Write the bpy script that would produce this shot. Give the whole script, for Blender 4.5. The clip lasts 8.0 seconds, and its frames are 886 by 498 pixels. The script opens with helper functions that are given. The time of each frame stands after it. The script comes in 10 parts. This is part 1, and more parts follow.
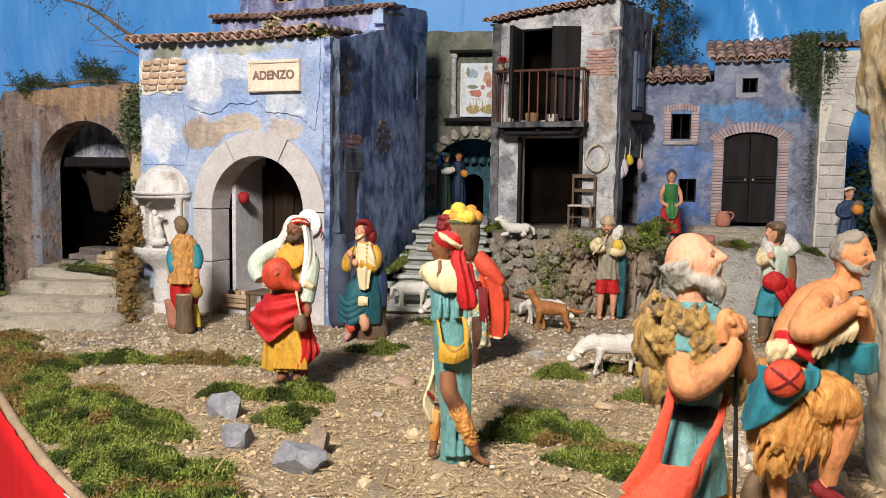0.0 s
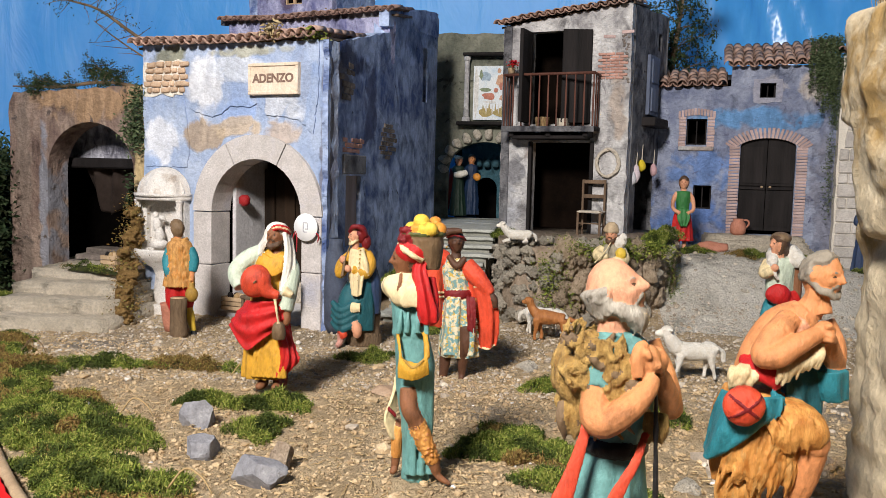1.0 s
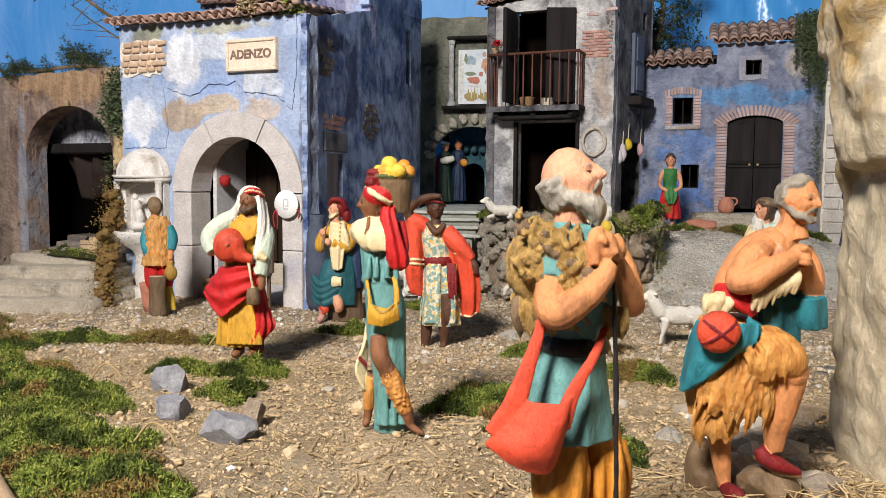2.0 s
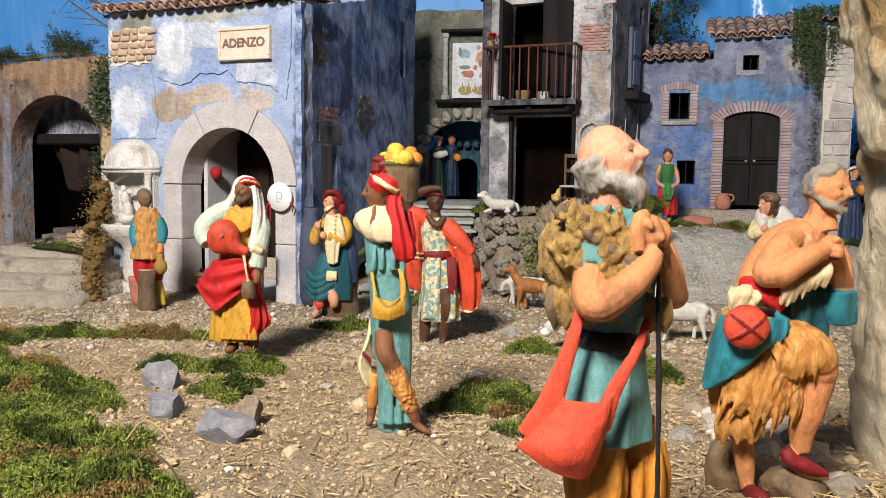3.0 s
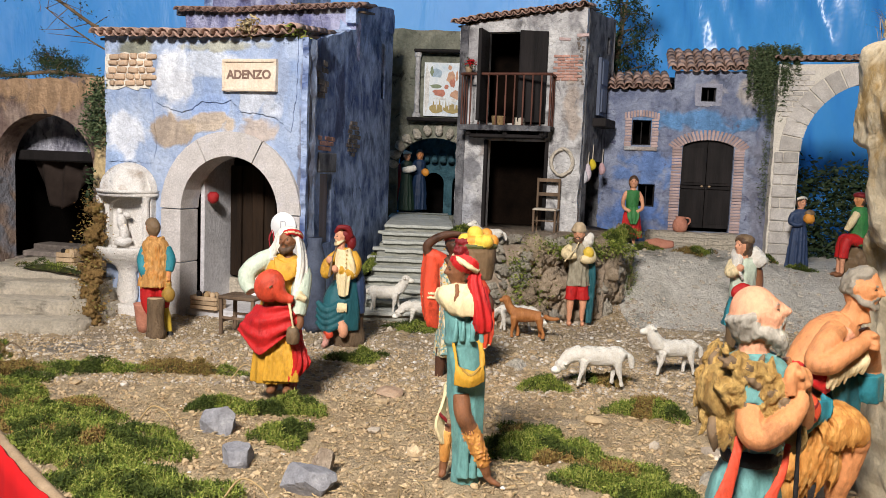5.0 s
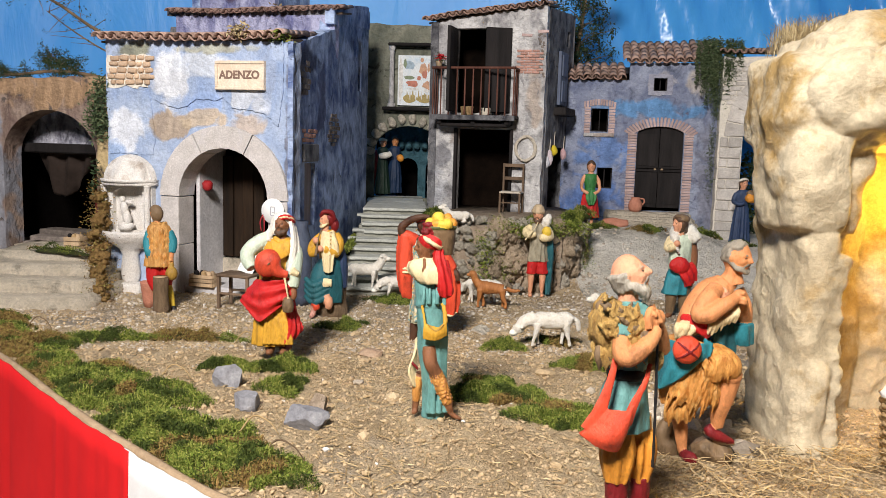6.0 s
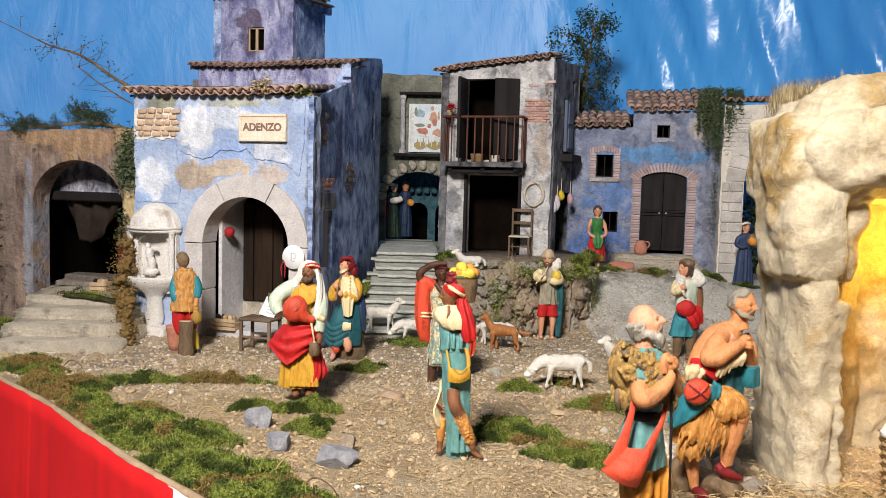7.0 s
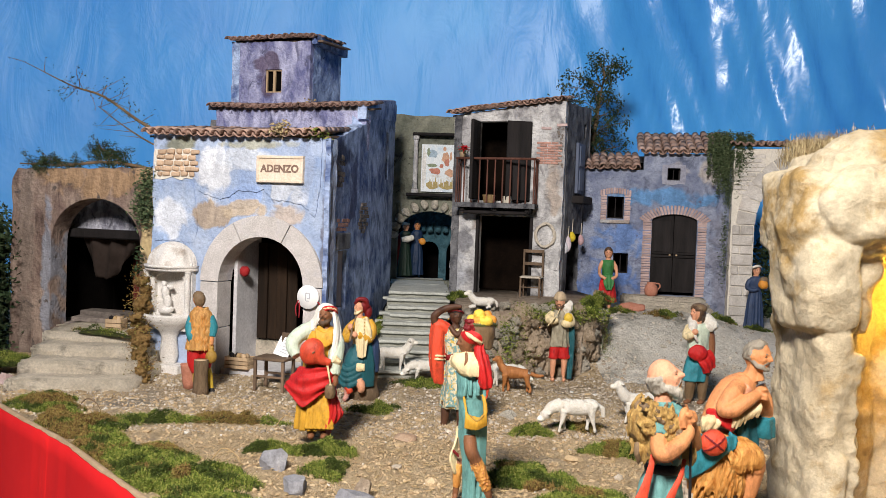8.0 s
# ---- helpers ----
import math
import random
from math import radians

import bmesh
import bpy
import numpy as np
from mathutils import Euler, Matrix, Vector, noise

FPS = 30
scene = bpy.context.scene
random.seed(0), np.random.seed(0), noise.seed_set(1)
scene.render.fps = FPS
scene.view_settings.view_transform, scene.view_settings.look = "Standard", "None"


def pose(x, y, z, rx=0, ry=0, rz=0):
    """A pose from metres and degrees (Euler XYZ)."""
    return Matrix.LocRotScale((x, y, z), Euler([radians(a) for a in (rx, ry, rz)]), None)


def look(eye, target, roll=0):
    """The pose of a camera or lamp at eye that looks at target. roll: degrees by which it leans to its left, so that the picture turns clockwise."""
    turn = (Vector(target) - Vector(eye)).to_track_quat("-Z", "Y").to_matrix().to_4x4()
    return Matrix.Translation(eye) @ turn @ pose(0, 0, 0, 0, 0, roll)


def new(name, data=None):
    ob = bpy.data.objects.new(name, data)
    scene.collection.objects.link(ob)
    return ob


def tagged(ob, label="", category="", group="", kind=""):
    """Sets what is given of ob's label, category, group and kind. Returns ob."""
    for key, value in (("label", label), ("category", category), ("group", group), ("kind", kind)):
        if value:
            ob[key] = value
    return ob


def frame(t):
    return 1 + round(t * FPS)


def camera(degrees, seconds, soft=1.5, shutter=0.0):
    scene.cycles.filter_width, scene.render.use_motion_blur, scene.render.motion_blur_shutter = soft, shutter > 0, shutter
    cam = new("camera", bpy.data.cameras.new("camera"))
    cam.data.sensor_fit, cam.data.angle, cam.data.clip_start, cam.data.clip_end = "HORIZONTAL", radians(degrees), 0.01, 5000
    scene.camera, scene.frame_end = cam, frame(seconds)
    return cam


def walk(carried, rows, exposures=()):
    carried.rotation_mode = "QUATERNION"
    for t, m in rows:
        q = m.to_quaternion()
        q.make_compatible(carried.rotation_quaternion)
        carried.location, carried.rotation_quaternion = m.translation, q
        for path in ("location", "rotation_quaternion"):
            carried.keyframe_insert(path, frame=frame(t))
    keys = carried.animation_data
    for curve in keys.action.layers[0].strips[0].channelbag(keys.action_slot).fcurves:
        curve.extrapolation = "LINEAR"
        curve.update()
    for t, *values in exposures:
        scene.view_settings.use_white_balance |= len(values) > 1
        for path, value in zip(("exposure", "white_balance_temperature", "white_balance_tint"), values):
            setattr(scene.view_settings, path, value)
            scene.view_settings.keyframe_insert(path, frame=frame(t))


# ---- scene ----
cam = camera(57.0, 8.0, 0.8)
PATH = [
    (0, (0.122, -0.009, 0.364), (-0.016, 1.978, 0.186), 0.8),
    (0.5, (0.179, 0.014, 0.375), (-0.022, 1.995, 0.196), 1.5),
    (1, (0.199, 0.026, 0.378), (-0.015, 2.006, 0.199), 1.4),
    (1.5, (0.215, 0.034, 0.353), (-0.008, 2.014, 0.187), 0.6),
    (2, (0.227, 0.048, 0.308), (0.024, 2.03, 0.138), 0.4),
    (2.2, (0.234, 0.059, 0.296), (0.033, 2.042, 0.126), 0.6),
    (3.5, (0.147, 0.093, 0.303), (0.033, 2.082, 0.124), 1.3),
    (4, (0.087, 0.102, 0.348), (0.047, 2.096, 0.201), 2.5),
    (4.2, (0.074, 0.087, 0.358), (0.042, 2.08, 0.186), 2.8),
    (5.3, (0.02, -0.092, 0.415), (0.066, 1.896, 0.203), 2.0),
    (5.5, (0.031, -0.163, 0.419), (0.093, 1.823, 0.192), 2.0),
    (6, (0.035, -0.249, 0.429), (0.11, 1.734, 0.181), 1.7),
    (6.5, (0.01, -0.306, 0.444), (0.084, 1.684, 0.256), 1.1),
    (7, (-0.001, -0.328, 0.452), (0.066, 1.665, 0.299), 1.5),
    (7.5, (-0.01, -0.344, 0.466), (0.047, 1.652, 0.361), 2.0),
    (8, (-0.021, -0.348, 0.474), (0.027, 1.65, 0.404), 2.1),
]
walk(cam, [(t, look(eye, target, roll)) for t, eye, target, roll in PATH])

# ---- world, spotlight of the exhibition hall, added fill and grotto lamp ----
world = bpy.data.worlds.new("hall_air")
scene.world = world
world.use_nodes = True
world.node_tree.nodes["Background"].inputs[0].default_value = (0.80, 0.86, 1.0, 1)
world.node_tree.nodes["Background"].inputs[1].default_value = 0.008
scene.view_settings.exposure = -0.05


def lamp(name, kind, at, to, watts, colour, size=0.3):
    data = bpy.data.lights.new(name, kind)
    data.energy, data.color = watts, colour
    if kind == "AREA":
        data.shape, data.size = "DISK", size
    else:
        data.shadow_soft_size = size
    ob = new(name, data)
    ob.matrix_basis = look(at, to)
    return ob


lamp("hall_spotlight", "AREA", (-0.60, -1.15, 2.15), (0.15, 1.9, 0.2), 222, (1.0, 0.935, 0.885), 0.62)
# Added soft fill from above; no such source is known.
lamp("overhead_fill_lamp", "AREA", (0.4, 0.6, 3.2), (0.4, 1.8, 0.0), 1.6, (0.9, 0.95, 1.0), 1.2)
lamp("grotto_lamp", "POINT", (0.80, 0.95, 0.40), (0, 0, 0), 2.6, (1.0, 0.60, 0.07), 0.02)

# ---- materials ----
def nodes_of(name):
    m = bpy.data.materials.new(name)
    m.use_nodes = True
    return m, m.node_tree.nodes, m.node_tree.links, m.node_tree.nodes["Principled BSDF"]


def noise_fac(n, l, vec, scale, lo=0.35, hi=0.65, detail=6, rough=0.6, dist=0.0):
    t = n.new("ShaderNodeTexNoise")
    t.inputs["Scale"].default_value, t.inputs["Detail"].default_value = scale, detail
    t.inputs["Roughness"].default_value, t.inputs["Distortion"].default_value = rough, dist
    l.new(vec, t.inputs["Vector"])
    r = n.new("ShaderNodeMapRange")
    r.inputs[1].default_value, r.inputs[2].default_value = lo, hi
    l.new(t.outputs["Fac"], r.inputs[0])
    return r.outputs[0]


def blend(n, l, fac, a, b, mode="MIX"):
    m = n.new("ShaderNodeMix")
    m.data_type, m.blend_type = "RGBA", mode
    if isinstance(fac, float):
        m.inputs[0].default_value = fac
    else:
        l.new(fac, m.inputs[0])
    for k, v in ((6, a), (7, b)):
        if isinstance(v, tuple):
            m.inputs[k].default_value = (*v, 1)
        else:
            l.new(v, m.inputs[k])
    return m.outputs[2]


def num(n, l, op, a, b=0.0):
    m = n.new("ShaderNodeMath")
    m.operation = op
    for k, v in ((0, a), (1, b)):
        if isinstance(v, (int, float)):
            m.inputs[k].default_value = v
        else:
            l.new(v, m.inputs[k])
    return m.outputs[0]


def bumped(n, l, p, height, strength, depth):
    b = n.new("ShaderNodeBump")
    b.inputs["Strength"].default_value, b.inputs["Distance"].default_value = strength, depth
    l.new(height, b.inputs["Height"])
    l.new(b.outputs[0], p.inputs["Normal"])


def surface(name, c1, c2, scale=14, fine=120, rough=0.8, bump=0.5, depth=0.002, c3=None, c3_at=(0.55, 0.7), c3_scale=6,
            stretch=(1, 1, 1), metal=0.0, vary=0.0, coat=0.0, grain=0.25, gloss=0.18):
    """Two colours mixed by noise, a third in stains, a fine grain and relief."""
    m, n, l, p = nodes_of(name)
    tc = n.new("ShaderNodeTexCoord")
    mp = n.new("ShaderNodeMapping")
    mp.inputs["Scale"].default_value = stretch
    l.new(tc.outputs["Object"], mp.inputs["Vector"])
    v = mp.outputs[0]
    col = blend(n, l, noise_fac(n, l, v, scale, 0.32, 0.68), c1, c2)
    if c3:
        col = blend(n, l, noise_fac(n, l, v, c3_scale, c3_at[0], c3_at[1], 8, 0.65), col, c3)
    g = noise_fac(n, l, v, fine, 0.3, 0.7, 8, 0.7)
    dark = blend(n, l, g, (1 - grain, 1 - grain, 1 - grain), (1 + grain * 0.6, 1 + grain * 0.6, 1 + grain * 0.6))
    col = blend(n, l, 1.0, col, dark, "MULTIPLY")
    if vary:
        info = n.new("ShaderNodeObjectInfo")
        r = n.new("ShaderNodeMapRange")
        r.inputs[3].default_value, r.inputs[4].default_value = 1 - vary, 1 + vary
        l.new(info.outputs["Random"], r.inputs[0])
        hsv = n.new("ShaderNodeHueSaturation")
        l.new(r.outputs[0], hsv.inputs["Value"])
        l.new(col, hsv.inputs["Color"])
        col = hsv.outputs[0]
    l.new(col, p.inputs["Base Color"])
    p.inputs["Metallic"].default_value = metal
    p.inputs["Coat Weight"].default_value = coat
    p.inputs["Specular IOR Level"].default_value = gloss
    l.new(num(n, l, "MULTIPLY_ADD", g, 0.18), p.inputs["Roughness"])
    p.inputs["Roughness"].links[0].from_node.inputs[2].default_value = rough - 0.09
    if bump:
        h = num(n, l, "ADD", g, noise_fac(n, l, v, scale * 2.5, 0.2, 0.8, 8, 0.6))
        bumped(n, l, p, h, bump, depth)
    return m


def islands(name, colours, rough=0.85, grain_scale=300, translucent=0.0):
    """Colour by piece of a joined mesh, from dark to light."""
    m, n, l, p = nodes_of(name)
    geo = n.new("ShaderNodeNewGeometry")
    ramp = n.new("ShaderNodeValToRGB")
    el = ramp.color_ramp.elements
    while len(el) < len(colours):
        el.new(0.5)
    for k, c in enumerate(colours):
        el[k].position, el[k].color = k / (len(colours) - 1), (*c, 1)
    l.new(geo.outputs["Random Per Island"], ramp.inputs[0])
    tc = n.new("ShaderNodeTexCoord")
    g = noise_fac(n, l, tc.outputs["Object"], grain_scale, 0.3, 0.7)
    col = blend(n, l, 1.0, ramp.outputs[0], blend(n, l, g, (0.75, 0.75, 0.75), (1.15, 1.15, 1.15)), "MULTIPLY")
    l.new(col, p.inputs["Base Color"])
    p.inputs["Roughness"].default_value = rough
    p.inputs["Specular IOR Level"].default_value = 0.2
    return m


def plaster(name, base, streak, patches=(), edge=None, rough=0.88, streak_scale=9, strokes=(1, 1, 0.75), relief=1.0, dirt=0.85, edge_at=0.60):
    """Painted plaster: clouded two-tone wash, trowel scuffs, worn patches (u, z, half width, half height, colour, amount of fray)."""
    m, n, l, p = nodes_of(name)
    tc = n.new("ShaderNodeTexCoord")
    v = tc.outputs["Object"]
    mp = n.new("ShaderNodeMapping")
    mp.inputs["Scale"].default_value = strokes
    l.new(v, mp.inputs["Vector"])
    sv = mp.outputs[0]
    cloud = noise_fac(n, l, sv, streak_scale * 0.95, 0.41, 0.59, 5, 0.52, 0.7)
    scuff = noise_fac(n, l, sv, streak_scale * 2.6, 0.40, 0.60, 6, 0.54, 0.7)
    wash = num(n, l, "ADD", num(n, l, "MULTIPLY", cloud, 0.58), num(n, l, "MULTIPLY", scuff, 0.42))
    col = blend(n, l, wash, base, streak)
    grime = num(n, l, "MULTIPLY", noise_fac(n, l, sv, streak_scale * 1.5, 0.54, 0.68, 8, 0.60, 0.8), dirt)
    col = blend(n, l, grime, col, tuple(c * 0.42 for c in base))
    sep = n.new("ShaderNodeSeparateXYZ")
    l.new(v, sep.inputs[0])
    torn = n.new("ShaderNodeTexNoise")
    torn.inputs["Scale"].default_value, torn.inputs["Detail"].default_value, torn.inputs["Roughness"].default_value = 13, 6, 0.52
    torn.inputs["Distortion"].default_value = 0.8
    l.new(v, torn.inputs["Vector"])
    lumps = noise_fac(n, l, v, 22, 0.2, 0.8, 8, 0.6, 0.2)
    height = lumps
    for u, z, hu, hz, colour, fray in patches:
        du = num(n, l, "POWER", num(n, l, "ABSOLUTE", num(n, l, "DIVIDE", num(n, l, "SUBTRACT", sep.outputs[0], u), hu)), 2.0)
        dz = num(n, l, "POWER", num(n, l, "ABSOLUTE", num(n, l, "DIVIDE", num(n, l, "SUBTRACT", sep.outputs[2], z), hz)), 2.0)
        d = num(n, l, "ADD", num(n, l, "ADD", du, dz), num(n, l, "MULTIPLY", num(n, l, "SUBTRACT", torn.outputs["Fac"], 0.5), 3.4 + fray * 7))
        r = n.new("ShaderNodeMapRange")
        r.inputs[1].default_value, r.inputs[2].default_value = 1.15 + fray * 0.8, 0.85 - fray * 0.8
        l.new(d, r.inputs[0])
        tint = blend(n, l, scuff, tuple(c * 0.78 for c in colour), tuple(min(0.9, c * 1.1) for c in colour))
        col = blend(n, l, num(n, l, "MULTIPLY", r.outputs[0], 0.9), col, tint)
        height = num(n, l, "ADD", height, num(n, l, "MULTIPLY", r.outputs[0], 0.25))
    g = noise_fac(n, l, v, 95, 0.30, 0.70, 8, 0.62)
    col = blend(n, l, 1.0, col, blend(n, l, g, (0.82, 0.82, 0.82), (1.10, 1.10, 1.10)), "MULTIPLY")
    if edge:
        col = blend(n, l, noise_fac(n, l, v, 17, edge_at, edge_at + 0.06, 10, 0.64, 0.9), col, edge)
    l.new(col, p.inputs["Base Color"])
    p.inputs["Roughness"].default_value = rough
    p.inputs["Specular IOR Level"].default_value = 0.15
    bumped(n, l, p, num(n, l, "ADD", height, num(n, l, "MULTIPLY", g, 0.28)), relief, 0.012)
    return m


def paint(name, colour, dark=0.6, rough=0.47):
    """Oil paint on a plaster figurine: half gloss, brushed on unevenly, with a thin darker wash."""
    return surface(name, tuple(c * dark for c in colour), tuple(min(0.9, c * 1.08) for c in colour), 34, 300, rough, 0.55, 0.0014, stretch=(1, 1, 0.5), grain=0.20, gloss=0.32,
                   c3=tuple(c * 0.30 for c in colour), c3_at=(0.54, 0.76), c3_scale=42)


def wood(name, c1, c2, rough=0.75):
    return surface(name, c1, c2, 30, 300, rough, 0.6, 0.0012, stretch=(1, 1, 0.12), vary=0.18)


M_BLUE = plaster("blue_wash_plaster", (0.27, 0.36, 0.56), (0.55, 0.62, 0.74), [
    (0.215, 0.595, 0.052, 0.085, (0.76, 0.78, 0.83), 0.30), (0.30, 0.635, 0.08, 0.03, (0.66, 0.71, 0.80), 0.35), (0.07, 0.45, 0.06, 0.05, (0.72, 0.75, 0.82), 0.2), (0.46, 0.54, 0.05, 0.04, (0.66, 0.70, 0.78), 0.3), (0.30, 0.525, 0.06, 0.03, (0.34, 0.46, 0.74), 0.3),
    (0.205, 0.465, 0.055, 0.04, (0.45, 0.35, 0.25), 0.18), (0.31, 0.482, 0.07, 0.024, (0.52, 0.42, 0.31), 0.22), (0.44, 0.475, 0.05, 0.030, (0.50, 0.42, 0.36), 0.22), (0.50, 0.62, 0.03, 0.08, (0.36, 0.44, 0.62), 0.3),
    (0.07, 0.672, 0.07, 0.022, (0.25, 0.25, 0.17), 0.3), (0.36, 0.672, 0.14, 0.012, (0.42, 0.42, 0.34), 0.4), (0.565, 0.35, 0.010, 0.36, (0.20, 0.21, 0.27), 0.4),
    (0.02, 0.30, 0.04, 0.10, (0.34, 0.46, 0.70), 0.3)], edge=(0.30, 0.33, 0.42), streak_scale=5.0, strokes=(1, 1, 0.6), dirt=0.35, edge_at=0.70, relief=0.55)
# Indigo strokes and stains, with the side's shade deepening the base colour.
M_INDIGO = plaster("shaded_indigo_plaster", (0.085, 0.13, 0.30), (0.52, 0.64, 0.88), [
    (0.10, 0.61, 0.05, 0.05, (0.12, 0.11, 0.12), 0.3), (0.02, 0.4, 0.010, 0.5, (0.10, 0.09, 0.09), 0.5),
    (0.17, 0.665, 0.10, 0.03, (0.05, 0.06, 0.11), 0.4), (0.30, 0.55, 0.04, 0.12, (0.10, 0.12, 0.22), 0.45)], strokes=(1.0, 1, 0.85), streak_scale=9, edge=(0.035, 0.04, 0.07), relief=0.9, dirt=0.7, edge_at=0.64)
M_VIOLET = plaster("violet_plaster", (0.14, 0.15, 0.31), (0.48, 0.49, 0.68), [
    (0.14, 0.975, 0.055, 0.075, (0.13, 0.10, 0.16), 0.12)], strokes=(1.3, 1, 0.6), streak_scale=12, edge=(0.12, 0.12, 0.2))
M_OCHRE = plaster("ochre_plaster", (0.15, 0.10, 0.085), (0.33, 0.25, 0.20), [
    (0.33, 0.565, 0.20, 0.05, (0.37, 0.24, 0.14), 0.3), (0.06, 0.3, 0.03, 0.3, (0.22, 0.17, 0.14), 0.4),
    (0.515, 0.35, 0.02, 0.25, (0.55, 0.42, 0.22), 0.4), (0.14, 0.25, 0.018, 0.22, (0.24, 0.25, 0.29), 0.4)], streak_scale=9, edge=(0.10, 0.08, 0.07), strokes=(1.5, 1, 0.5), relief=0.7)
M_GREYWALL = plaster("grey_plaster", (0.34, 0.33, 0.34), (0.74, 0.73, 0.72), [
    (0.06, 0.40, 0.03, 0.045, (0.27, 0.27, 0.29), 0.2), (0.40, 0.62, 0.03, 0.10, (0.52, 0.44, 0.38), 0.3),
    (0.14, 0.47, 0.05, 0.05, (0.45, 0.38, 0.34), 0.35), (0.02, 0.25, 0.05, 0.09, (0.5, 0.51, 0.55), 0.4)], edge=(0.24, 0.23, 0.24))
# Side walls' shade put into the grey; also hidden walls, lintel, fascia.
M_DARKWALL = plaster("dark_shaded_plaster", (0.055, 0.055, 0.065), (0.24, 0.24, 0.25), streak_scale=10, edge=(0.05, 0.05, 0.06))
M_SLATE = plaster("lavender_plaster", (0.17, 0.20, 0.31), (0.36, 0.40, 0.52), [
    (0.33, 0.60, 0.20, 0.035, (0.15, 0.34, 0.64), 0.4), (0.16, 0.42, 0.10, 0.06, (0.16, 0.27, 0.56), 0.4),
    (0.50, 0.70, 0.045, 0.06, (0.52, 0.47, 0.44), 0.3), (0.35, 0.70, 0.055, 0.04, (0.44, 0.44, 0.50), 0.25),
    (0.10, 0.24, 0.12, 0.08, (0.12, 0.21, 0.48), 0.4), (0.55, 0.35, 0.04, 0.22, (0.24, 0.25, 0.32), 0.4)], streak_scale=10, edge=(0.13, 0.14, 0.22))
M_CREAM = plaster("olive_grey_plaster", (0.13, 0.14, 0.11), (0.28, 0.28, 0.22), streak_scale=8, edge=(0.07, 0.07, 0.055))
# Near-black puts the deep shade inside openings into the colour.
M_DARKIN = surface("shade_black_inside", (0.0016, 0.0013, 0.0012), (0.005, 0.004, 0.0036), 12, rough=0.95, gloss=0.03)
M_LIMEIN = surface("lime_wash", (0.50, 0.49, 0.50), (0.66, 0.65, 0.66), 20, rough=0.9, c3=(0.30, 0.29, 0.30))
M_STONE = surface("grey_arch_stone", (0.50, 0.47, 0.45), (0.66, 0.62, 0.60), 24, 200, 0.85, 0.6, 0.002, vary=0.06, c3=(0.40, 0.40, 0.46))
M_ASHLAR = surface("pale_ashlar", (0.50, 0.46, 0.42), (0.70, 0.66, 0.61), 22, 180, 0.88, 0.7, 0.003, vary=0.16)
M_CARVED = surface("carved_white_stone", (0.78, 0.73, 0.67), (0.88, 0.86, 0.83), 26, 220, 0.85, 0.8, 0.003, c3=(0.46, 0.38, 0.31), c3_at=(0.56, 0.70), c3_scale=16)
M_STEP = surface("concrete_step", (0.60, 0.525, 0.41), (0.80, 0.71, 0.575), 20, 150, 0.92, 1.0, 0.006, c3=(0.26, 0.23, 0.18), c3_scale=12)
M_STAIR = surface("plank_stair", (0.40, 0.41, 0.37), (0.56, 0.57, 0.52), 22, 170, 0.9, 0.7, 0.002, c3=(0.2, 0.22, 0.16), c3_at=(0.6, 0.75))
M_TILE = surface("terracotta_tile", (0.30, 0.185, 0.145), (0.50, 0.355, 0.29), 40, 250, 0.85, 0.5, 0.001, c3=(0.24, 0.19, 0.16), c3_scale=18, vary=0.3)
M_TILE_DARK = surface("weathered_tile", (0.20, 0.13, 0.11), (0.33, 0.22, 0.18), 40, 250, 0.88, 0.5, 0.001, c3=(0.14, 0.12, 0.11), c3_scale=18, vary=0.3)
M_BRICK = surface("buff_brick", (0.48, 0.32, 0.21), (0.64, 0.47, 0.33), 40, 250, 0.9, 0.7, 0.0015, vary=0.25)
M_PINKBRICK = surface("pink_brick", (0.44, 0.31, 0.29), (0.56, 0.43, 0.41), 40, 250, 0.9, 0.6, 0.0012, vary=0.2)
M_REDBRICK = surface("red_brick", (0.44, 0.22, 0.17), (0.56, 0.34, 0.28), 40, 250, 0.9, 0.6, 0.0012, vary=0.2)
M_MORTAR = surface("pale_mortar", (0.70, 0.65, 0.56), (0.82, 0.77, 0.68), 40, 220, 0.92, 0.7, 0.002)
M_DARKBRICK = surface("sooty_rubble", (0.13, 0.11, 0.10), (0.27, 0.23, 0.20), 50, 260, 0.92, 0.8, 0.002, vary=0.3)
M_WOOD = wood("weathered_wood", (0.11, 0.075, 0.05), (0.22, 0.15, 0.10))
M_DARKWOOD = wood("black_stained_wood", (0.009, 0.008, 0.008), (0.026, 0.022, 0.022), 0.75)
M_REDWOOD = wood("red_brown_rail", (0.09, 0.035, 0.025), (0.16, 0.07, 0.05), 0.6)
M_PALEWOOD = wood("pale_wood", (0.36, 0.25, 0.15), (0.52, 0.38, 0.24))
M_TRUNK = surface("bark", (0.13, 0.085, 0.05), (0.26, 0.18, 0.11), 40, 260, 0.9, 1.0, 0.003, stretch=(1, 1, 0.3))
M_GROUND = surface("dry_earth", (0.42, 0.31, 0.18), (0.66, 0.51, 0.325), 9, 160, 0.95, 1.0, 0.005, c3=(0.27, 0.24, 0.2), c3_at=(0.52, 0.66), c3_scale=2.2)
M_GREYGROUND = surface("grey_cement_slope", (0.60, 0.56, 0.485), (0.76, 0.715, 0.63), 10, 130, 0.95, 1.0, 0.004, c3=(0.25, 0.24, 0.2))
M_PEBBLE = islands("gravel", [(0.31, 0.22, 0.125), (0.45, 0.33, 0.19), (0.52, 0.39, 0.235), (0.42, 0.31, 0.185), (0.58, 0.45, 0.285)])
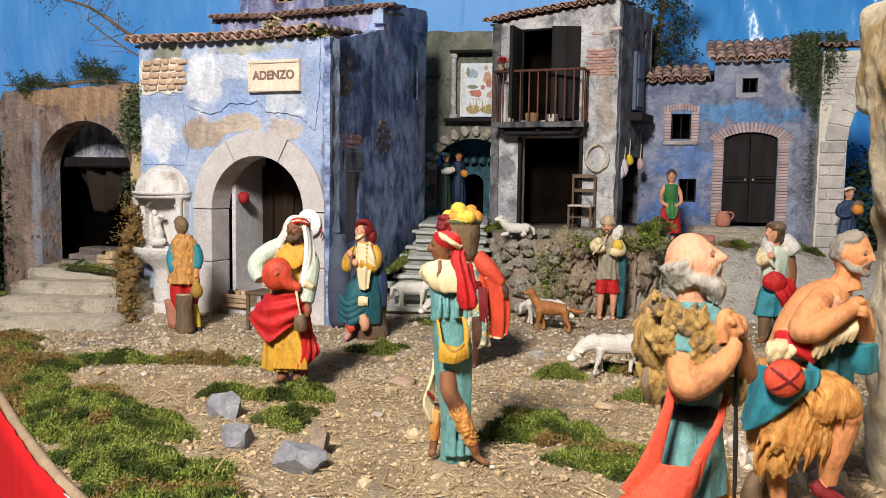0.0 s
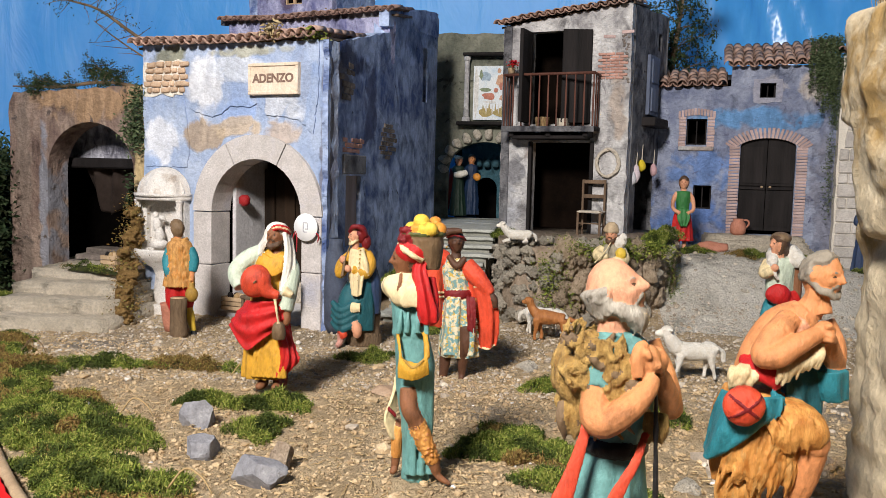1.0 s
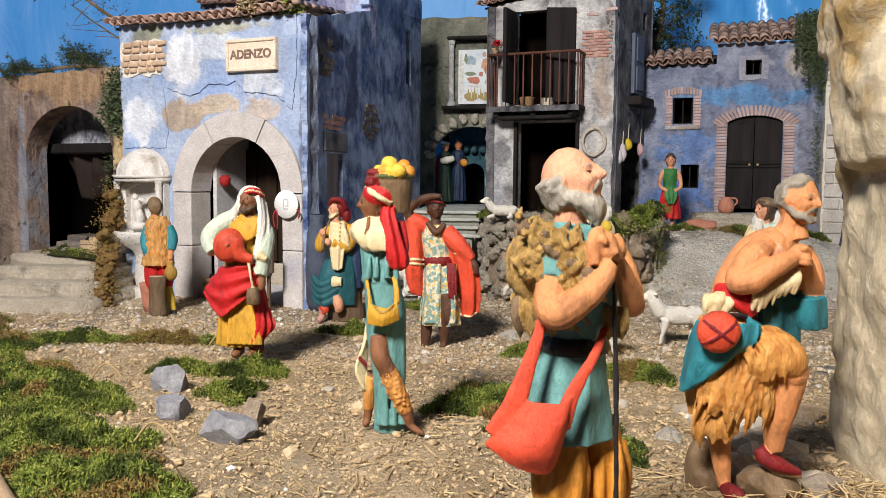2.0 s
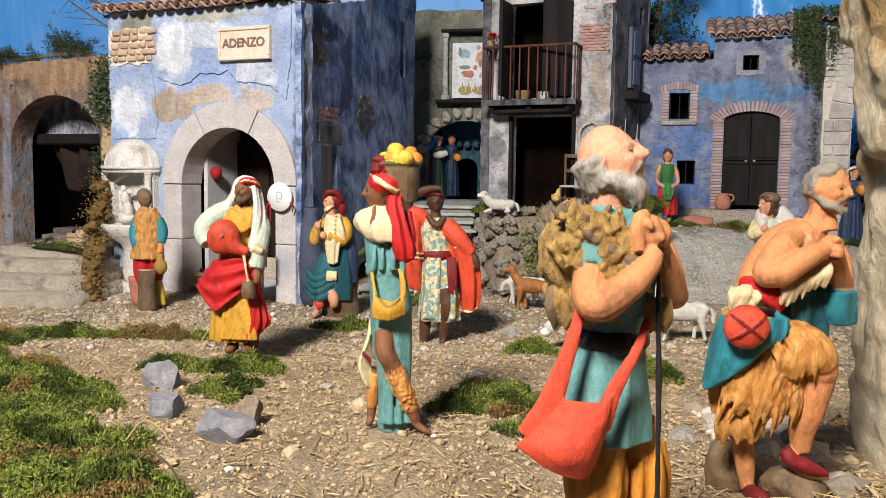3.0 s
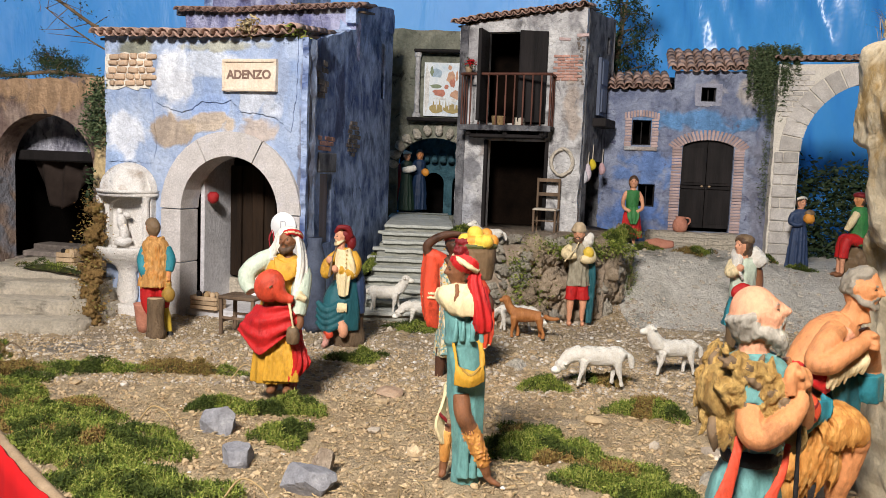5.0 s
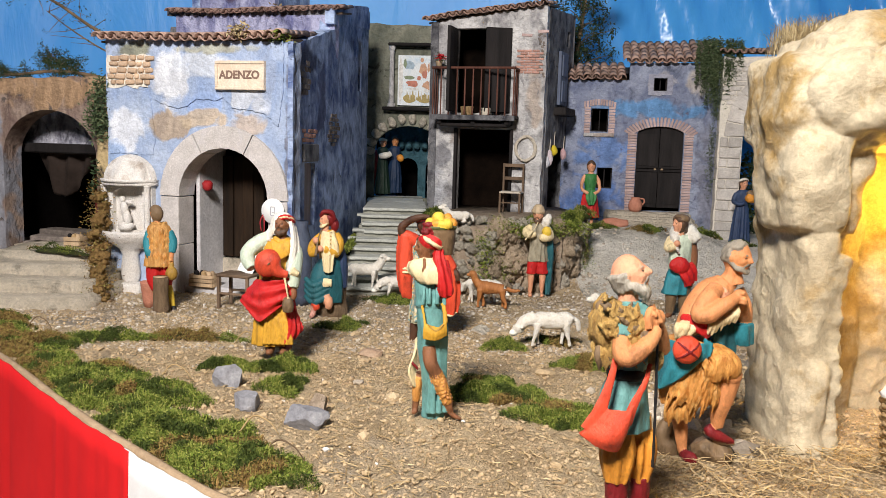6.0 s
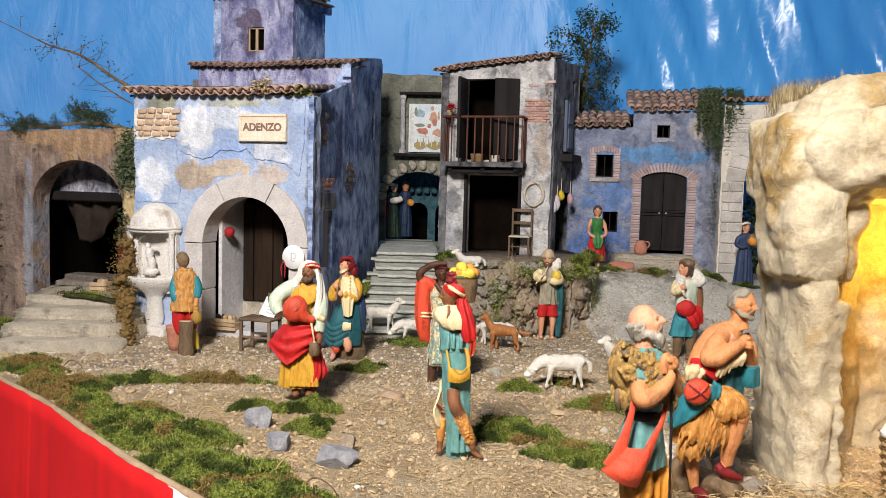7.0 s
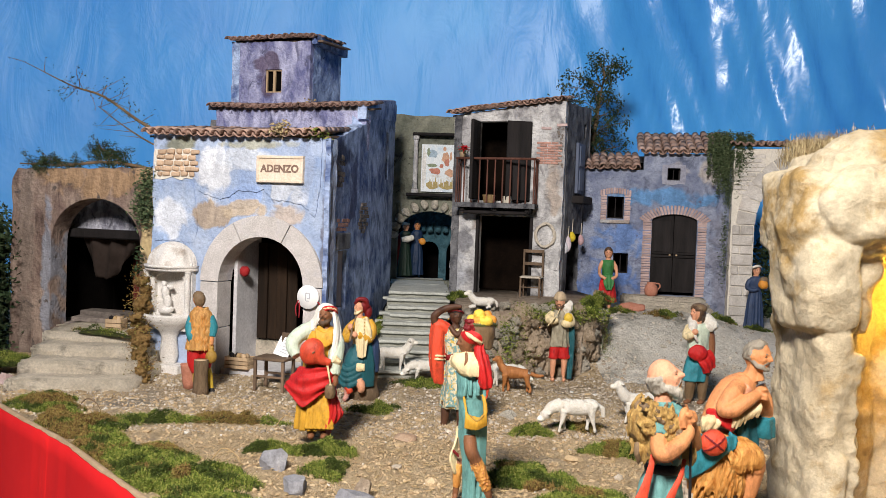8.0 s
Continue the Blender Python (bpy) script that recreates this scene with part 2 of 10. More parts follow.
M_PEBBLE_GREY = islands("grey_gravel", [(0.24, 0.20, 0.155), (0.41, 0.345, 0.27), (0.50, 0.43, 0.34), (0.64, 0.57, 0.47)])
M_STRAW = islands("straw", [(0.30, 0.20, 0.09), (0.44, 0.32, 0.16), (0.60, 0.46, 0.26)])
M_MOSS = islands("green_moss", [(0.04, 0.065, 0.010), (0.13, 0.18, 0.025), (0.22, 0.26, 0.045), (0.34, 0.34, 0.09)])
M_MOSS_DARK = islands("dark_moss", [(0.02, 0.034, 0.008), (0.055, 0.08, 0.014), (0.10, 0.125, 0.025)])
M_MOSS_BROWN = islands("brown_moss", [(0.09, 0.05, 0.02), (0.20, 0.12, 0.04), (0.33, 0.22, 0.07), (0.20, 0.20, 0.05)])
M_IVY = islands("dusty_ivy", [(0.035, 0.06, 0.028), (0.085, 0.12, 0.055), (0.15, 0.18, 0.09)])
M_LEAF = islands("dark_leaves", [(0.015, 0.03, 0.012), (0.035, 0.06, 0.025), (0.07, 0.09, 0.045)])
M_DRYGRASS = islands("dry_grass", [(0.26, 0.19, 0.10), (0.42, 0.33, 0.18), (0.55, 0.46, 0.28)])
M_ROCK = surface("cream_rock", (0.46, 0.37, 0.235), (0.66, 0.57, 0.405), 6, 110, 0.85, 0.55, 0.004, c3=(0.40, 0.265, 0.105), c3_at=(0.52, 0.64), c3_scale=7)
M_GREYROCK = surface("grey_stone", (0.20, 0.20, 0.22), (0.36, 0.36, 0.38), 40, 250, 0.7, 0.7, 0.002, c3=(0.48, 0.48, 0.5), c3_at=(0.58, 0.72), c3_scale=25)
M_RUBBLE = surface("brown_cork_rock", (0.36, 0.27, 0.19), (0.62, 0.50, 0.38), 30, 220, 0.92, 1.0, 0.004, vary=0.22, c3=(0.16, 0.12, 0.08), c3_at=(0.60, 0.74), c3_scale=24)
M_RUBBLE2 = surface("pale_rubble", (0.50, 0.45, 0.36), (0.70, 0.64, 0.54), 34, 220, 0.92, 1.0, 0.004, vary=0.2, c3=(0.2, 0.17, 0.13), c3_scale=24)
M_REDCLOTH = surface("red_felt", (0.50, 0.008, 0.010), (0.62, 0.013, 0.014), 5, 600, 0.9, 0.2, 0.0005, grain=0.08)
M_WHITECLOTH = surface("white_cloth", (0.68, 0.66, 0.64), (0.8, 0.79, 0.77), 8, 500, 0.9, 0.3, 0.0006, grain=0.08)
M_TERRACOTTA = surface("terracotta", (0.42, 0.17, 0.11), (0.55, 0.25, 0.17), 30, 220, 0.7, 0.3, 0.0008)
M_WICKER = surface("wicker", (0.34, 0.22, 0.10), (0.52, 0.37, 0.20), 80, 300, 0.7, 0.6, 0.001, stretch=(1, 1, 3))
M_ROPE = surface("bleached_rope", (0.50, 0.44, 0.36), (0.64, 0.58, 0.48), 90, 400, 0.9, 0.7, 0.001)
M_SIGN = surface("sign_board", (0.66, 0.52, 0.38), (0.80, 0.70, 0.58), 20, 180, 0.8, 0.4, 0.001, c3=(0.5, 0.36, 0.24), c3_at=(0.6, 0.75))
M_LETTER = surface("faded_brown_paint", (0.16, 0.10, 0.08), (0.28, 0.19, 0.15), 60, 300, 0.8, 0.2, 0.0004)
M_PAPER = surface("white_paper", (0.78, 0.78, 0.77), (0.84, 0.84, 0.83), 20, 300, 0.7, 0.1, 0.0003, grain=0.05)
M_GREYINK = surface("grey_print", (0.38, 0.39, 0.42), (0.5, 0.5, 0.53), 60, 300, 0.8, 0.0)
M_IRON = surface("dark_iron", (0.03, 0.03, 0.032), (0.07, 0.065, 0.06), 60, 300, 0.55, 0.3, 0.0005, metal=0.6)


def tarp_material():
    m, n, l, p = nodes_of("blue_plastic_sheet")
    tc = n.new("ShaderNodeTexCoord")
    v = tc.outputs["Object"]
    l.new(blend(n, l, noise_fac(n, l, v, 0.9, 0.3, 0.7), (0.045, 0.29, 0.78), (0.10, 0.44, 0.93)), p.inputs["Base Color"])
    taut = n.new("ShaderNodeSeparateXYZ")
    l.new(v, taut.inputs[0])
    r = n.new("ShaderNodeMapRange")
    r.inputs[1].default_value, r.inputs[2].default_value, r.inputs[3].default_value, r.inputs[4].default_value = 0.2, 1.3, 0.46, 0.26
    l.new(taut.outputs[0], r.inputs[0])
    l.new(r.outputs[0], p.inputs["Roughness"])
    p.inputs["Specular IOR Level"].default_value = 0.4
    mp = n.new("ShaderNodeMapping")
    mp.inputs["Scale"].default_value = (1, 1, 0.35)
    mp.inputs["Rotation"].default_value = (0, -0.30, 0)
    l.new(v, mp.inputs["Vector"])
    h = num(n, l, "ADD", noise_fac(n, l, mp.outputs[0], 5, 0.3, 0.7, 4, 0.55, 1.2), num(n, l, "MULTIPLY", noise_fac(n, l, v, 14, 0.3, 0.7, 3, 0.5, 1.0), 0.12))
    bumped(n, l, p, h, 0.16, 0.02)
    return m


M_TARP = tarp_material()

# ---- building kit ----
from mathutils.bvhtree import BVHTree
from mathutils.geometry import tessellate_polygon

WORLD_OF = {}


def place(ob, m, parent=None):
    """Stands ob at the world pose m, under parent if there is one."""
    ob.parent = parent
    ob.matrix_basis = WORLD_OF[parent].inverted() @ m if parent else m
    WORLD_OF[ob] = m
    return ob


def thing(name, at, label, category, group="", kind=""):
    ob = new(name)
    ob.empty_display_size = 0.05
    place(ob, Matrix.Translation(at))
    return tagged(ob, label, category, group, kind)


def mesh_of(name, bm, mats, smooth=False):
    bmesh.ops.recalc_face_normals(bm, faces=bm.faces)
    me = bpy.data.meshes.new(name)
    bm.to_mesh(me)
    bm.free()
    for m in mats if isinstance(mats, (list, tuple)) else [mats]:
        me.materials.append(m)
    if smooth:
        me.polygons.foreach_set("use_smooth", [True] * len(me.polygons))
    return me


def part(name, bm, material, parent=None, label="", m=None, smooth=False):
    """Links a bmesh (or a mesh) as one object at the world pose m under parent."""
    me = bm if isinstance(bm, bpy.types.Mesh) else mesh_of(name, bm, material, smooth)
    ob = new(name, me)
    place(ob, m or Matrix.Identity(4), parent)
    return tagged(ob, label) if label else ob


def along(p0, p1, z=0.0):
    """A frame at p0 on the ground plan: x towards p1, y away from the viewer, z up."""
    a = math.atan2(p1[1] - p0[1], p1[0] - p0[0])
    return Matrix.Translation((p0[0], p0[1], z)) @ Matrix.Rotation(a, 4, "Z")


def box(sx, sy, sz, at=(0, 0, 0), bevel=0.0, segs=1, bm=None, jitter=0.0, rnd=None):
    """A box with its base centre at at."""
    bm = bm or bmesh.new()
    made = bmesh.ops.create_cube(bm, size=1.0)["verts"]
    for v in made:
        v.co = Vector((v.co.x * sx + at[0], v.co.y * sy + at[1], (v.co.z + 0.5) * sz + at[2]))
        if jitter:
            v.co += Vector((rnd.uniform(-jitter, jitter) for _ in range(3)))
    if bevel:
        edges = list({e for v in made for e in v.link_edges})
        bmesh.ops.bevel(bm, geom=edges, offset=bevel, segments=segs, profile=0.6, affect="EDGES")
    return bm


def arch_loop(uc, r, spring, foot, n=18, squash=1.0):
    pts = [(uc - r, foot)]
    for k in range(n + 1):
        a = math.pi * (1 - k / n)
        pts.append((uc + r * math.cos(a), spring + squash * r * math.sin(a)))
    return pts + [(uc + r, foot)]


def rect_loop(u0, z0, u1, z1):
    return [(u0, z0), (u1, z0), (u1, z1), (u0, z1)]


def ragged(loop, step, amp, rnd):
    """Breaks long edges into uneven ones."""
    out = []
    for (a, b), (c, d) in zip(loop, loop[1:] + loop[:1]):
        k = max(1, int(math.hypot(c - a, d - b) / step))
        for i in range(k):
            f = i / k
            j = amp if i else amp * 0.3
            out.append((a + (c - a) * f + rnd.uniform(-j, j), b + (d - b) * f + rnd.uniform(-j, j)))
    return out


def slab(outline, holes=(), thick=0.04):
    """An upright slab with openings, its face at y = 0 and its back at y = thick."""
    bm = bmesh.new()
    loops = [outline, *holes]
    pts = [p for loop in loops for p in loop]
    fronts = [bm.verts.new((u, 0, z)) for u, z in pts]
    backs = [bm.verts.new((u, thick, z)) for u, z in pts]
    for tri in tessellate_polygon([[Vector((u, z, 0)) for u, z in loop] for loop in loops]):
        for vs in (fronts, backs):
            try:
                bm.faces.new([vs[i] for i in tri])
            except ValueError:
                pass
    k = 0
    for loop in loops:
        n = len(loop)
        for i in range(n):
            a, b = k + i, k + (i + 1) % n
            bm.faces.new((fronts[a], fronts[b], backs[b], backs[a]))
        k += n
    return bm


def spline(pts, n):
    """n points on a smooth curve through pts (rows of any width)."""
    p = np.array(pts, float)
    if len(p) == 2:
        t = np.linspace(0, 1, n)[:, None]
        return p[0] * (1 - t) + p[1] * t
    q = np.vstack([2 * p[0] - p[1], p, 2 * p[-1] - p[-2]])
    out = []
    for s in np.linspace(0, len(p) - 1, n):
        i = min(int(s), len(p) - 2)
        f = s - i
        a, b, c, d = q[i], q[i + 1], q[i + 2], q[i + 3]
        out.append(0.5 * (2 * b + (c - a) * f + (2 * a - 5 * b + 4 * c - d) * f * f + (3 * b - a - 3 * c + d) * f ** 3))
    return np.array(out)


def skin(bm, rings, mat=0, closed=True, caps=True):
    """Faces between rings of points."""
    rows = [[bm.verts.new(p) for p in ring] for ring in rings]
    k = len(rows[0])
    for a, b in zip(rows, rows[1:]):
        for i in range(k if closed else k - 1):
            f = bm.faces.new((a[i], a[(i + 1) % k], b[(i + 1) % k], b[i]))
            f.material_index, f.smooth = mat, True
    if caps and closed:
        for ring in (rows[0], rows[-1]):
            f = bm.faces.new(ring)
            f.material_index, f.smooth = mat, True
    return rows


def tube(bm, pts, radii, mat=0, seg=10, n=None, flat=1.0, caps=True):
    """A smooth tapering tube through pts; flat squeezes it along its second axis."""
    n = n or max(2, 4 * (len(pts) - 1) + 1)
    data = spline([(*p, r) for p, r in zip(pts, radii)], n)
    rings, up = [], None
    for i in range(n):
        a, b = data[max(i - 1, 0)][:3], data[min(i + 1, n - 1)][:3]
        t = Vector(b - a).normalized()
        if up is None:
            up = Vector((0, 0, 1)) if abs(t.z) < 0.9 else Vector((0, 1, 0))
        s = t.cross(up).normalized()
        up = s.cross(t).normalized()
        c, r = Vector(data[i][:3]), max(data[i][3], 1e-5)
        rings.append([c + s * (r * math.cos(w)) + up * (r * flat * math.sin(w)) for w in (2 * math.pi * j / seg for j in range(seg))])
    skin(bm, rings, mat, True, caps)
    return bm


def ball(bm, c, r, mat=0, sub=2, rough=0.0, freq=40.0, turn=None, seed=0.0):
    """An ellipsoid with an uneven surface."""
    made = bmesh.ops.create_icosphere(bm, subdivisions=sub, radius=1.0)["verts"]
    rr = Vector(r if isinstance(r, (tuple, list)) else (r, r, r))
    for v in made:
        d = v.co.copy()
        p = Vector((d.x * rr.x, d.y * rr.y, d.z * rr.z))
        if rough:
            k = noise.noise(p * freq + Vector((seed, seed * 1.7, seed * 0.3)))
            p *= 1 + rough * k
        if turn is not None:
            p = turn @ p
        v.co = p + Vector(c)
    for f in {f for v in made for f in v.link_faces}:
        f.material_index, f.smooth = mat, True
    return bm


def joined(name, verts, faces, material, kind_label, category, parent=None, smooth=False):
    """Countless small pieces as one mesh of stuff."""
    me = bpy.data.meshes.new(name)
    me.from_pydata(verts, [], faces)
    me.materials.append(material)
    if smooth:
        me.polygons.foreach_set("use_smooth", [True] * len(me.polygons))
    ob = new(name, me)
    place(ob, Matrix.Identity(4), parent)
    return tagged(ob, kind_label, category, "", "stuff") if not parent else ob


def blades(rng, roots, length, width, lean, up=(0, 0, 1)):
    """Thin leaning blades, one triangle pair each, at the given roots."""
    n = len(roots)
    a = rng.uniform(0, 2 * math.pi, n)
    ln = length * rng.uniform(0.5, 1.3, n)
    tilt = lean * rng.uniform(0.1, 1.0, n)
    up = np.array(up, float)
    side = np.stack([-np.sin(a), np.cos(a), np.zeros(n)], 1)
    out = np.stack([np.cos(a), np.sin(a), np.zeros(n)], 1)
    w = side * (width * rng.uniform(0.6, 1.4, n))[:, None]
    mid = roots + up * (ln * 0.55)[:, None] + out * (ln * tilt * 0.35)[:, None]
    tip = roots + up * (ln * (1 - 0.25 * tilt))[:, None] + out * (ln * tilt)[:, None]
    v = np.stack([roots - w * 0.5, roots + w * 0.5, mid + w * 0.5, mid - w * 0.5, tip], 1).reshape(-1, 3)
    f = []
    for i in range(n):
        b = 5 * i
        f += [(b, b + 1, b + 2, b + 3), (b + 3, b + 2, b + 4)]
    return v, f


def leaves(rng, centres, size, flatness=0.6):
    """Small leaf-shaped quads turned every way."""
    n = len(centres)
    d = rng.normal(size=(n, 3))
    d[:, 2] *= flatness
    d /= np.linalg.norm(d, axis=1)[:, None]
    e = np.cross(d, rng.normal(size=(n, 3)))
    e /= np.linalg.norm(e, axis=1)[:, None]
    s = size * rng.uniform(0.6, 1.4, n)[:, None]
    v = np.stack([centres - d * s, centres + e * s * 0.4, centres + d * s, centres - e * s * 0.4], 1).reshape(-1, 3)
    return v, [(4 * i, 4 * i + 1, 4 * i + 2, 4 * i + 3) for i in range(n)]


def tile_mesh(length=0.055, r=0.012, r2=0.0095, thick=0.0022, material=None):
    """A barrel tile, its wide end at y = 0, rising towards +y."""
    bm = bmesh.new()
    rings = []
    for y, rr in ((0, r), (length, r2)):
        ring = [(rr * math.cos(a), y, rr * math.sin(a) * 0.95) for a in (math.pi * k / 6 for k in range(7))]
        ring += [((rr - thick) * math.cos(a), y, (rr - thick) * math.sin(a) * 0.95) for a in (math.pi * k / 6 for k in range(6, -1, -1))]
        rings.append(ring)
    skin(bm, rings)
    return mesh_of("tile", bm, material)


def tiled_roof(name, parent, m, width, depth, rise, material, pitch=0.024, row=0.042, label="", seed=1, sag=0.004, skew=0.0, r=0.012):
    """A sloping roof board in the frame m (x along the eave, y up the slope's plan) under rows of barrel tiles; skew: how far the sides lean per metre."""
    rnd = random.Random(seed)
    slope = math.atan2(rise, depth)
    run = math.hypot(rise, depth)
    tilt = m @ Matrix.Rotation(slope, 4, "X")
    bm = box(width, run - 0.024, 0.006, (width / 2, run / 2 + 0.012, -0.010))
    for v in bm.verts:
        v.co.x -= skew * v.co.y
    board = part(name, bm, M_WOOD, parent, label, tilt)
    cover = tile_mesh(0.055, r, r * 0.8, 0.0024, material)
    rows = max(1, int(run / row))
    for j in range(rows):
        for k in range(int(width / pitch) + 1):
            y = j * row - 0.012 + rnd.uniform(-0.004, 0.004)
            u = k * pitch + rnd.uniform(-0.002, 0.002) - skew * y
            lift = 0.0045 + rnd.uniform(-0.0015, 0.0015) + sag * math.sin(u * 9 + seed)
            base = tilt @ Matrix.Translation((u, y, lift))
            part("tile", cover, None, board, "", base @ Matrix.Rotation(radians(3.5 + rnd.uniform(-2, 2)), 4, "X") @ Matrix.Rotation(radians(rnd.uniform(-5, 5)), 4, "Z"))
            if k < int(width / pitch):
                pan = tilt @ Matrix.Translation((u + pitch / 2, y + 0.004, lift + 0.006))
                part("tile", cover, None, board, "", pan @ Matrix.Rotation(math.pi, 4, "Y") @ Matrix.Rotation(radians(-3), 4, "X"))
    return board


def brick_field(parent, m, u0, z0, u1, z1, bw, bh, material, seed, proud=0.004, keep=1.0, gap=0.004, depth=0.012, oval=None, stagger=True):
    """Courses of single bricks on a wall's face, in the wall's frame."""
    rnd = random.Random(seed)
    kinds = []
    for _ in range(4):
        bm = box(bw - gap, depth, bh - gap, (0, 0, -(bh - gap) / 2), 0.0015, 1, None, bh * 0.07, rnd)
        kinds.append(mesh_of("brick", bm, material))
    z, j = z0 + bh / 2, 0
    while z < z1:
        u = u0 + bw / 2 - (bw / 2 if j % 2 and stagger else 0)
        while u < u1 + (bw * 0.3 if stagger else -bw * 0.3):
            inside = not oval or ((u - oval[0]) / oval[2]) ** 2 + ((z - oval[1]) / oval[3]) ** 2 < 1 + rnd.uniform(-0.2, 0.2)
            if u - bw * 0.4 > u0 - bw * 0.4 and rnd.random() < keep and inside:
                part("brick", rnd.choice(kinds), None, parent, "", m @ Matrix.Translation((u + rnd.uniform(-0.001, 0.001), depth / 2 - proud + rnd.uniform(-0.0015, 0.0015), z)) @ Matrix.Rotation(radians(rnd.uniform(-3, 3)), 4, "Y"))
            u += bw
        z += bh
        j += 1

# ---- the ground board, its edge and cloths ----
EDGE = [(-2.3, 2.95), (-0.95, 1.505), (-0.72, 1.265), (-0.5, 1.005), (-0.33, 0.82), (-0.12, 0.63), (0.25, 0.47), (0.8, 0.36), (2.6, 0.3)]


def smooth(a, b, t):
    t = min(1.0, max(0.0, (t - a) / (b - a)))
    return t * t * (3 - 2 * t)


def lie(x, y):
    """The height of the ground."""
    z = 0.006 * noise.noise(Vector((x * 3, y * 3, 0))) + 0.003 * noise.noise(Vector((x * 11, y * 11, 3)))
    z += 0.152 * smooth(2.12, 2.62, y - 0.06 * (x - 0.6)) * smooth(0.45, 0.58, x) * (1 - 0.35 * smooth(1.0, 1.3, x))
    z += 0.017 * math.exp(-((x - 0.10) / 0.11) ** 2 - ((y - 0.97) / 0.10) ** 2)
    return z


def ground_board():
    xs = np.concatenate([np.linspace(-2.3, -1.0, 40)[:-1], np.linspace(-1.0, 1.2, 330), np.linspace(1.2, 2.6, 40)[1:]])
    bm = bmesh.new()
    ex, ey = [p[0] for p in EDGE], [p[1] for p in EDGE]
    rows = []
    for x in xs:
        front = float(np.interp(x, ex, ey))
        ys = front + (4.0 - front) * np.linspace(0, 1, 300) ** 1.25
        rows.append([bm.verts.new((x, y, lie(x, y) + 0.0050 * noise.noise(Vector((x * 36, y * 36, 1))) + 0.0034 * noise.noise(Vector((x * 95, y * 95, 5))))) for y in ys])
    for a, b in zip(rows, rows[1:]):
        for i in range(len(a) - 1):
            f = bm.faces.new((a[i], b[i], b[i + 1], a[i + 1]))
            c = f.calc_center_median()
            f.smooth = True
            f.material_index = 1 if (c.x > 0.55 and c.y > 2.1 + 0.03 * noise.noise(c * 9)) else 0
    ob = part("ground", bm, [M_GROUND, M_GREYGROUND])
    return tagged(ob, "dry sandy earth scattered with gravel and straw", "ground", "", "structure")


ground_board()


def hanging_cloth(name, a, b, material, label, waves, seed):
    """A cloth pinned along the board's edge from edge point a to b, hanging in soft folds."""
    pts = spline([(x, y, 0) for x, y in EDGE], 161)
    pts = [p for p in pts if a <= p[0] <= b]
    bm = bmesh.new()
    rings = []
    for k, z in enumerate(np.linspace(0, 1, 26)):
        row = []
        for i, p in enumerate(pts):
            t = pts[min(i + 1, len(pts) - 1)] - pts[max(i - 1, 0)]
            nrm = Vector((t[1], -t[0], 0)).normalized() * -1
            if nrm.y > 0:
                nrm = -nrm
            drop = 0.5 + 0.5 * noise.noise(Vector((i * waves * 0.55, z * 0.5, seed))) + 0.25 * noise.noise(Vector((i * waves * 1.3, z * 0.8, seed + 7)))
            fold = drop * 0.020 * (0.25 + z) + 0.02 * z
            row.append(Vector((p[0], p[1], 0.014 - 0.0015 * math.sin(0.4 * i) - 0.85 * z)) + nrm * (0.006 + fold))
        rings.append(row)
    skin(bm, rings, 0, False, False)
    ob = part(name, bm, material, None, "", None, True)
    mod = ob.modifiers.new("cloth", "SOLIDIFY")
    mod.thickness = 0.002
    return tagged(ob, label, "cloth")


hanging_cloth("table_cloth", -2.3, -0.33, M_REDCLOTH, "bright red felt cloth hanging in folds from the board's edge", 0.9, 1)
hanging_cloth("table_cloth", -0.345, 2.6, M_WHITECLOTH, "white cloth hanging from the board's edge", 0.8, 4)


def board_edge():
    bm = bmesh.new()
    pts = [(x, y + 0.003, 0.008) for x, y in EDGE]
    tube(bm, pts, [0.0075] * len(pts), 0, 8, 160)
    return tagged(part("edge_trim", bm, M_PALEWOOD, None, "", None, True), "raw pale wooden edge strip of the display board", "edge strip", "", "structure")


board_edge()


# ---- blue plastic sheet behind, and the hall around ----
def tarp():
    bm = bmesh.new()
    rings = []
    plan = spline([(-3.6, 0.6, 0), (-3.3, 2.6, 0), (-2.4, 3.6, 0), (-0.9, 3.86, 0), (0.6, 3.80, 0), (2.2, 3.74, 0), (3.2, 3.2, 0), (3.7, 1.2, 0)], 330)
    for z in np.linspace(-0.1, 2.6, 90):
        row = []
        for i, p in enumerate(plan):
            q = Vector((p[0] * 1.6 - 0.4 * z, z * 0.55, 0))
            d = 0.03 * noise.noise(q * 0.9) + 0.008 * abs(noise.noise(q * 2.6 + Vector((5, 2, 0)))) + 0.003 * abs(noise.noise(Vector((p[0] * 8 + z * 2, z * 1.5, 4))))
            right = smooth(0.4, 1.5, p[0])
            d += right * 0.07 * abs(noise.noise(Vector((p[0] * 3.2 + z * 1.1, z * 0.5, 9)))) + right * 0.03 * noise.noise(Vector((p[0] * 11 + z * 3.5, z * 2, 2)))
            row.append((p[0], p[1] - d * 1.6, z))
        rings.append(row)
    skin(bm, rings, 0, False, False)
    ob = part("backdrop", bm, M_TARP, None, "", None, True)
    return tagged(ob, "creased shiny blue plastic sheet hung as sky", "backdrop sheet", "", "structure")


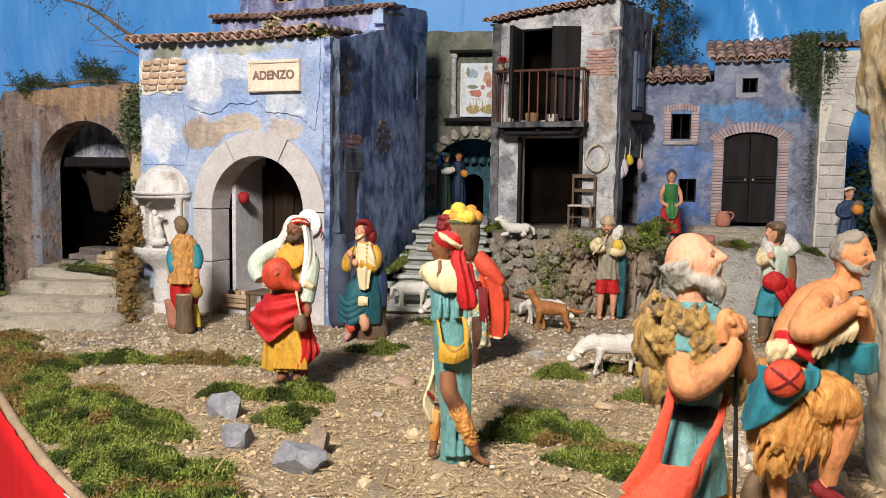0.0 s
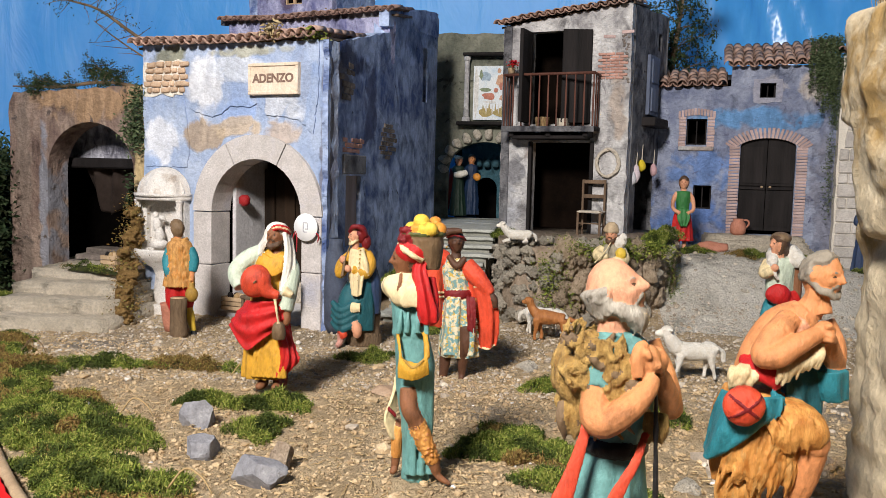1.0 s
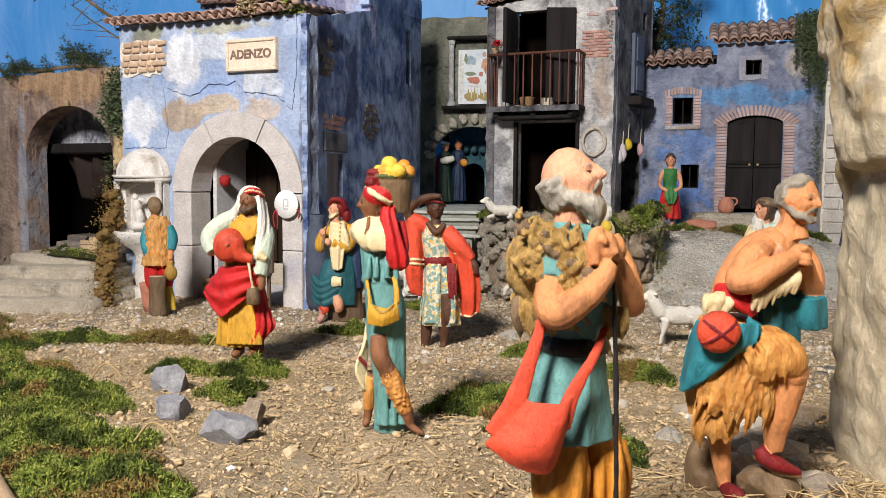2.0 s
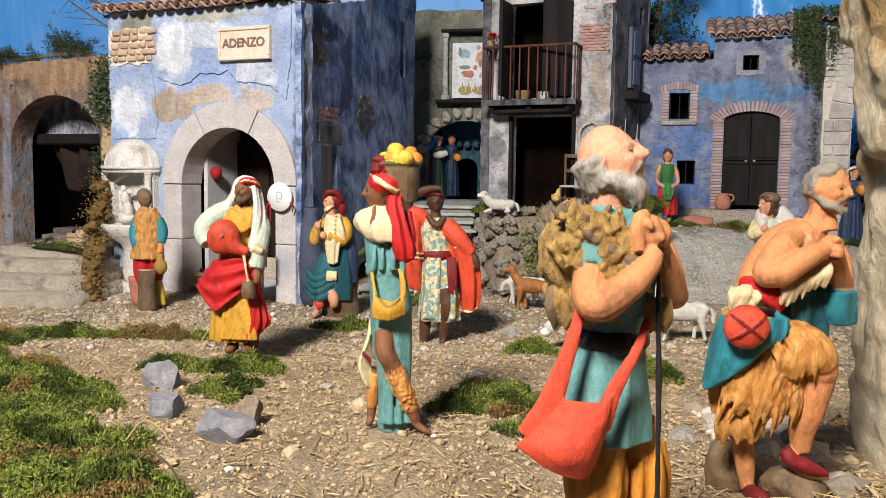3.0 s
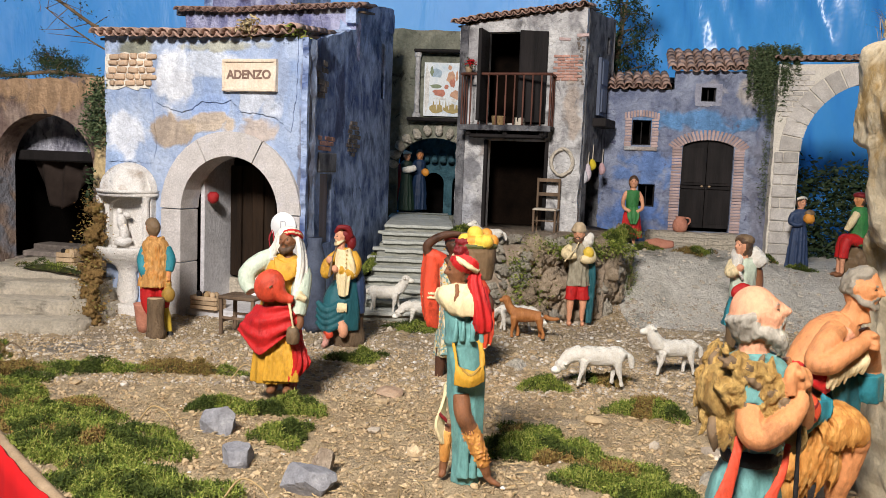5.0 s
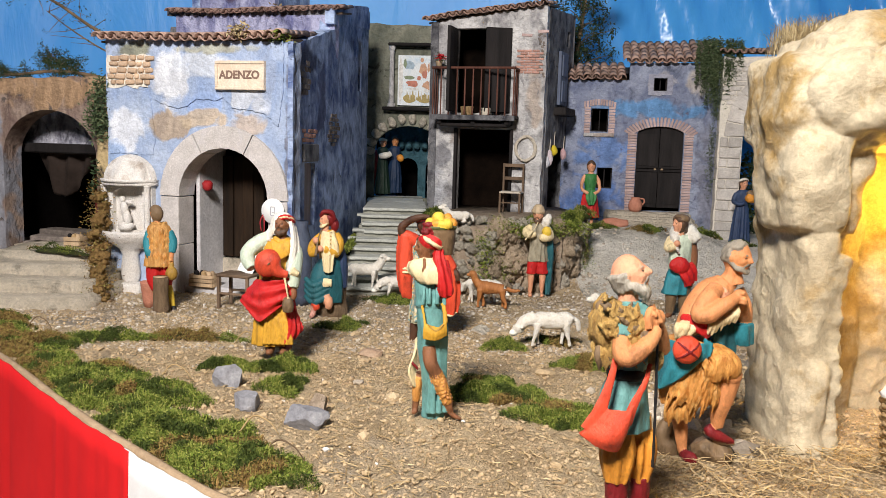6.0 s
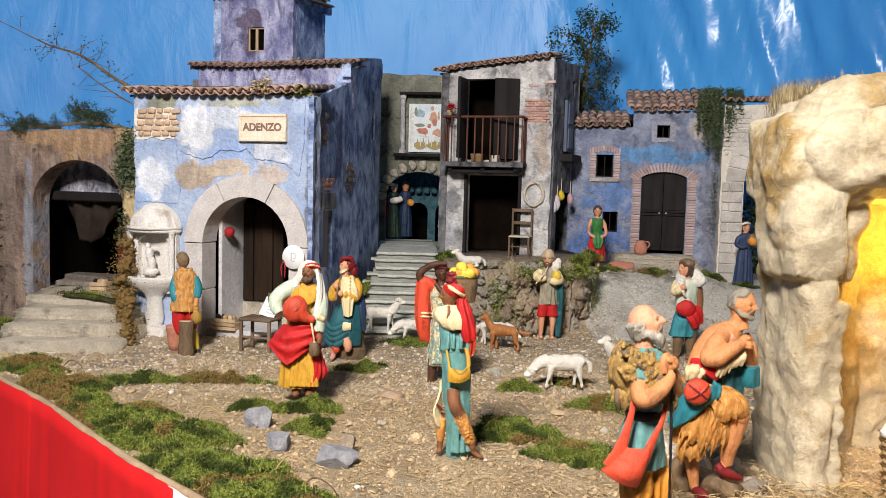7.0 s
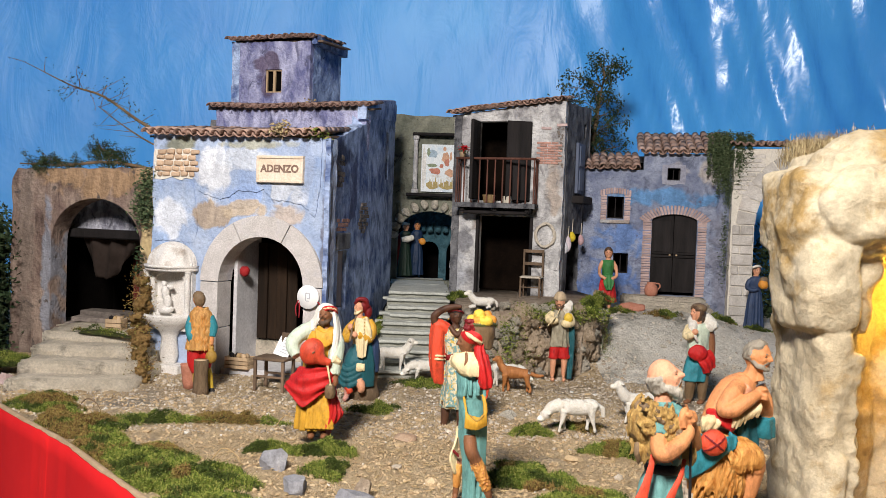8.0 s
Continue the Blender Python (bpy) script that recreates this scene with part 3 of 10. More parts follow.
tarp()
M_HALL = surface("hall_paint", (0.12, 0.12, 0.12), (0.17, 0.165, 0.16), 2, 60, 0.9, 0.1)
for nm, sx, sy, sz, at in (("hall_floor", 9, 9, 0.1, (0, 0.5, -0.95)), ("ceiling", 9, 9, 0.1, (0, 0.5, 3.55)), ("wall_rear", 9, 0.1, 4.4, (0, -4.0, -0.85)),
                           ("wall_west", 0.1, 9, 4.4, (-4.5, 0.5, -0.85)), ("wall_east", 0.1, 9, 4.4, (4.5, 0.5, -0.85)), ("wall_north", 9, 0.1, 4.4, (0, 5.0, -0.85))):
    tagged(part(nm, box(sx, sy, sz, at), M_HALL), "plain grey painted hall surface", "wall" if "wall" in nm else nm.split("_")[-1], "", "structure")

# ---- the blue house ----
HA, HB, HC, HD = (-0.835, 2.115), (-0.290, 1.935), (-0.150, 2.92), (-0.74, 3.05)
rnd = random.Random(4)
house = thing("house", (-0.5, 2.4, 0), "pale blue plaster miniature house with a stone archway and tiled roofs", "house")
MF = along(HA, HB)
MS = along(HB, HC)


def tri_patch(name, pts, material, parent, thick=0.02):
    """A flat polygon in space, thickened downwards."""
    bm = bmesh.new()
    vs = [bm.verts.new(p) for p in pts]
    f = bm.faces.new(vs)
    ext = bmesh.ops.extrude_face_region(bm, geom=[f])
    for g in ext["geom"]:
        if isinstance(g, bmesh.types.BMVert):
            g.co.z -= thick
    return part(name, bm, material, parent)


UC, RI, RO, SPRING = 0.373, 0.136, 0.196, 0.272
front_outline = ragged([(0, -0.02), (0.574, -0.02), (0.574, 0.690), (0, 0.700)], 0.03, 0.0025, rnd)
part("front_wall", slab(front_outline, [arch_loop(UC, RI + 0.004, SPRING, 0.0, 18)], 0.05), M_BLUE, house, "pale blue plaster worn to white and ochre", MF)
side_outline = ragged([(0.052, -0.02), (0.99, 0.15), (0.995, 0.94), (0.90, 0.93), (0.47, 0.855), (0.46, 0.785), (0.05, 0.69)], 0.03, 0.003, rnd)
part("side_wall", slab(side_outline, [rect_loop(0.125, 0.19, 0.235, 0.372), rect_loop(0.815, 0.62, 0.87, 0.80)], 0.05), M_INDIGO, house, "indigo plaster side wall, darkened for its shade", MS)
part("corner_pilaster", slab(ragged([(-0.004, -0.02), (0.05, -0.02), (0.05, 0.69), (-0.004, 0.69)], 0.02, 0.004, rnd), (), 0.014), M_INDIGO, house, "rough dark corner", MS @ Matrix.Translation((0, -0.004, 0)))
ML = along(HD, HA)
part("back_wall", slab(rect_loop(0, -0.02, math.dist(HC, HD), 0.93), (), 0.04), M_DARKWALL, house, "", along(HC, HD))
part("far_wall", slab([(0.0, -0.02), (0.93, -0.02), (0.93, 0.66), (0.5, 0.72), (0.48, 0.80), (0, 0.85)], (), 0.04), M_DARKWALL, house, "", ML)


def lerp2(a, b, f):
    return (a[0] + (b[0] - a[0]) * f, a[1] + (b[1] - a[1]) * f)


# side door and slit window
niche = part("side_door", slab(rect_loop(0.12, 0.185, 0.24, 0.376), (), 0.012), wood("plum_door", (0.28, 0.23, 0.22), (0.42, 0.36, 0.35)), house, "closed plum-grey door in a shallow recess", MS @ Matrix.Translation((0, 0.012, 0)))
part("lintel", box(0.16, 0.014, 0.05, (0.18, 0.001, 0.376), 0.003), M_DARKWALL, house, "", MS)
# A black sheet fills the slit in place of shade.
part("window", slab(rect_loop(0.81, 0.61, 0.875, 0.805), (), 0.01), M_DARKIN, house, "slit window with its shade laid in as a black sheet", MS @ Matrix.Translation((0, 0.04, 0)))
brick_field(house, MS, 0.38, 0.42, 0.53, 0.53, 0.026, 0.013, M_DARKBRICK, 5, 0.003, 0.95, 0.002, 0.01, (0.455, 0.475, 0.075, 0.055))
brick_field(house, MS, 0.10, 0.43, 0.24, 0.475, 0.03, 0.013, M_REDBRICK, 6, 0.002, 0.8, 0.002, 0.01)
brick_field(house, MS, 0.06, 0.56, 0.18, 0.66, 0.03, 0.016, M_DARKBRICK, 7, 0.002, 0.6, 0.002, 0.01, (0.12, 0.61, 0.06, 0.055))
coat = ragged([(0.150, 0.690), (0.146, 0.610), (0.138, 0.565), (0.160, 0.535), (0.200, 0.520), (0.232, 0.512), (0.262, 0.520), (0.290, 0.540), (0.350, 0.535), (0.372, 0.545), (0.400, 0.515), (0.450, 0.512), (0.500, 0.500), (0.535, 0.47), (0.548, 0.55), (0.552, 0.60), (0.550, 0.690)], 0.009, 0.0022, rnd)
part("plaster_coat", slab(coat, (), 0.004), M_BLUE, house, "newer pale coat of plaster with a broken lower edge", MF @ Matrix.Translation((0, -0.004, 0)))
coat = ragged([(0.006, 0.566), (0.006, 0.385), (0.150, 0.385), (0.158, 0.43), (0.150, 0.49), (0.140, 0.555)], 0.009, 0.0022, rnd)
part("plaster_coat", slab(coat, (), 0.003), M_BLUE, house, "pale blue coat of plaster", MF @ Matrix.Translation((0, -0.003, 0)))
mortar = part("brick_bed", slab(ragged(rect_loop(0.006, 0.57, 0.150, 0.655), 0.012, 0.006, rnd), (), 0.006), M_MORTAR, house, "pale mortar bed", MF @ Matrix.Translation((0, -0.003, 0)))
sr = random.Random(52)
for j in range(5):
    u = 0.012 + sr.uniform(-0.006, 0.004)
    while u < 0.140:
        w = sr.uniform(0.018, 0.036)
        bm = box(w - 0.004, 0.014, 0.0135, (0, 0, -0.0068), 0.0048, 3, None, 0.0018, sr)
        part("brick", bm, M_BRICK, house, "", MF @ Matrix.Translation((min(u + w / 2, 0.146), 0.0 - 0.0025 + sr.uniform(-0.001, 0.001), 0.582 + 0.0165 * j + sr.uniform(-0.0015, 0.0015))) @ Matrix.Rotation(radians(sr.uniform(-6, 6)), 4, "Y"), True)
        u += w


# archway stones
def voussoir(a0, a1, ri, ro, depth):
    bm = bmesh.new()
    k = 7
    rings = []
    for i in range(k):
        a = a0 + (a1 - a0) * i / (k - 1)
        c, s = math.cos(a), math.sin(a)
        rings.append([(ri * c, 0, ri * s), (ro * c, 0, ro * s), (ro * c, depth, ro * s), (ri * c, depth, ri * s)])
    skin(bm, rings)
    for f in bm.faces:
        f.smooth = False
    sharp = [e for e in bm.edges if len(e.link_faces) == 2 and e.calc_face_angle(0) > 0.8]
    bmesh.ops.bevel(bm, geom=sharp, offset=0.003, segments=2, affect="EDGES")
    return bm


MARCH = MF @ Matrix.Translation((UC, -0.012, SPRING))
cuts = [0, 62, 118, 180]
for a0, a1 in zip(cuts, cuts[1:]):
    part("arch_stone", voussoir(radians(a0 + 0.5), radians(a1 - 0.5), RI, RO, 0.075), M_STONE, house, "", MARCH)
for sgn in (-1, 1):
    for z0, z1 in ((-0.02, 0.135), (0.1365, 0.2705)):
        part("jamb_stone", box(RO - RI - (0.002 if sgn < 0 else 0.004), 0.075, z1 - z0, (UC + sgn * (RI + RO) / 2, 0.0255, z0), 0.003, 2), M_STONE, house, "", MF)

# inside of the archway
part("threshold", box(0.27, 0.2, 0.032, (UC, 0.11, -0.01), 0.004), M_LIMEIN, house, "pale cement doorstep", MF)
part("inner_wall", box(0.012, 0.14, 0.42, (UC - RI + 0.014, 0.13, 0.0), 0.002), M_LIMEIN, house, "whitewashed reveal", MF)
part("inner_floor", box(0.26, 0.15, 0.02, (UC - 0.06, 0.285, -0.005)), M_STEP, house, "", MF)
# Brown planks taken near black: the archway's shade is in their colour.
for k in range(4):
    part("door_plank", box(0.032, 0.012, 0.30, (UC - 0.098 + 0.0335 * k, 0.185 + 0.004 * (k % 2), 0.085), 0.002, 1, None, 0.0015, rnd), wood("shaded_door_wood", (0.010, 0.006, 0.0035), (0.034, 0.019, 0.010)) if k == 0 else bpy.data.materials["shaded_door_wood"], house, "", MF)
part("inner_bench", box(0.2, 0.12, 0.06, (UC - 0.02, 0.24, 0.02), 0.006, 2), M_STEP, house, "", MF)
# Black sheets and an added, unseen ceiling stand for the archway's shade.
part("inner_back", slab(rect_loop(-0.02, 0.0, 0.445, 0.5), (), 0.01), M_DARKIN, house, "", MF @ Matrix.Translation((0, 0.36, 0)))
part("inner_shade_top", box(0.43, 0.32, 0.01, (UC - 0.15, 0.21, 0.46)), M_DARKIN, house, "", MF)
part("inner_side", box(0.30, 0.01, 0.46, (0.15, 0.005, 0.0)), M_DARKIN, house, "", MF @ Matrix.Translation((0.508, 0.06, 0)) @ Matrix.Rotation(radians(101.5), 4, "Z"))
part("inner_shelf", box(0.07, 0.04, 0.025, (UC + 0.07, 0.22, 0.29), 0.004, 2), M_LIMEIN, house, "", MF)

# roofs: lean-to in front, middle block, little tower
LF, RF = lerp2(HA, HD, 0.46), lerp2(HB, HC, 0.46)
wide = math.dist(HA, HB)
tiled_roof("roof", house, MF @ Matrix.Translation((-0.012, -0.022, 0.697)), wide + 0.016, 0.46, 0.055, M_TILE, 0.0295, 0.046, "terracotta barrel tiles", 2, 0.004, 0.2, 0.0155)
MM = along(LF, RF)
wm = math.dist(LF, RF)
mid = part("upper_wall", slab(ragged(rect_loop(0.03, 0.70, wm - 0.002, 0.832), 0.03, 0.003, rnd), (), 0.04), M_VIOLET, house, "violet plaster strip under the upper eave", MM)
tiled_roof("roof", house, MM @ Matrix.Translation((0.02, -0.02, 0.838)), wm + 0.01, 0.2, 0.03, M_TILE_DARK, 0.0255, 0.046, "weathered barrel tiles", 3, 0.004, 0.2)
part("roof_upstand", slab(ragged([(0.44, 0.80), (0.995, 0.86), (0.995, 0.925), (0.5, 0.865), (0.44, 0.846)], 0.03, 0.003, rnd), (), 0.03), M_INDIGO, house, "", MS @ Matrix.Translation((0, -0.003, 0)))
roof_deck = tri_patch("roof_deck", [(*LF, 0.85), (*RF, 0.85), (*HC, 0.92), (*HD, 0.92)], M_DARKWALL, house)

TA, TB, TC, TD = (-0.742, 2.668), (-0.446, 2.588), (-0.370, 2.89), (-0.66, 2.97)
MT = along(TA, TB)
wt = math.dist(TA, TB)
part("turret_wall", slab(ragged(rect_loop(0, 0.83, wt, 1.094), 0.03, 0.003, rnd), [rect_loop(0.133, 0.912, 0.197, 0.995)], 0.03), M_VIOLET, house, "violet and white streaked turret wall", MT)
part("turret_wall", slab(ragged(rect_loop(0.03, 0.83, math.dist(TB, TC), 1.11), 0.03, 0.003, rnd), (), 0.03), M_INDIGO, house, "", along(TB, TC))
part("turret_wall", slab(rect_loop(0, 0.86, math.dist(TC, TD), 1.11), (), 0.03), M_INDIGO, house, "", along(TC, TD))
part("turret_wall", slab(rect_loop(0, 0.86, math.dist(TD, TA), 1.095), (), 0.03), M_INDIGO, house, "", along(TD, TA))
win = part("window", slab(rect_loop(0.128, 0.907, 0.202, 1.0), [rect_loop(0.138, 0.917, 0.160, 0.990), rect_loop(0.169, 0.917, 0.192, 0.990)], 0.008), M_PALEWOOD, house, "small grey wooden window", MT @ Matrix.Translation((0, 0.008, 0)))
# Shade behind the panes, laid in as a black slab.
part("window_back", slab(rect_loop(0.12, 0.9, 0.21, 1.01), (), 0.004), M_DARKIN, house, "", MT @ Matrix.Translation((0, 0.022, 0)))
tiled_roof("roof", house, MT @ Matrix.Translation((-0.008, -0.016, 1.100)), wt + 0.05, 0.3, 0.03, M_TILE_DARK, 0.0255, 0.05, "weathered barrel tiles", 5)
part("roof_edge", slab(ragged([(-0.0, 1.085), (0.33, 1.10), (0.33, 1.135), (0.0, 1.118)], 0.03, 0.003, rnd), (), 0.02), M_INDIGO, house, "", along((TB[0] + 0.022, TB[1] - 0.005), (TC[0] + 0.02, TC[1])))


# sign on the facade
def sign_board():
    s = thing("name_board", (MF @ Vector((0.425, -0.004, 0.60))), "cream painted board with brown lettering on the house front", "sign")
    w, h = 0.146, 0.076
    m = MF @ Matrix.Translation((0.427, -0.014, 0.601))
    part("board", slab(ragged(rect_loop(-w / 2, -h / 2, w / 2, h / 2), 0.014, 0.0012, rnd), (), 0.014), M_SIGN, s, "", m)
    for (x, z, sx, sz) in ((0, h / 2 - 0.004, w, 0.008), (0, -h / 2 + 0.004, w, 0.008), (-w / 2 + 0.004, 0, 0.008, h - 0.016), (w / 2 - 0.004, 0, 0.008, h - 0.016)):
        part("border", box(sx, 0.005, sz, (x, -0.001, z - sz / 2), 0.0015, 1, None, 0.0006, rnd), M_SIGN, s, "", m)
    txt = bpy.data.curves.new("lettering", "FONT")
    txt.body, txt.size, txt.align_x, txt.align_y, txt.extrude, txt.offset = "ADENZO", 0.0285, "CENTER", "CENTER", 0.0008, 0.0009
    txt.materials.append(M_LETTER)
    ob = new("lettering", txt)
    place(ob, m @ Matrix.Translation((0, -0.0008, 0.001)) @ Matrix.Rotation(radians(90), 4, "X"), s)


sign_board()


# wall fountain with a shell dome
def fountain():
    f = thing("wall_fountain", MF @ Vector((0.078, -0.03, 0)), "carved white stone wall fountain with shell dome and basin", "fountain")
    m = MF @ Matrix.Translation((0.078, 0, 0))
    part("back_panel", slab(arch_loop(0, 0.078, 0.305, 0.12, 14, 0.92), [arch_loop(0, 0.05, 0.27, 0.17, 10, 0.4)], 0.02), M_CARVED, f, "", m @ Matrix.Translation((0, -0.02, 0)))
    part("niche_back", slab(rect_loop(-0.055, 0.165, 0.055, 0.30), (), 0.004), M_CARVED, f, "", m @ Matrix.Translation((0, -0.004, 0)))
    dome = bmesh.new()
    rings = []
    for i in range(9):
        e = math.pi / 2 * i / 8
        ring = []
        for k in range(33):
            a = math.pi + math.pi * k / 32
            rib = 1 + 0.05 * math.cos(8 * (a - math.pi)) * math.cos(e)
            ring.append((0.079 * rib * math.cos(e) * math.cos(a), 0.058 * rib * math.cos(e) * math.sin(a) - 0.002, 0.313 + 0.07 * math.sin(e)))
        rings.append(ring)
    skin(dome, rings, 0, False, False)
    part("dome", dome, M_CARVED, f, "", m, True)
    for z, d, h in ((0.297, 0.066, 0.009), (0.306, 0.073, 0.008)):
        bm = bmesh.new()
        tri = [(0.086 * math.cos(a), d * math.sin(a), 0) for a in (math.pi + math.pi * k / 16 for k in range(17))]
        skin(bm, [[(x, y, z) for x, y, _ in tri], [(x * 1.03, y * 1.03, z + h) for x, y, _ in tri]])
        part("cornice", bm, M_CARVED, f, "", m)
    for s in (-1, 1):
        bm = bmesh.new()
        tube(bm, [(s * 0.07, -0.03, z) for z in (0.165, 0.18, 0.24, 0.285, 0.297)], (0.011, 0.008, 0.0085, 0.008, 0.011), 0, 12, 17)
        part("column", bm, M_CARVED, f, "", m, True)
    bm = bmesh.new()
    prof = [(0.012, 0.018), (0.03, 0.026), (0.05, 0.03), (0.10, 0.024), (0.118, 0.034), (0.135, 0.066), (0.152, 0.083), (0.165, 0.088), (0.17, 0.085), (0.158, 0.075)]
    skin(bm, [[(r * 1.0 * math.cos(a), r * 0.72 * math.sin(a) - 0.012, z) for a in (2 * math.pi * k / 28 for k in range(28))] for z, r in prof])
    part("basin", bm, M_CARVED, f, "", m, True)
    bm = bmesh.new()
    for c, r in (((0, -0.03, 0.182), (0.024, 0.02, 0.014)), ((0.004, -0.03, 0.205), (0.013, 0.012, 0.022)), ((-0.004, -0.03, 0.232), (0.012, 0.011, 0.02)), ((-0.010, -0.03, 0.258), (0.008, 0.008, 0.009)), ((0.012, -0.03, 0.25), (0.013, 0.007, 0.007))):
        ball(bm, c, r, 0, 2, 0.35, 90)
    part("carving", bm, M_CARVED, f, "worn carved group in the niche", m, True)
    part("plinth", box(0.11, 0.07, 0.035, (0, -0.015, -0.012), 0.006, 2), M_CARVED, f, "", m)


fountain()

# ---- ochre arch wall beside the house ----
LA, LB = (-1.345, 2.305), (-0.842, 2.138)
MLW = along(LA, LB)
llen = math.dist(LA, LB)
# Pale streaks stand in for light that doesn't reach the tympanum.
M_SHOPGREY = plaster("lightened_lavender_plaster", (0.14, 0.14, 0.18), (0.68, 0.68, 0.76), streak_scale=14, edge=(0.05, 0.05, 0.06))
arch_wall = thing("arch_wall", (-1.1, 2.25, 0), "ochre plaster wall with a wide arch over a dark workshop", "building")
part("wall", slab(ragged([(0, -0.02), (llen, -0.02), (llen, 0.60), (0.02, 0.592), (0.0, 0.56)], 0.03, 0.004, rnd), [arch_loop(0.322, 0.166, 0.365, 0.09, 20, 0.83)], 0.07), M_OCHRE, arch_wall, "", MLW)
# Black sheets carry the workshop's shade; the top one is added to block light.
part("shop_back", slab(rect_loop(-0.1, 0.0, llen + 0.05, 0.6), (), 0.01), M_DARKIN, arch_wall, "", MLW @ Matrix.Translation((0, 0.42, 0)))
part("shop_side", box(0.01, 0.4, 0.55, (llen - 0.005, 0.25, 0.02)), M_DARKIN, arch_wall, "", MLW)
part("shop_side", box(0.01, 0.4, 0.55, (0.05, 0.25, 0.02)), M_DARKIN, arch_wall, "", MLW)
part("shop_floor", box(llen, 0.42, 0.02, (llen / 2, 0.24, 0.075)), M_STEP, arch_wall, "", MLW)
part("shop_light_block", box(llen, 0.30, 0.012, (llen / 2, 0.28, 0.45)), M_DARKIN, arch_wall, "", MLW)
part("shop_tympanum", slab(ragged(rect_loop(0.10, 0.385, 0.50, 0.56), 0.03, 0.003, rnd), (), 0.01), M_SHOPGREY, arch_wall, "grey plaster above the workshop, lightened in its colour", MLW @ Matrix.Translation((0, 0.125, 0)))
part("lintel_beam", box(0.34, 0.03, 0.03, (0.30, 0.105, 0.375), 0.004), M_DARKWOOD, arch_wall, "", MLW)
part("rear_gable", slab(ragged([(0.1, 0.44), (0.5, 0.44), (0.48, 0.53), (0.3, 0.56), (0.12, 0.52)], 0.02, 0.005, rnd), (), 0.02), M_VIOLET, arch_wall, "violet and white streaked gable behind the arch", MLW @ Matrix.Translation((0, 0.36, 0)))
for k, (z, dy) in enumerate(((0.085, 0.02), (0.10, 0.05), (0.115, 0.09))):
    part("inner_step", box(0.16, 0.07, 0.018, (0.24, 0.07 + dy, z), 0.003, 1, None, 0.002, rnd), M_DARKBRICK, arch_wall, "", MLW)


def draped(name, m, pts_top, pts_bot, sagging, material, label, category, seed=0):
    """A cloth slung between an upper and a lower line, in the frame m."""
    top, bot = spline(pts_top, 17), spline(pts_bot, 17)
    bm = bmesh.new()
    rings = []
    for j in range(13):
        f = j / 12
        rings.append([Vector(top[i] * (1 - f) + bot[i] * f) + Vector((0, 0.012 * math.sin(i * 1.3 + seed + 2 * f), -sagging * math.sin(math.pi * f) * math.sin(math.pi * i / 16))) for i in range(17)])
    skin(bm, rings, 0, False, False)
    ob = part(name, bm, material, None, "", m, True)
    ob.modifiers.new("cloth", "SOLIDIFY").thickness = 0.0015
    return tagged(ob, label, category)


# Brown cloth darkened to carry the dimness of the workshop.
M_SACK = surface("shaded_sackcloth", (0.022, 0.015, 0.012), (0.042, 0.03, 0.025), 20, 400, 0.95, 0.5, 0.001)
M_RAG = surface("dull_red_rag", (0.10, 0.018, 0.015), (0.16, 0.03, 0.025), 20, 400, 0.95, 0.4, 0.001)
draped("awning_cloth", MLW, [(0.17, 0.11, 0.40), (0.30, 0.12, 0.405), (0.42, 0.11, 0.40)], [(0.19, 0.16, 0.25), (0.26, 0.16, 0.245), (0.40, 0.14, 0.385)], 0.03, M_SACK, "brown sackcloth awning, darkened for the workshop's shade", "cloth")
draped("curtain", MLW, [(0.40, 0.15, 0.40), (0.45, 0.15, 0.395), (0.48, 0.14, 0.38)], [(0.38, 0.17, 0.10), (0.40, 0.18, 0.10), (0.44, 0.16, 0.14)], 0.0, M_SACK, "brown sackcloth curtain tied back, darkened for the workshop's shade", "curtain", 2)
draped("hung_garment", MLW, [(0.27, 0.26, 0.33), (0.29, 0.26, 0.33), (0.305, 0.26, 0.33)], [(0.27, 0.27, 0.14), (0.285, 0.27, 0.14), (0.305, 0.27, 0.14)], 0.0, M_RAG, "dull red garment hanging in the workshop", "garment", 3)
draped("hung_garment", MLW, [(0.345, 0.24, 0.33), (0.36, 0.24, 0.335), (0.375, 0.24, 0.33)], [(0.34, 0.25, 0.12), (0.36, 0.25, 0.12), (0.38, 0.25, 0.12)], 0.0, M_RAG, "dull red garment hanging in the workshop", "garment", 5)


def flight(name, rows, material, label, category):
    """Uneven steps: rows of (x0, x1, front y, back y, top z, lean)."""
    st = thing(name, (rows[0][0], rows[0][2], 0), label, category)
    r = random.Random(hash(len(rows)) % 97)
    for x0, x1, y0, y1, z, lean in rows:
        bm = box(x1 - x0, y1 - y0, z + 0.03, ((x0 + x1) / 2, (y0 + y1) / 2, -0.03))
        bmesh.ops.bevel(bm, geom=list(bm.edges), offset=0.006, segments=2, affect="EDGES")
        bmesh.ops.subdivide_edges(bm, edges=[e for e in bm.edges if e.calc_length() > 0.05], cuts=9, use_grid_fill=True)
        for v in bm.verts:
            v.co.y += lean * ((v.co.x - x0) / (x1 - x0) - 0.5)
            v.co += Vector((0.2, 0.6, 0.5)) * 0.009 * noise.noise(v.co * 28) + Vector((0, 0.5, 0.4)) * 0.004 * noise.noise(v.co * 90)
        part("step", bm, material, st, "", None, True)
    return st


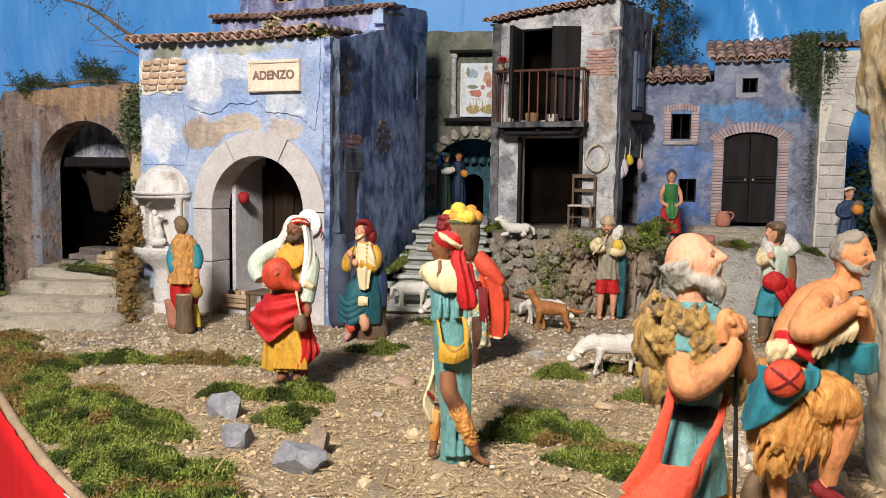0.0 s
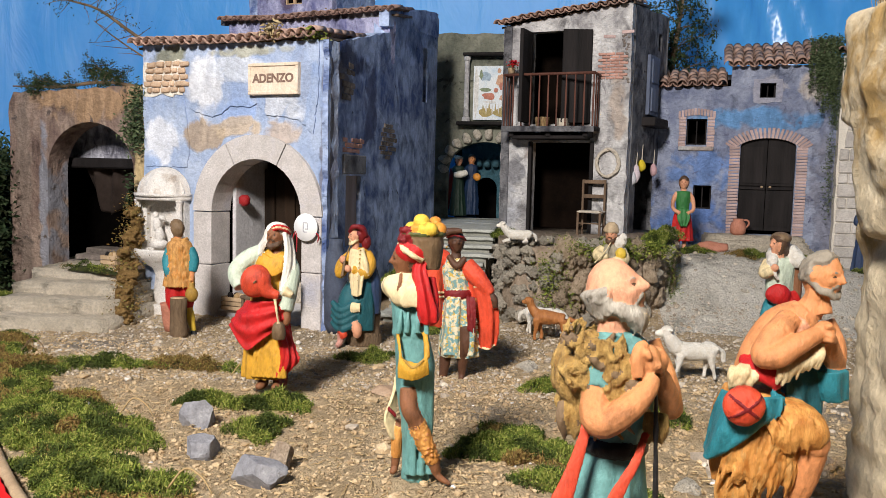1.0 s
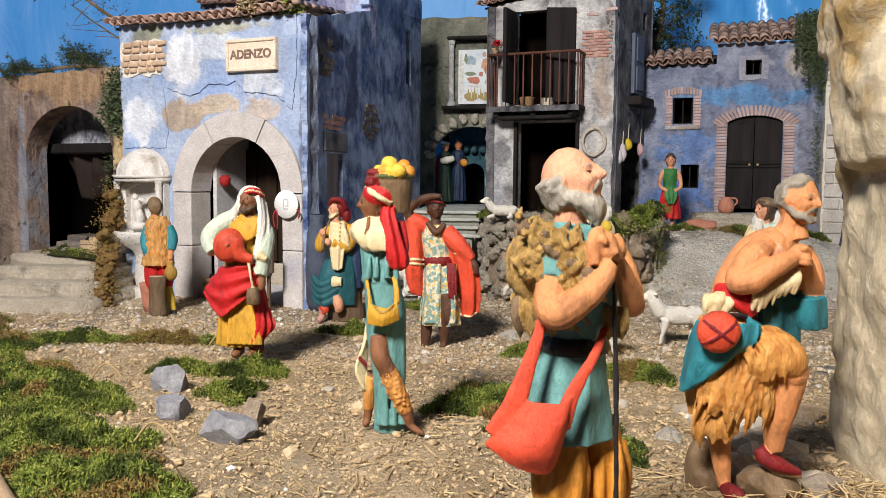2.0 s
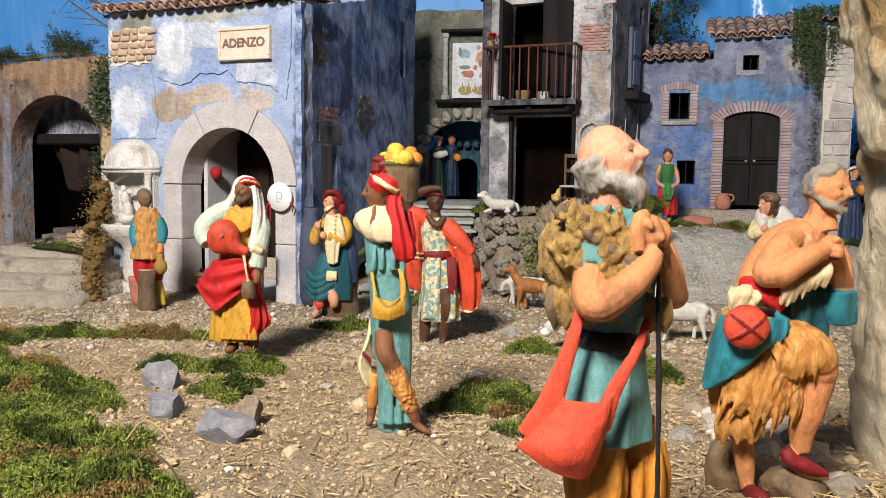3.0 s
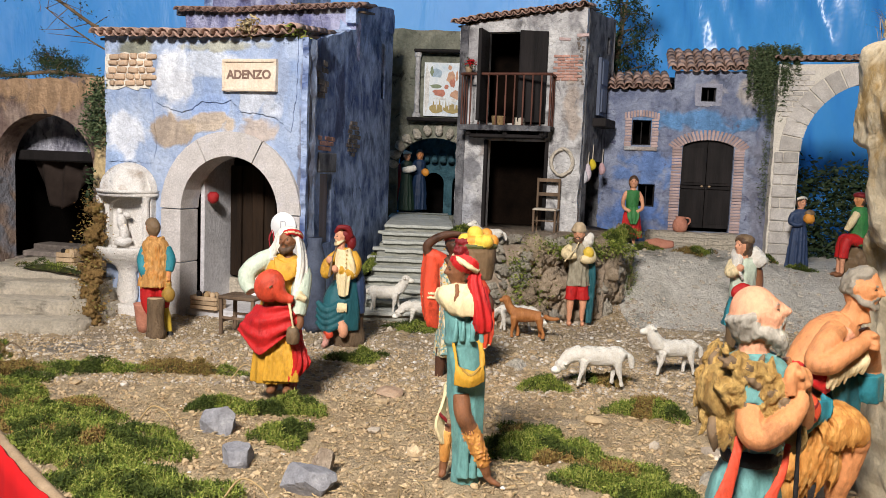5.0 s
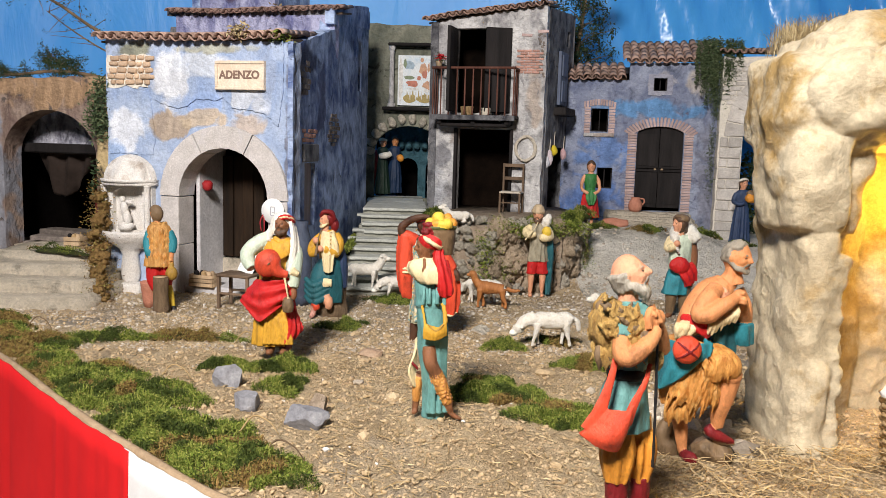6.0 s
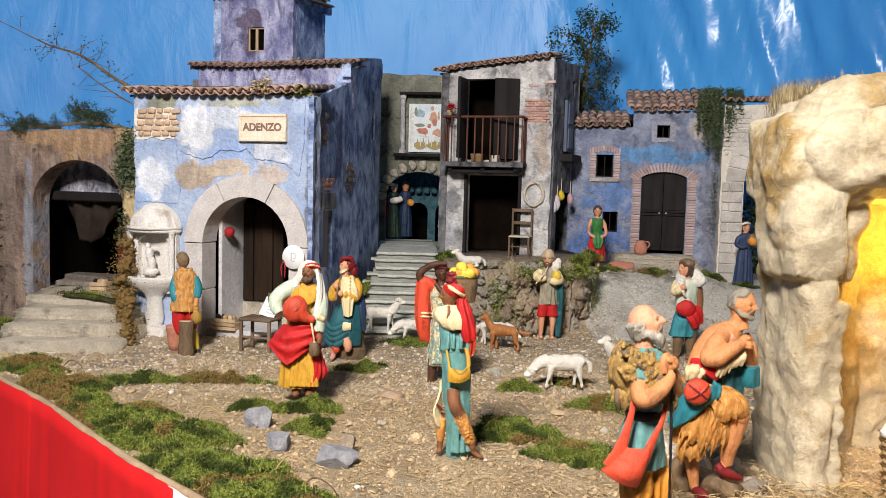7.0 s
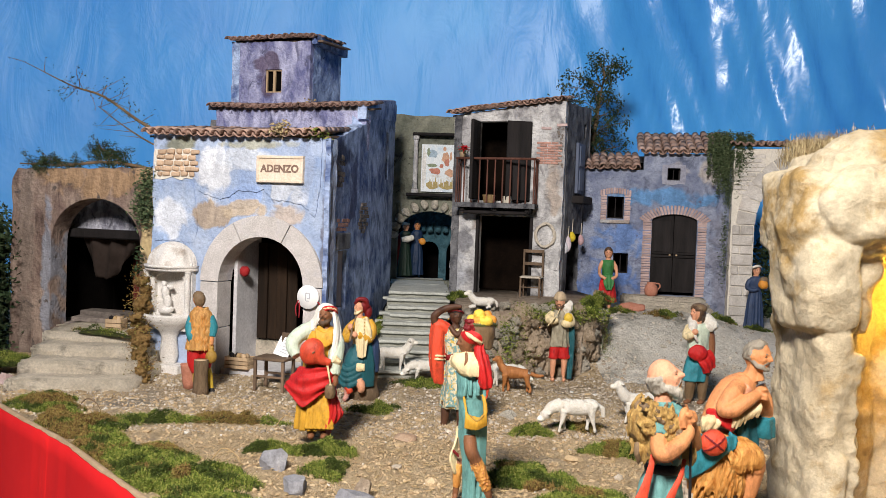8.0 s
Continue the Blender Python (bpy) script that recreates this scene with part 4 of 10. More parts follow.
flight("stone_steps", [(-1.09, -0.775, 1.775, 2.3, 0.026, 0.03), (-1.10, -0.795, 1.86, 2.3, 0.055, 0.02), (-1.115, -0.815, 1.955, 2.3, 0.082, 0.0), (-1.14, -0.84, 2.06, 2.3, 0.104, -0.03)], M_STEP, "worn sandy concrete steps up to the workshop arch", "steps")

def staircase():
    st = thing("staircase", (-0.07, 2.06, 0), "long flight of pale weathered steps beside the blue house", "stairs")
    r = random.Random(17)
    for k in range(10):
        f = k / 9
        x0, x1 = -0.172 + 0.03 * f, 0.03 + 0.055 * f
        y0, z = 2.06 + 0.064 * k, 0.024 + 0.0205 * k
        deep = 0.085 if k < 9 else 0.75
        bm = box(x1 - x0, deep - 0.012, z + 0.01, ((x0 + x1) / 2, y0 + 0.006 + deep / 2, -0.02))
        part("riser", bm, M_RISER, st)
        for j in range(2):
            w = deep / 2 if k < 9 else deep / 2
            bm = box(x1 - x0 + r.uniform(-0.006, 0.01), w - 0.002, 0.0095, ((x0 + x1) / 2 + r.uniform(-0.003, 0.003), y0 + w * (j + 0.5), z - 0.0095), 0.002, 2)
            bmesh.ops.subdivide_edges(bm, edges=[e for e in bm.edges if e.calc_length() > 0.04], cuts=14, use_grid_fill=True)
            for v in bm.verts:
                v.co += Vector((0, 0.5, 0.35)) * 0.005 * noise.noise(v.co * 35 + Vector((k, j, 0)))
            part("tread", bm, M_STAIR, st, "", Matrix.Rotation(radians(r.uniform(-0.6, 0.6)), 4, "Z"), True)


M_RISER = surface("stair_riser", (0.26, 0.26, 0.22), (0.38, 0.38, 0.33), 22, 170, 0.95, 0.7, 0.002)
staircase()

# ---- olive building behind the staircase ----
CA, CB = (-0.24, 3.25), (0.30, 3.19)
MC = along(CA, CB)
back_house = thing("back_house", (0, 3.3, 0.2), "dim olive-grey house with a painted shrine and a stone arch", "house")
part("front_wall", slab(ragged([(0, 0.15), (0.54, 0.15), (0.54, 0.90), (0.3, 0.925), (0.08, 0.93), (0, 0.92)], 0.03, 0.003, rnd), [arch_loop(0.25, 0.15, 0.40, 0.21, 16, 0.75)], 0.04), M_CREAM, back_house, "", MC)
for k in range(11):
    a = radians(178 - 15.5 * k)
    bm = bmesh.new()
    ball(bm, (0, 0, 0), (0.022, 0.016, 0.017), 0, 2, 0.5, 60, None, k * 3.1)
    part("arch_stone", bm, M_RUBBLE2, back_house, "", MC @ Matrix.Translation((0.25 + 0.165 * math.cos(a), -0.008, 0.40 + 0.14 * math.sin(a))) @ Matrix.Rotation(-a, 4, "Y"))
# Black sheet stands in for the deep shade at the passage's end.
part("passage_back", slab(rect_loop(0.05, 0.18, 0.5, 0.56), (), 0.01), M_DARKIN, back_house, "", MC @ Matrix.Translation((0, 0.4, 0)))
# Teal taken down so that its colour holds the passage's shade.
M_TEAL = plaster("shaded_teal_wall", (0.03, 0.085, 0.11), (0.065, 0.14, 0.17), streak_scale=12)
part("inner_front", slab(rect_loop(0.12, 0.2, 0.5, 0.54), [arch_loop(0.225, 0.045, 0.33, 0.2, 10), arch_loop(0.36, 0.055, 0.33, 0.2, 10)], 0.03), M_TEAL, back_house, "teal shopfront, darkened for the shaded passage", MC @ Matrix.Translation((0, 0.2, 0)))
for k in range(8):
    bm = bmesh.new()
    tube(bm, [(0.16 + 0.035 * k, 0.17, 0.425), (0.16 + 0.035 * k, 0.2, 0.44)], (0.014, 0.012), 0, 8)
    part("awning_tile", bm, M_TEAL, back_house, "", MC, True)
part("ledge", box(0.34, 0.05, 0.014, (0.31, -0.02, 0.575), 0.003), M_DARKWOOD, back_house, "black painted ledge", MC)
part("ledge", box(0.30, 0.045, 0.012, (0.31, -0.02, 0.838), 0.003), M_DARKWOOD, back_house, "black painted ledge", MC)
for u in (0.175, 0.455):
    bm = bmesh.new()
    tube(bm, [(u, -0.02, z) for z in (0.589, 0.605, 0.625, 0.8, 0.82, 0.838)], (0.017, 0.015, 0.0105, 0.0095, 0.012, 0.015), 0, 12, 20)
    part("column", bm, M_GREYWALL, back_house, "grey column beside the shrine", MC, True)


def shrine_painting():
    p = thing("painted_panel", MC @ Vector((0.29, -0.005, 0.70)), "painted tile panel with red and ochre shapes on pale blue", "painting")
    m = MC @ Matrix.Translation((0.2, -0.012, 0.597))
    part("panel", slab(rect_loop(0, 0, 0.185, 0.205), (), 0.012), surface("panel_white", (0.66, 0.72, 0.76), (0.78, 0.80, 0.80), 14, 200, 0.5, 0.1, c3=(0.48, 0.60, 0.70), c3_at=(0.50, 0.66), c3_scale=14), p, "", m)
    cols = {"white": (0.80, 0.79, 0.76), "red": (0.58, 0.22, 0.15), "flesh": (0.66, 0.38, 0.24), "ochre": (0.46, 0.36, 0.14), "green": (0.26, 0.32, 0.20), "blue": (0.40, 0.52, 0.62)}
    mats = {k: surface("panel_" + k, tuple(0.62 * x for x in c), c, 90, 300, 0.5, 0.1, grain=0.35) for k, c in cols.items()}
    pr = random.Random(14)
    shapes = [("white", 0.012, 0.105, 0.012, 0.10), ("blue", 0.05, 0.165, 0.028, 0.022), ("blue", 0.155, 0.17, 0.02, 0.022), ("green", 0.03, 0.17, 0.008, 0.022), ("green", 0.045, 0.115, 0.022, 0.010), ("green", 0.16, 0.12, 0.016, 0.014),
              ("ochre", 0.055, 0.030, 0.034, 0.022), ("ochre", 0.12, 0.026, 0.038, 0.020), ("green", 0.16, 0.035, 0.015, 0.016), ("flesh", 0.105, 0.145, 0.017, 0.030), ("red", 0.112, 0.128, 0.012, 0.020), ("flesh", 0.100, 0.187, 0.009, 0.010),
              ("flesh", 0.128, 0.155, 0.006, 0.022), ("red", 0.062, 0.090, 0.030, 0.017), ("red", 0.088, 0.112, 0.011, 0.010), ("flesh", 0.125, 0.085, 0.022, 0.022), ("white", 0.065, 0.068, 0.026, 0.006), ("white", 0.118, 0.062, 0.012, 0.008), ("ochre", 0.15, 0.08, 0.014, 0.022)]
    shapes += [("white" if k % 2 else "ochre", 0.04 + 0.012 * k, 0.038 + 0.004 * (k % 3), 0.0028, 0.020) for k in range(10)]
    for k, (c, x, z, rx, rz) in enumerate(shapes):
        loop = [(x + rx * math.cos(a) * pr.uniform(0.6, 1.15), z + rz * math.sin(a) * pr.uniform(0.6, 1.15)) for a in (2 * math.pi * i / 11 for i in range(11))]
        part("painted_shape", slab(loop, (), 0.001), mats[c], p, "", m @ Matrix.Translation((0, -0.0006 - 0.0001 * k, 0)))


shrine_painting()

# ---- grey tower house with a balcony ----
GA, GB, GC, GD = (0.085, 2.85), (0.495, 2.717), (0.668, 3.10), (0.25, 3.18)
MG, MGS = along(GA, GB), along(GB, GC)
tower_house = thing("tower_house", (0.3, 2.9, 0.18), "tall grey plaster house with a wooden balcony", "house")
gl = math.dist(GA, GB)
part("front_wall", slab(ragged([(0, 0.02), (gl, 0.02), (gl, 0.938), (0, 0.882)], 0.03, 0.003, rnd), [rect_loop(0.100, 0.557, 0.306, 0.862), rect_loop(0.112, 0.19, 0.316, 0.498)], 0.04), M_GREYWALL, tower_house, "", MG)
gs = math.dist(GB, GC)
# Darker than the front: the side's shade is in its plaster colour.
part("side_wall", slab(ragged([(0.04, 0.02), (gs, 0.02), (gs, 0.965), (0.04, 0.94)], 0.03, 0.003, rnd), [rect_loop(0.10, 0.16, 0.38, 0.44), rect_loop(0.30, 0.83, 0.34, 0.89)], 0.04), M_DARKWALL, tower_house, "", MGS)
# Black sheet in the side doorway: the room's shade as colour.
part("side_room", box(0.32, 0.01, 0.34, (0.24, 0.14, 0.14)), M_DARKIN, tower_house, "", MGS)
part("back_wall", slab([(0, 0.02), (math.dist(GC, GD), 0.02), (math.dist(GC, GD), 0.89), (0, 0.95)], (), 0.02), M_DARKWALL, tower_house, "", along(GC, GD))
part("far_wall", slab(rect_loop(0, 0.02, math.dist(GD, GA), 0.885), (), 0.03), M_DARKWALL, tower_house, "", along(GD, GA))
# Floor and back are near black to stand for an unlit room.
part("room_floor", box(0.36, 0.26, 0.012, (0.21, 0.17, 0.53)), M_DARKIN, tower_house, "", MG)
part("room_back", slab(rect_loop(0.05, 0.15, 0.4, 0.9), (), 0.008), surface("shade_brown_inside", (0.003, 0.002, 0.0015), (0.010, 0.006, 0.004), 12, gloss=0.03), tower_house, "", MG @ Matrix.Translation((0, 0.2, 0)))
tiled_roof("roof", tower_house, MG @ Matrix.Translation((-0.012, -0.018, 0.886)) @ Matrix.Rotation(radians(-7.4), 4, "Y"), gl + 0.02, 0.33, 0.05, M_TILE, 0.029, 0.05, "terracotta barrel tiles", 7, 0.004, 0.0, 0.0145)
brick_field(tower_house, MG, 0.325, 0.70, 0.405, 0.79, 0.028, 0.0095, M_REDBRICK, 9, 0.003, 0.97, 0.0015, 0.01)
brick_field(tower_house, MG, 0.34, 0.83, 0.42, 0.86, 0.04, 0.012, M_PINKBRICK, 10, 0.002, 0.8, 0.0015, 0.008)
for k in range(26):
    bm = bmesh.new()
    ball(bm, (0, 0, 0), (rnd.uniform(0.005, 0.009), 0.005, rnd.uniform(0.004, 0.008)), 0, 1, 0.4, 120, None, k)
    part("rubble_stone", bm, M_DARKBRICK, tower_house, "", MG @ Matrix.Translation((0.416 + rnd.uniform(-0.014, 0.012), 0.002, 0.69 + 0.006 * k + rnd.uniform(-0.004, 0.004))))


def shutter(parent, m, w, h, label, material=None):
    material = material or M_DARKWOOD
    s = part("shutter", box(w, 0.012, h, (w / 2, 0, 0), 0.0015), material, parent, label, m)
    for z0, z1 in ((0.06, 0.46), (0.54, 0.94)):
        part("panel", box(w * 0.66, 0.006, h * (z1 - z0), (w / 2, -0.007, h * z0), 0.002), material, s, "", m)
    return s


for m, lab in ((MG @ Matrix.Translation((0.10, -0.004, 0.56)) @ Matrix.Rotation(radians(-92), 4, "Z"), "black wooden shutter folded open"), (MG @ Matrix.Translation((0.306, -0.006, 0.56)) @ Matrix.Rotation(radians(-158), 4, "Z"), "black wooden shutter standing open")):
    shutter(tower_house, m, 0.094, 0.30, lab)
for u in (0.107, 0.318):
    part("door_post", box(0.012, 0.02, 0.31, (u, 0.0, 0.19), 0.002), M_DARKWOOD, tower_house, "", MG)


def balcony():
    b = part("balcony_floor", box(0.31, 0.085, 0.012, (0.186, -0.040, 0.535), 0.003), M_DARKWOOD, tower_house, "dark slate balcony floor", MG)
    part("balcony_fascia", box(0.312, 0.004, 0.018, (0.186, -0.085, 0.528), 0.001), M_DARKWALL, tower_house, "", MG)
    for u in (0.06, 0.186, 0.31):
        part("bracket", box(0.018, 0.075, 0.022, (u, -0.034, 0.512), 0.003), M_DARKWOOD, tower_house, "", MG)
    part("balcony_soffit", box(0.25, 0.07, 0.012, (0.186, -0.034, 0.505), 0.003), M_DARKWOOD, tower_house, "", MG)
    rail = bmesh.new()
    tube(rail, [(0.036, 0.0, 0.713), (0.036, -0.08, 0.713)], (0.0042, 0.0042), 0, 8, 2)
    tube(rail, [(0.336, 0.0, 0.713), (0.336, -0.08, 0.713)], (0.0042, 0.0042), 0, 8, 2)
    tube(rail, [(0.032, -0.08, 0.713), (0.34, -0.08, 0.713)], (0.0048, 0.0048), 0, 8, 2)
    part("rail", rail, M_REDWOOD, tower_house, "red-brown wooden handrail", MG)
    bm = bmesh.new()
    tube(bm, [(0, 0, z) for z in (0.545, 0.57, 0.63, 0.69, 0.713)], (0.0032, 0.0024, 0.0034, 0.0024, 0.0032), 0, 7, 9)
    bal = mesh_of("baluster", bm, M_REDWOOD, True)
    spots = [(0.037 + 0.0298 * k, -0.08) for k in range(11)] + [(0.036, -0.05), (0.036, -0.022), (0.336, -0.05), (0.336, -0.022)]
    for u, y in spots:
        part("baluster", bal, None, tower_house, "", MG @ Matrix.Translation((u, y, 0)))


balcony()
# side shutter and its sill
shutter(tower_house, MGS @ Matrix.Translation((0.17, -0.008, 0.60)), 0.11, 0.20, "closed blue-grey shutter", wood("slate_shutter", (0.09, 0.11, 0.16), (0.17, 0.20, 0.28)))
part("sill", box(0.16, 0.05, 0.03, (0.225, -0.02, 0.56), 0.003), M_DARKWOOD, tower_house, "", MGS)

# ---- lavender house with the double door ----
RA, RB = (0.645, 3.035), (1.212, 2.918)
MR = along(RA, RB)
rl = math.dist(RA, RB)
village_house = thing("village_house", (0.9, 3.0, 0.15), "lavender and azure washed low house with a black double door", "house")
part("front_wall", slab(ragged([(-0.02, 0.05), (rl, 0.05), (rl, 0.785), (0.232, 0.778), (0.231, 0.712), (-0.02, 0.709)], 0.03, 0.003, rnd),
     [arch_loop(0.3625, 0.0895, 0.505, 0.2, 14, 0.33), rect_loop(0.089, 0.508, 0.157, 0.599), rect_loop(0.122, 0.283, 0.183, 0.366), rect_loop(0.325, 0.671, 0.376, 0.721)], 0.045), M_SLATE, village_house, "", MR)
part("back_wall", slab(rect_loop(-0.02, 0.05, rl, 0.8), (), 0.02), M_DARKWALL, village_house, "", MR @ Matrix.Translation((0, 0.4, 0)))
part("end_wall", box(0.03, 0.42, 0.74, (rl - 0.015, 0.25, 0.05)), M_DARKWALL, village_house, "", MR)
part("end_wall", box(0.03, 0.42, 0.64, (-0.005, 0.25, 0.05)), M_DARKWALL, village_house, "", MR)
# Shade behind door and windows, painted as one black sheet.
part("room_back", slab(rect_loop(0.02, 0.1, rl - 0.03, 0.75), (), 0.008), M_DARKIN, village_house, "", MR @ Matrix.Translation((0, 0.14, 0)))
tiled_roof("roof", village_house, MR @ Matrix.Translation((0.218, -0.02, 0.784)), rl - 0.235, 0.26, 0.105, M_TILE, 0.033, 0.048, "terracotta barrel tiles", 11, 0.004, 0.0, 0.0165)
tiled_roof("roof", village_house, MR @ Matrix.Translation((-0.03, -0.02, 0.714)), 0.25, 0.22, 0.075, M_TILE, 0.033, 0.048, "terracotta barrel tiles", 12, 0.004, 0.0, 0.0165)
# brick surround of the door
for side in (0, 1):
    u0 = 0.236 if side == 0 else 0.4535
    brick_field(village_house, MR, u0, 0.2, u0 + 0.036, 0.50, 0.0365, 0.0105, M_PINKBRICK, 13 + side, 0.003, 1.0, 0.0015, 0.012, None, False)
for k in range(23):
    a = radians(150 - 120 * k / 22)
    bm = box(0.0085, 0.012, 0.036, (0, 0, 0), 0.001)
    part("brick", bm, M_PINKBRICK, village_house, "", MR @ Matrix.Translation((0.3625 + 0.145 * math.cos(a) * 0.86, 0.003, 0.462 + 0.145 * math.sin(a) * 0.49)) @ Matrix.Rotation(math.pi / 2 - a, 4, "Y"))
for (u0, z0, u1, z1) in ((0.062, 0.50, 0.088, 0.60), (0.158, 0.50, 0.184, 0.60)):
    brick_field(village_house, MR, u0, z0, u1, z1, 0.026, 0.0105, M_PINKBRICK, 17, 0.003, 1.0, 0.0015, 0.012, None, False)
for k in range(12):
    part("brick", box(0.0085, 0.012, 0.024, (0.064 + 0.0106 * k, 0.003, 0.6015 + 0.010 * math.sin(math.pi * k / 11)), 0.001), M_PINKBRICK, village_house, "", MR)
part("window_sill", box(0.12, 0.016, 0.014, (0.123, -0.001, 0.488), 0.003), M_GREYWALL, village_house, "", MR)


def leaf_door(u0, w):
    h = 0.335
    d = part("door", slab([(0, 0), (w, 0), (w, 0.305 + (0.022 if u0 < 0.3 else -0.006)), (w * 0.5, 0.32), (0, 0.305 + (-0.006 if u0 < 0.3 else 0.022))], (), 0.01), M_DARKWOOD, village_house, "black-brown plank door leaf", MR @ Matrix.Translation((u0, 0.016, 0.214)))
    m = MR @ Matrix.Translation((u0, 0.013, 0.214))
    for z0, z1 in ((0.015, 0.135), (0.165, 0.29)):
        part("panel", slab(rect_loop(0.012, z0, w - 0.012, z1), (), 0.004), M_DARKWOOD, d, "", m)
    for z in (0.142, 0.155):
        part("rail", box(w - 0.004, 0.006, 0.008, (w / 2, -0.001, z), 0.001), M_DARKWOOD, d, "", m)
    bm = bmesh.new()
    ball(bm, (w - 0.012 if u0 < 0.3 else 0.012, -0.006, 0.152), (0.005, 0.004, 0.004), 0, 2)
    part("handle", bm, M_PALEWOOD, d, "worn metal latch", m, True)


leaf_door(0.274, 0.087)
leaf_door(0.3635, 0.087)
for (u0, z0, u1, z1) in ((0.089, 0.508, 0.157, 0.599), (0.122, 0.283, 0.183, 0.366), (0.325, 0.671, 0.376, 0.721)):
    uu, zz = (u0 + u1) / 2, (z0 + z1) / 2
    w = part("window", slab(rect_loop(u0, z0, u1, z1), [rect_loop(u0 + 0.005, z0 + 0.005, uu - 0.002, z1 - 0.005), rect_loop(uu + 0.002, z0 + 0.005, u1 - 0.005, z1 - 0.005)], 0.006), M_DARKWOOD, village_house, "small dark window", MR @ Matrix.Translation((0, 0.02, 0)))
part("window_surround", slab(ragged(rect_loop(0.305, 0.655, 0.396, 0.735), 0.02, 0.003, rnd), [rect_loop(0.325, 0.671, 0.376, 0.721)], 0.006), plaster("pale_lavender", (0.34, 0.35, 0.44), (0.45, 0.45, 0.52)), village_house, "", MR @ Matrix.Translation((0, -0.003, 0)))
rows = [(0.80, 1.115, 2.80 + 0.045 * k, 3.0, 0.168 + 0.0155 * k, -0.03) for k in range(3)]
flight("door_steps", rows, M_STEP, "three low grey steps before the double door", "steps")

# ---- stone arch beside the lavender house ----
SA, SB = (1.195, 2.862), (1.98, 2.70)
MA = along(SA, SB)
sl = math.dist(SA, SB)
stone_arch = thing("stone_arch", (1.5, 2.8, 0.1), "pale ashlar arch with a mossy capping", "arch")
AC, AR, ASP = 0.335, 0.248, 0.50
part("core_wall", slab(ragged([(0, -0.02), (sl, -0.02), (sl, 0.82), (0, 0.80)], 0.03, 0.003, rnd), [arch_loop(AC, AR, ASP, 0.0, 20)], 0.09), M_MORTAR, stone_arch, "", MA)
for k in range(17):
    a0, a1 = radians(180 * k / 17 + 0.6), radians(180 * (k + 1) / 17 - 0.6)
    part("voussoir", voussoir(a0, a1, AR - 0.002, AR + 0.068, 0.10), M_ASHLAR, stone_arch, "", MA @ Matrix.Translation((AC, -0.006, ASP)))
for side in (0, 1):
    z = 0.02
    j = 0
    while z < ASP - 0.02:
        h = rnd.uniform(0.034, 0.046)
        h = min(h, ASP - z)
        x0 = 0.004 if side == 0 else AC + AR + 0.002
        wd = AC - AR - 0.006 if side == 0 else 0.09
        cut = rnd.choice((0.38, 0.62, 1.0)) if j % 2 else 1.0
        for c0, c1 in ((0, cut), (cut, 1.0)):
            if c1 - c0 > 0.05:
                part("ashlar_block", box(wd * (c1 - c0) - 0.003, 0.05, h - 0.003, (x0 + wd * (c0 + c1) / 2, 0.018, z), 0.003, 1, None, 0.0012, rnd), M_ASHLAR, stone_arch, "", MA)
        z += h
        j += 1
brick_field(stone_arch, MA, 0.0, 0.60, 0.10, 0.79, 0.034, 0.018, M_ASHLAR, 21, 0.004, 0.85, 0.003, 0.012)
brick_field(stone_arch, MA, 0.60, 0.60, 0.75, 0.79, 0.034, 0.018, M_ASHLAR, 22, 0.004, 0.85, 0.003, 0.012)
tiled_roof("capping", stone_arch, MA @ Matrix.Translation((-0.01, -0.02, 0.815)), sl + 0.02, 0.12, 0.02, M_TILE, 0.03, 0.05, "tile capping", 23)

# ---- terrace of rubble before the tower house ----
def stone_mesh(name, seed, material, r=(1, 0.8, 0.8), rough=0.5, freq=1.7, sub=2):
    bm = bmesh.new()
    ball(bm, (0, 0, 0), r, 0, sub, rough, freq, None, seed)
    for f in bm.faces:
        f.smooth = True
    return mesh_of(name, bm, material)


